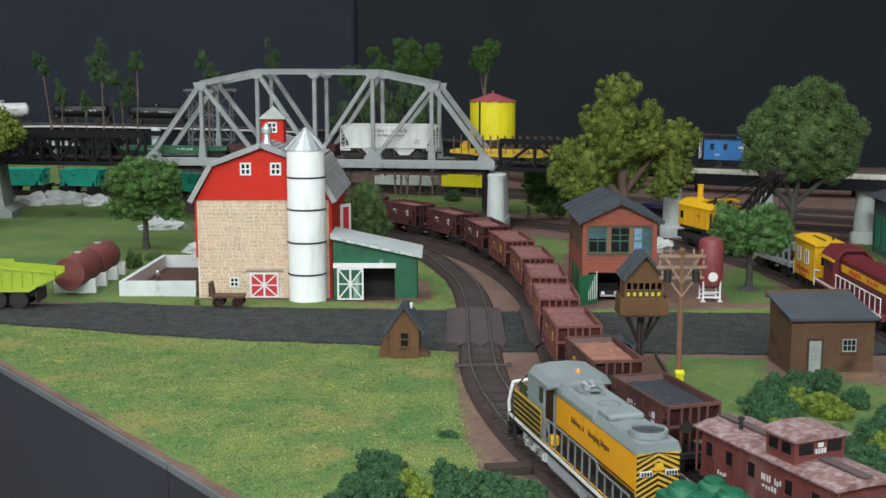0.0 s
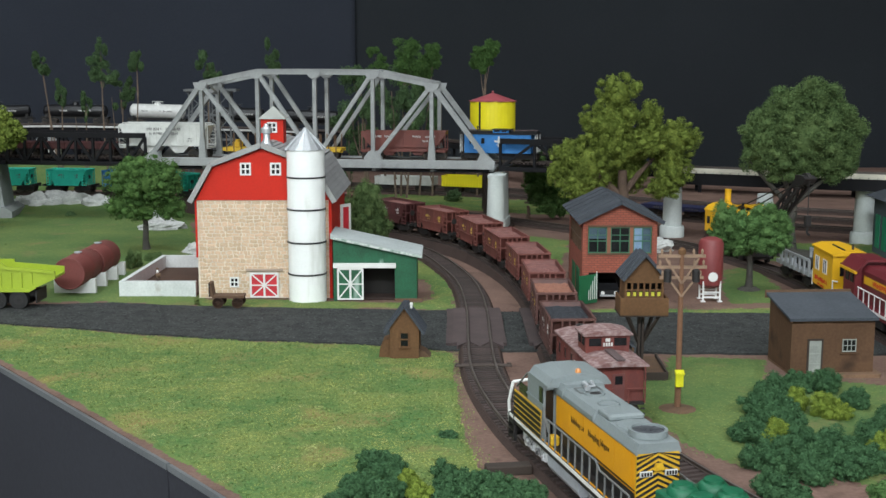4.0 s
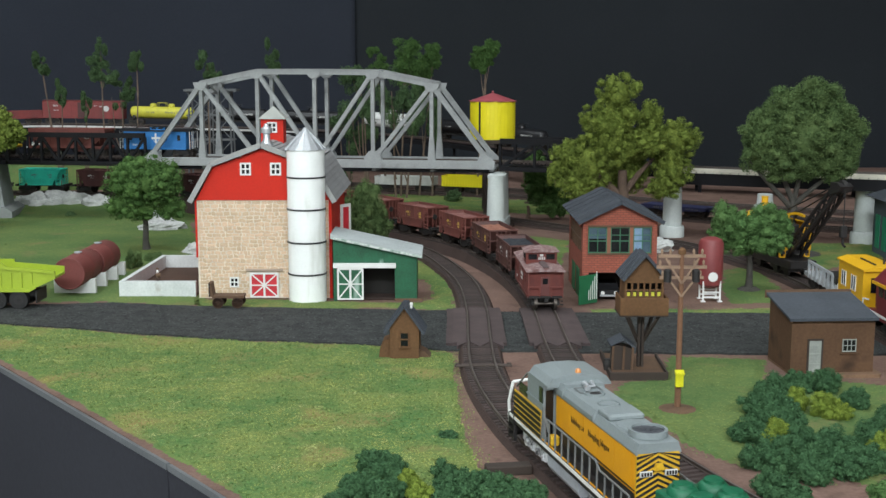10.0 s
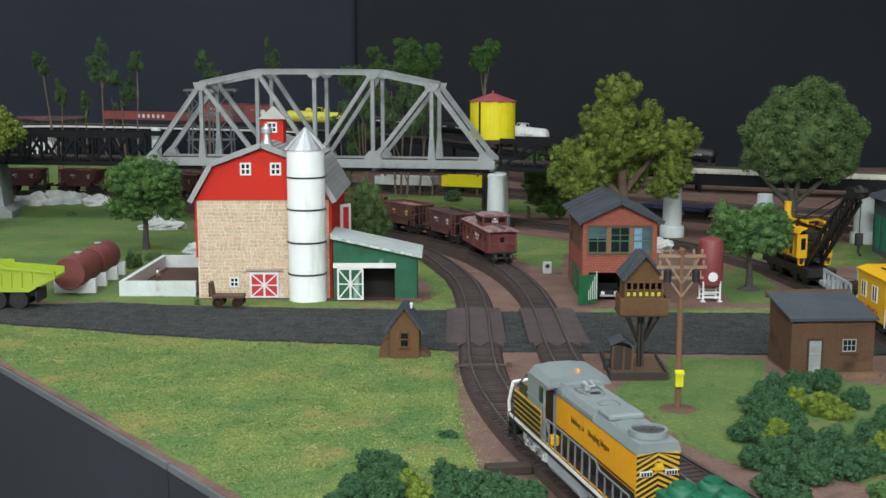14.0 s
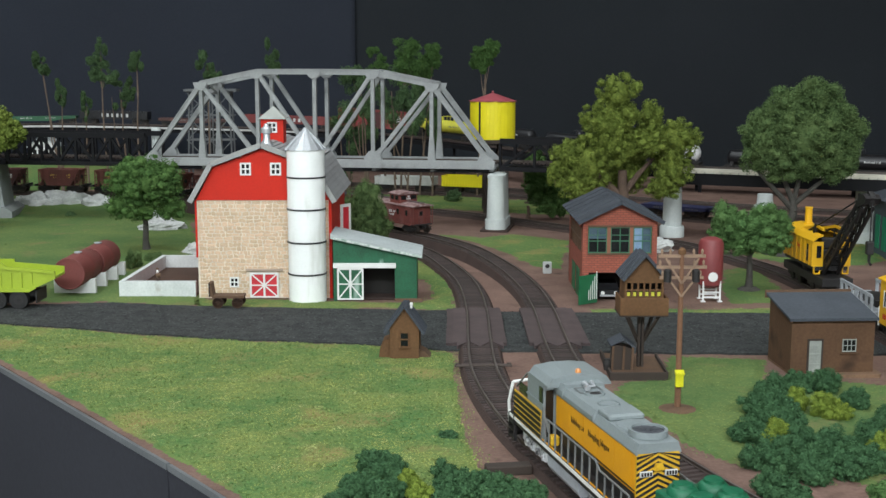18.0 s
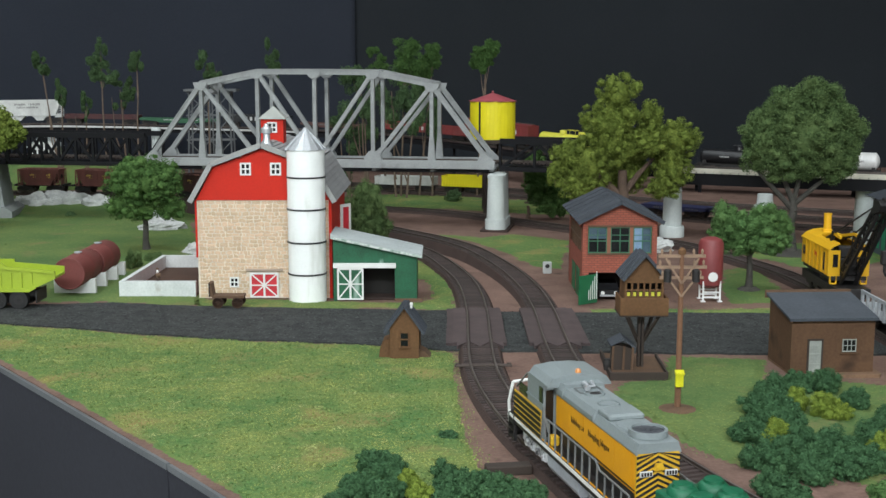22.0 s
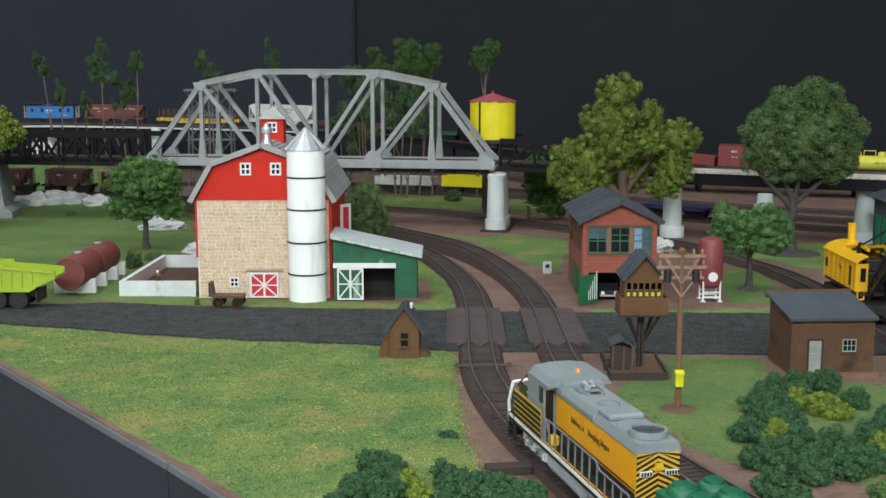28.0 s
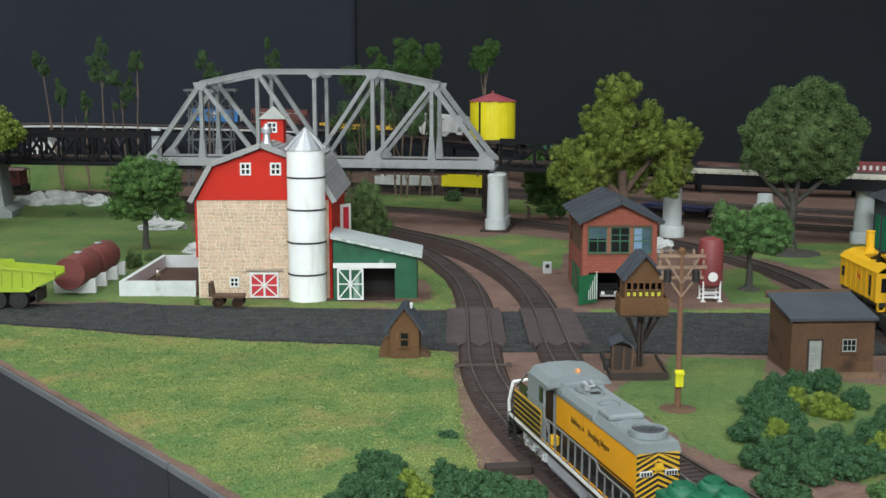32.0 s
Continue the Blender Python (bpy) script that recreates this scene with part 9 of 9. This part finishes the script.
M_DULLSTEEL = mat("dull_grey_steel", (0.16, 0.17, 0.175), 0.6, scale=60)


def steel_tower():
    root = thing("steel_trestle_tower", -420, 2120, 0, 0, "grey steel lattice tower behind the bridge", "tower")
    for x in (-40, 0, 40):
        for y in (-18, 18):
            part("leg", Shape().beam((x, y, 0), (x * 0.9, y * 0.7, 172), 2.4, 2.4), M_DULLSTEEL, root)
    for z in (40, 84, 128, 170):
        for y in (-18, 18):
            part("girt", Shape().beam((-42, y * (1 - z / 570), z), (42, y * (1 - z / 570), z), 1.6, 2.2), M_DULLSTEEL, root)
    for z0, z1 in ((40, 84), (84, 128), (128, 170)):
        for x0 in (-40, 0):
            part("cross_brace", Shape().beam((x0, -16, z0), (x0 + 40, -15, z1), 1.1, 1.5).beam((x0 + 40, -16, z0), (x0, -15, z1), 1.1, 1.5), M_DULLSTEEL, root)
    part("deck", Shape().box(-44, 50, -22, 22, 171, 175), M_DULLSTEEL, root)


def white_house():
    root = thing("white_house", -716, 2085, 40, 8, "small white house with a grey pitched roof", "house")
    part("wall", Shape().prism([(-24, 0), (24, 0), (24, 34), (0, 52), (-24, 34)], "y", 0, 50), M_TRIM, root)
    roof_planes(root, [(-28, 31), (0, 53)], -4, 54, M_METALROOF)
    roof_planes(root, [(0, 53), (28, 31)], -4, 54, M_METALROOF)
    for x in (-17, -8, 2, 11):
        part("window", Shape().box(x, x + 6, -0.6, 0, 20, 28), M_DARK, root)
        part("window", Shape().box(x, x + 6, -0.6, 0, 6, 14), M_DARK, root)


def knoll():
    """A grassy rise that carries the far house."""
    sh = Shape()
    n, m = 60, 14
    v = []
    for i in range(m + 1):
        a = math.pi / 2 * i / m
        for j in range(n):
            b = TAU * j / n
            p = Vector((math.cos(a) * math.cos(b), math.cos(a) * math.sin(b), math.sin(a)))
            k = 1 + 0.12 * noise.noise(p * 2.5)
            v.append((p.x * 190 * k, p.y * 75 * k, min(42, p.z * 50 * k)))
    sh.faces(v, [(i * n + j, i * n + (j + 1) % n, (i + 1) * n + (j + 1) % n, (i + 1) * n + j) for i in range(m) for j in range(n)])
    ob = part("grass_knoll", sh, M_DEEPTURF, smooth=True)
    ob.matrix_basis = place(-690, 2110)
    tagged(ob, "low grassy knoll under the far white house", "grass", kind="stuff")


def grey_post():
    root = thing("ground_signal", 108, 1190, 0, 0, "small grey ground signal box beside the track", "signal")
    part("case", Shape().box(-4.5, 4.5, -3, 3, 0, 12, 0.6), M_CONC, root)
    part("lens", Shape().disc((0, -3.3, 8), "y", 2.2, 0.8, 14), M_TRUCK, root)


def chicken():
    root = thing("toy_bird", -264, 1062.3, 15, 110, "tiny brown and white toy bird on the pen wall", "toy bird")
    part("body", Shape().turned([(-4, 0.5), (-3, 2), (0, 2.8), (3, 2), (4, 0.6)], 0, 0, 5.5, 10), M_OLDWOOD, root)
    part("neck", Shape().rod((3, 0, 6), (4.5, 0, 10), 1.2, 0.8, 8), M_TRIM, root)
    part("head", Shape().turned([(-1.4, 0.3), (-0.6, 1.2), (0.8, 1.1), (2.2, 0.2)], 4.6, 0, 10.6, 8), M_OLDWOOD, root)
    part("leg", Shape().rod((-0.5, 1, 0), (-0.5, 1, 4), 0.4, n=6), M_DARKWOOD, root)
    part("leg", Shape().rod((0.8, -1, 0), (0.8, -1, 4), 0.4, n=6), M_DARKWOOD, root)


for make in (engine_shed, steel_tower, knoll, white_house, grey_post, chicken):
    make()
WAY_D = Way([(-600, 2160, RAIL), (-300, 2070, RAIL), (-121, 2000, RAIL), (108, 1914, RAIL), (349, 1725, RAIL), (590, 1570, RAIL), (900, 1400, RAIL), (1690, 1000, RAIL)])
WAY_E = Way([(-300, 2160, RAIL), (-50, 2070, RAIL), (150, 1985, RAIL), (400, 1800, RAIL), (640, 1655, RAIL), (950, 1480, RAIL), (1690, 1120, RAIL)])
WAY_F = Way([(140, 1835, RAIL), (200, 1760, RAIL), (330, 1630, RAIL), (560, 1480, RAIL), (860, 1330, RAIL), (1690, 900, RAIL)])
track(WAY_D, 0, WAY_D.length, "yard track behind the bridge", False)
track(WAY_E, 0, WAY_E.length, "yard track further back", False)
track(WAY_F, 0, WAY_F.length, "yard track towards the engine shed", False)
standing = gondola(M_WTYELLOW, "yellow open car standing on the yard track", 36, 28, big=False)
standing.matrix_basis = WAY_D.car(WAY_D.near(34, 1945), 26)
pale_car = gondola(M_GREY, "pale grey open car standing in the yard", 52, 24, big=False)
pale_car.matrix_basis = WAY_D.car(WAY_D.near(-62, 1980), 36)
dark_flat2 = flat_car(paint("navy_flat", (0.03, 0.035, 0.1)), "dark blue flat car standing in the yard", 50, False, M_DARKLETTER)
dark_flat2.matrix_basis = WAY_F.car(WAY_F.near(330, 1630), 30)


def white_post():
    root = thing("round_post", -418, 1702, 0, 0, "tall pale round post behind the end of the bridge", "post")
    part("shaft", Shape().lathe([(8.5, 0), (8.5, 3), (7.0, 5), (6.9, 124), (6.2, 126), (0.6, 126.4)], 22), M_PIERWHITE, root, smooth=True)
    part("foot", Shape().lathe([(12, 0), (12, 2.2), (8.6, 3)], 22), M_PIERWHITE, root)


white_post()


# ---- everything that moves ----
ROWS = [float(t) for t in range(33)]


def motions():
    # the ore train, tail last
    ts, tail = [0, 1, 2, 3, 8, 12, 17, 19, 29, 32], [227, 276, 325, 381, 651, 865, 1139, 1248, 1797, 1964]
    for i, car in enumerate(ORE_TRAIN):
        ahead = -8.5 if i == 0 else 96.5 + (i - 1) * 93.2
        walk(car, [(t, WAY_B.car(float(np.interp(t, ts, tail)) + ahead, 25)) for t in ROWS])
    # the freight train over the bridge, round the loop and along the far line
    loop = WAY_T.near(-1100, 1970)
    knots = [(0, WAY_T.near(346, 1464)), (6, WAY_T.near(-75, 1599)), (9, WAY_T.near(-314, 1637)), (13, WAY_T.near(-640, 1690)), (28, WAY_T.near(-813, 2412, loop)), (30, WAY_T.near(-640, 2412, loop)), (32, WAY_T.near(-468, 2412, loop))]
    kt, ks = [k[0] for k in knots], [k[1] for k in knots]
    slack_t, slack = [0, 1, 2, 3, 6, 9, 13, 17, 19, 21, 22, 23, 25, 28, 29, 31, 32], [-29, -25, -16, -12, 9, 8, 9, -20, -24, -36, -42, -32, -3, 6, 8, 0, -1]
    for ahead, half, car in FREIGHT:
        walk(car, [(t, WAY_T.car(float(np.interp(t, kt, ks) + np.interp(t, slack_t, slack)) + ahead, half)) for t in ROWS])
    # the wrecking train, creeping forward
    spots = [(0, 296, 1339), (6, 322, 1257), (13, 344, 1175), (19, 352, 1102), (23, 351, 1050), (28, 349, 992), (32, 348, 946)]
    ct, cs = [k[0] for k in spots], [WAY_C.near(k[1], k[2]) + 30 for k in spots]
    for off, half, car in WORK_TRAIN:
        walk(car, [(t, WAY_C.car(float(np.interp(t, ct, cs)) + off, half)) for t in ROWS])


motions()
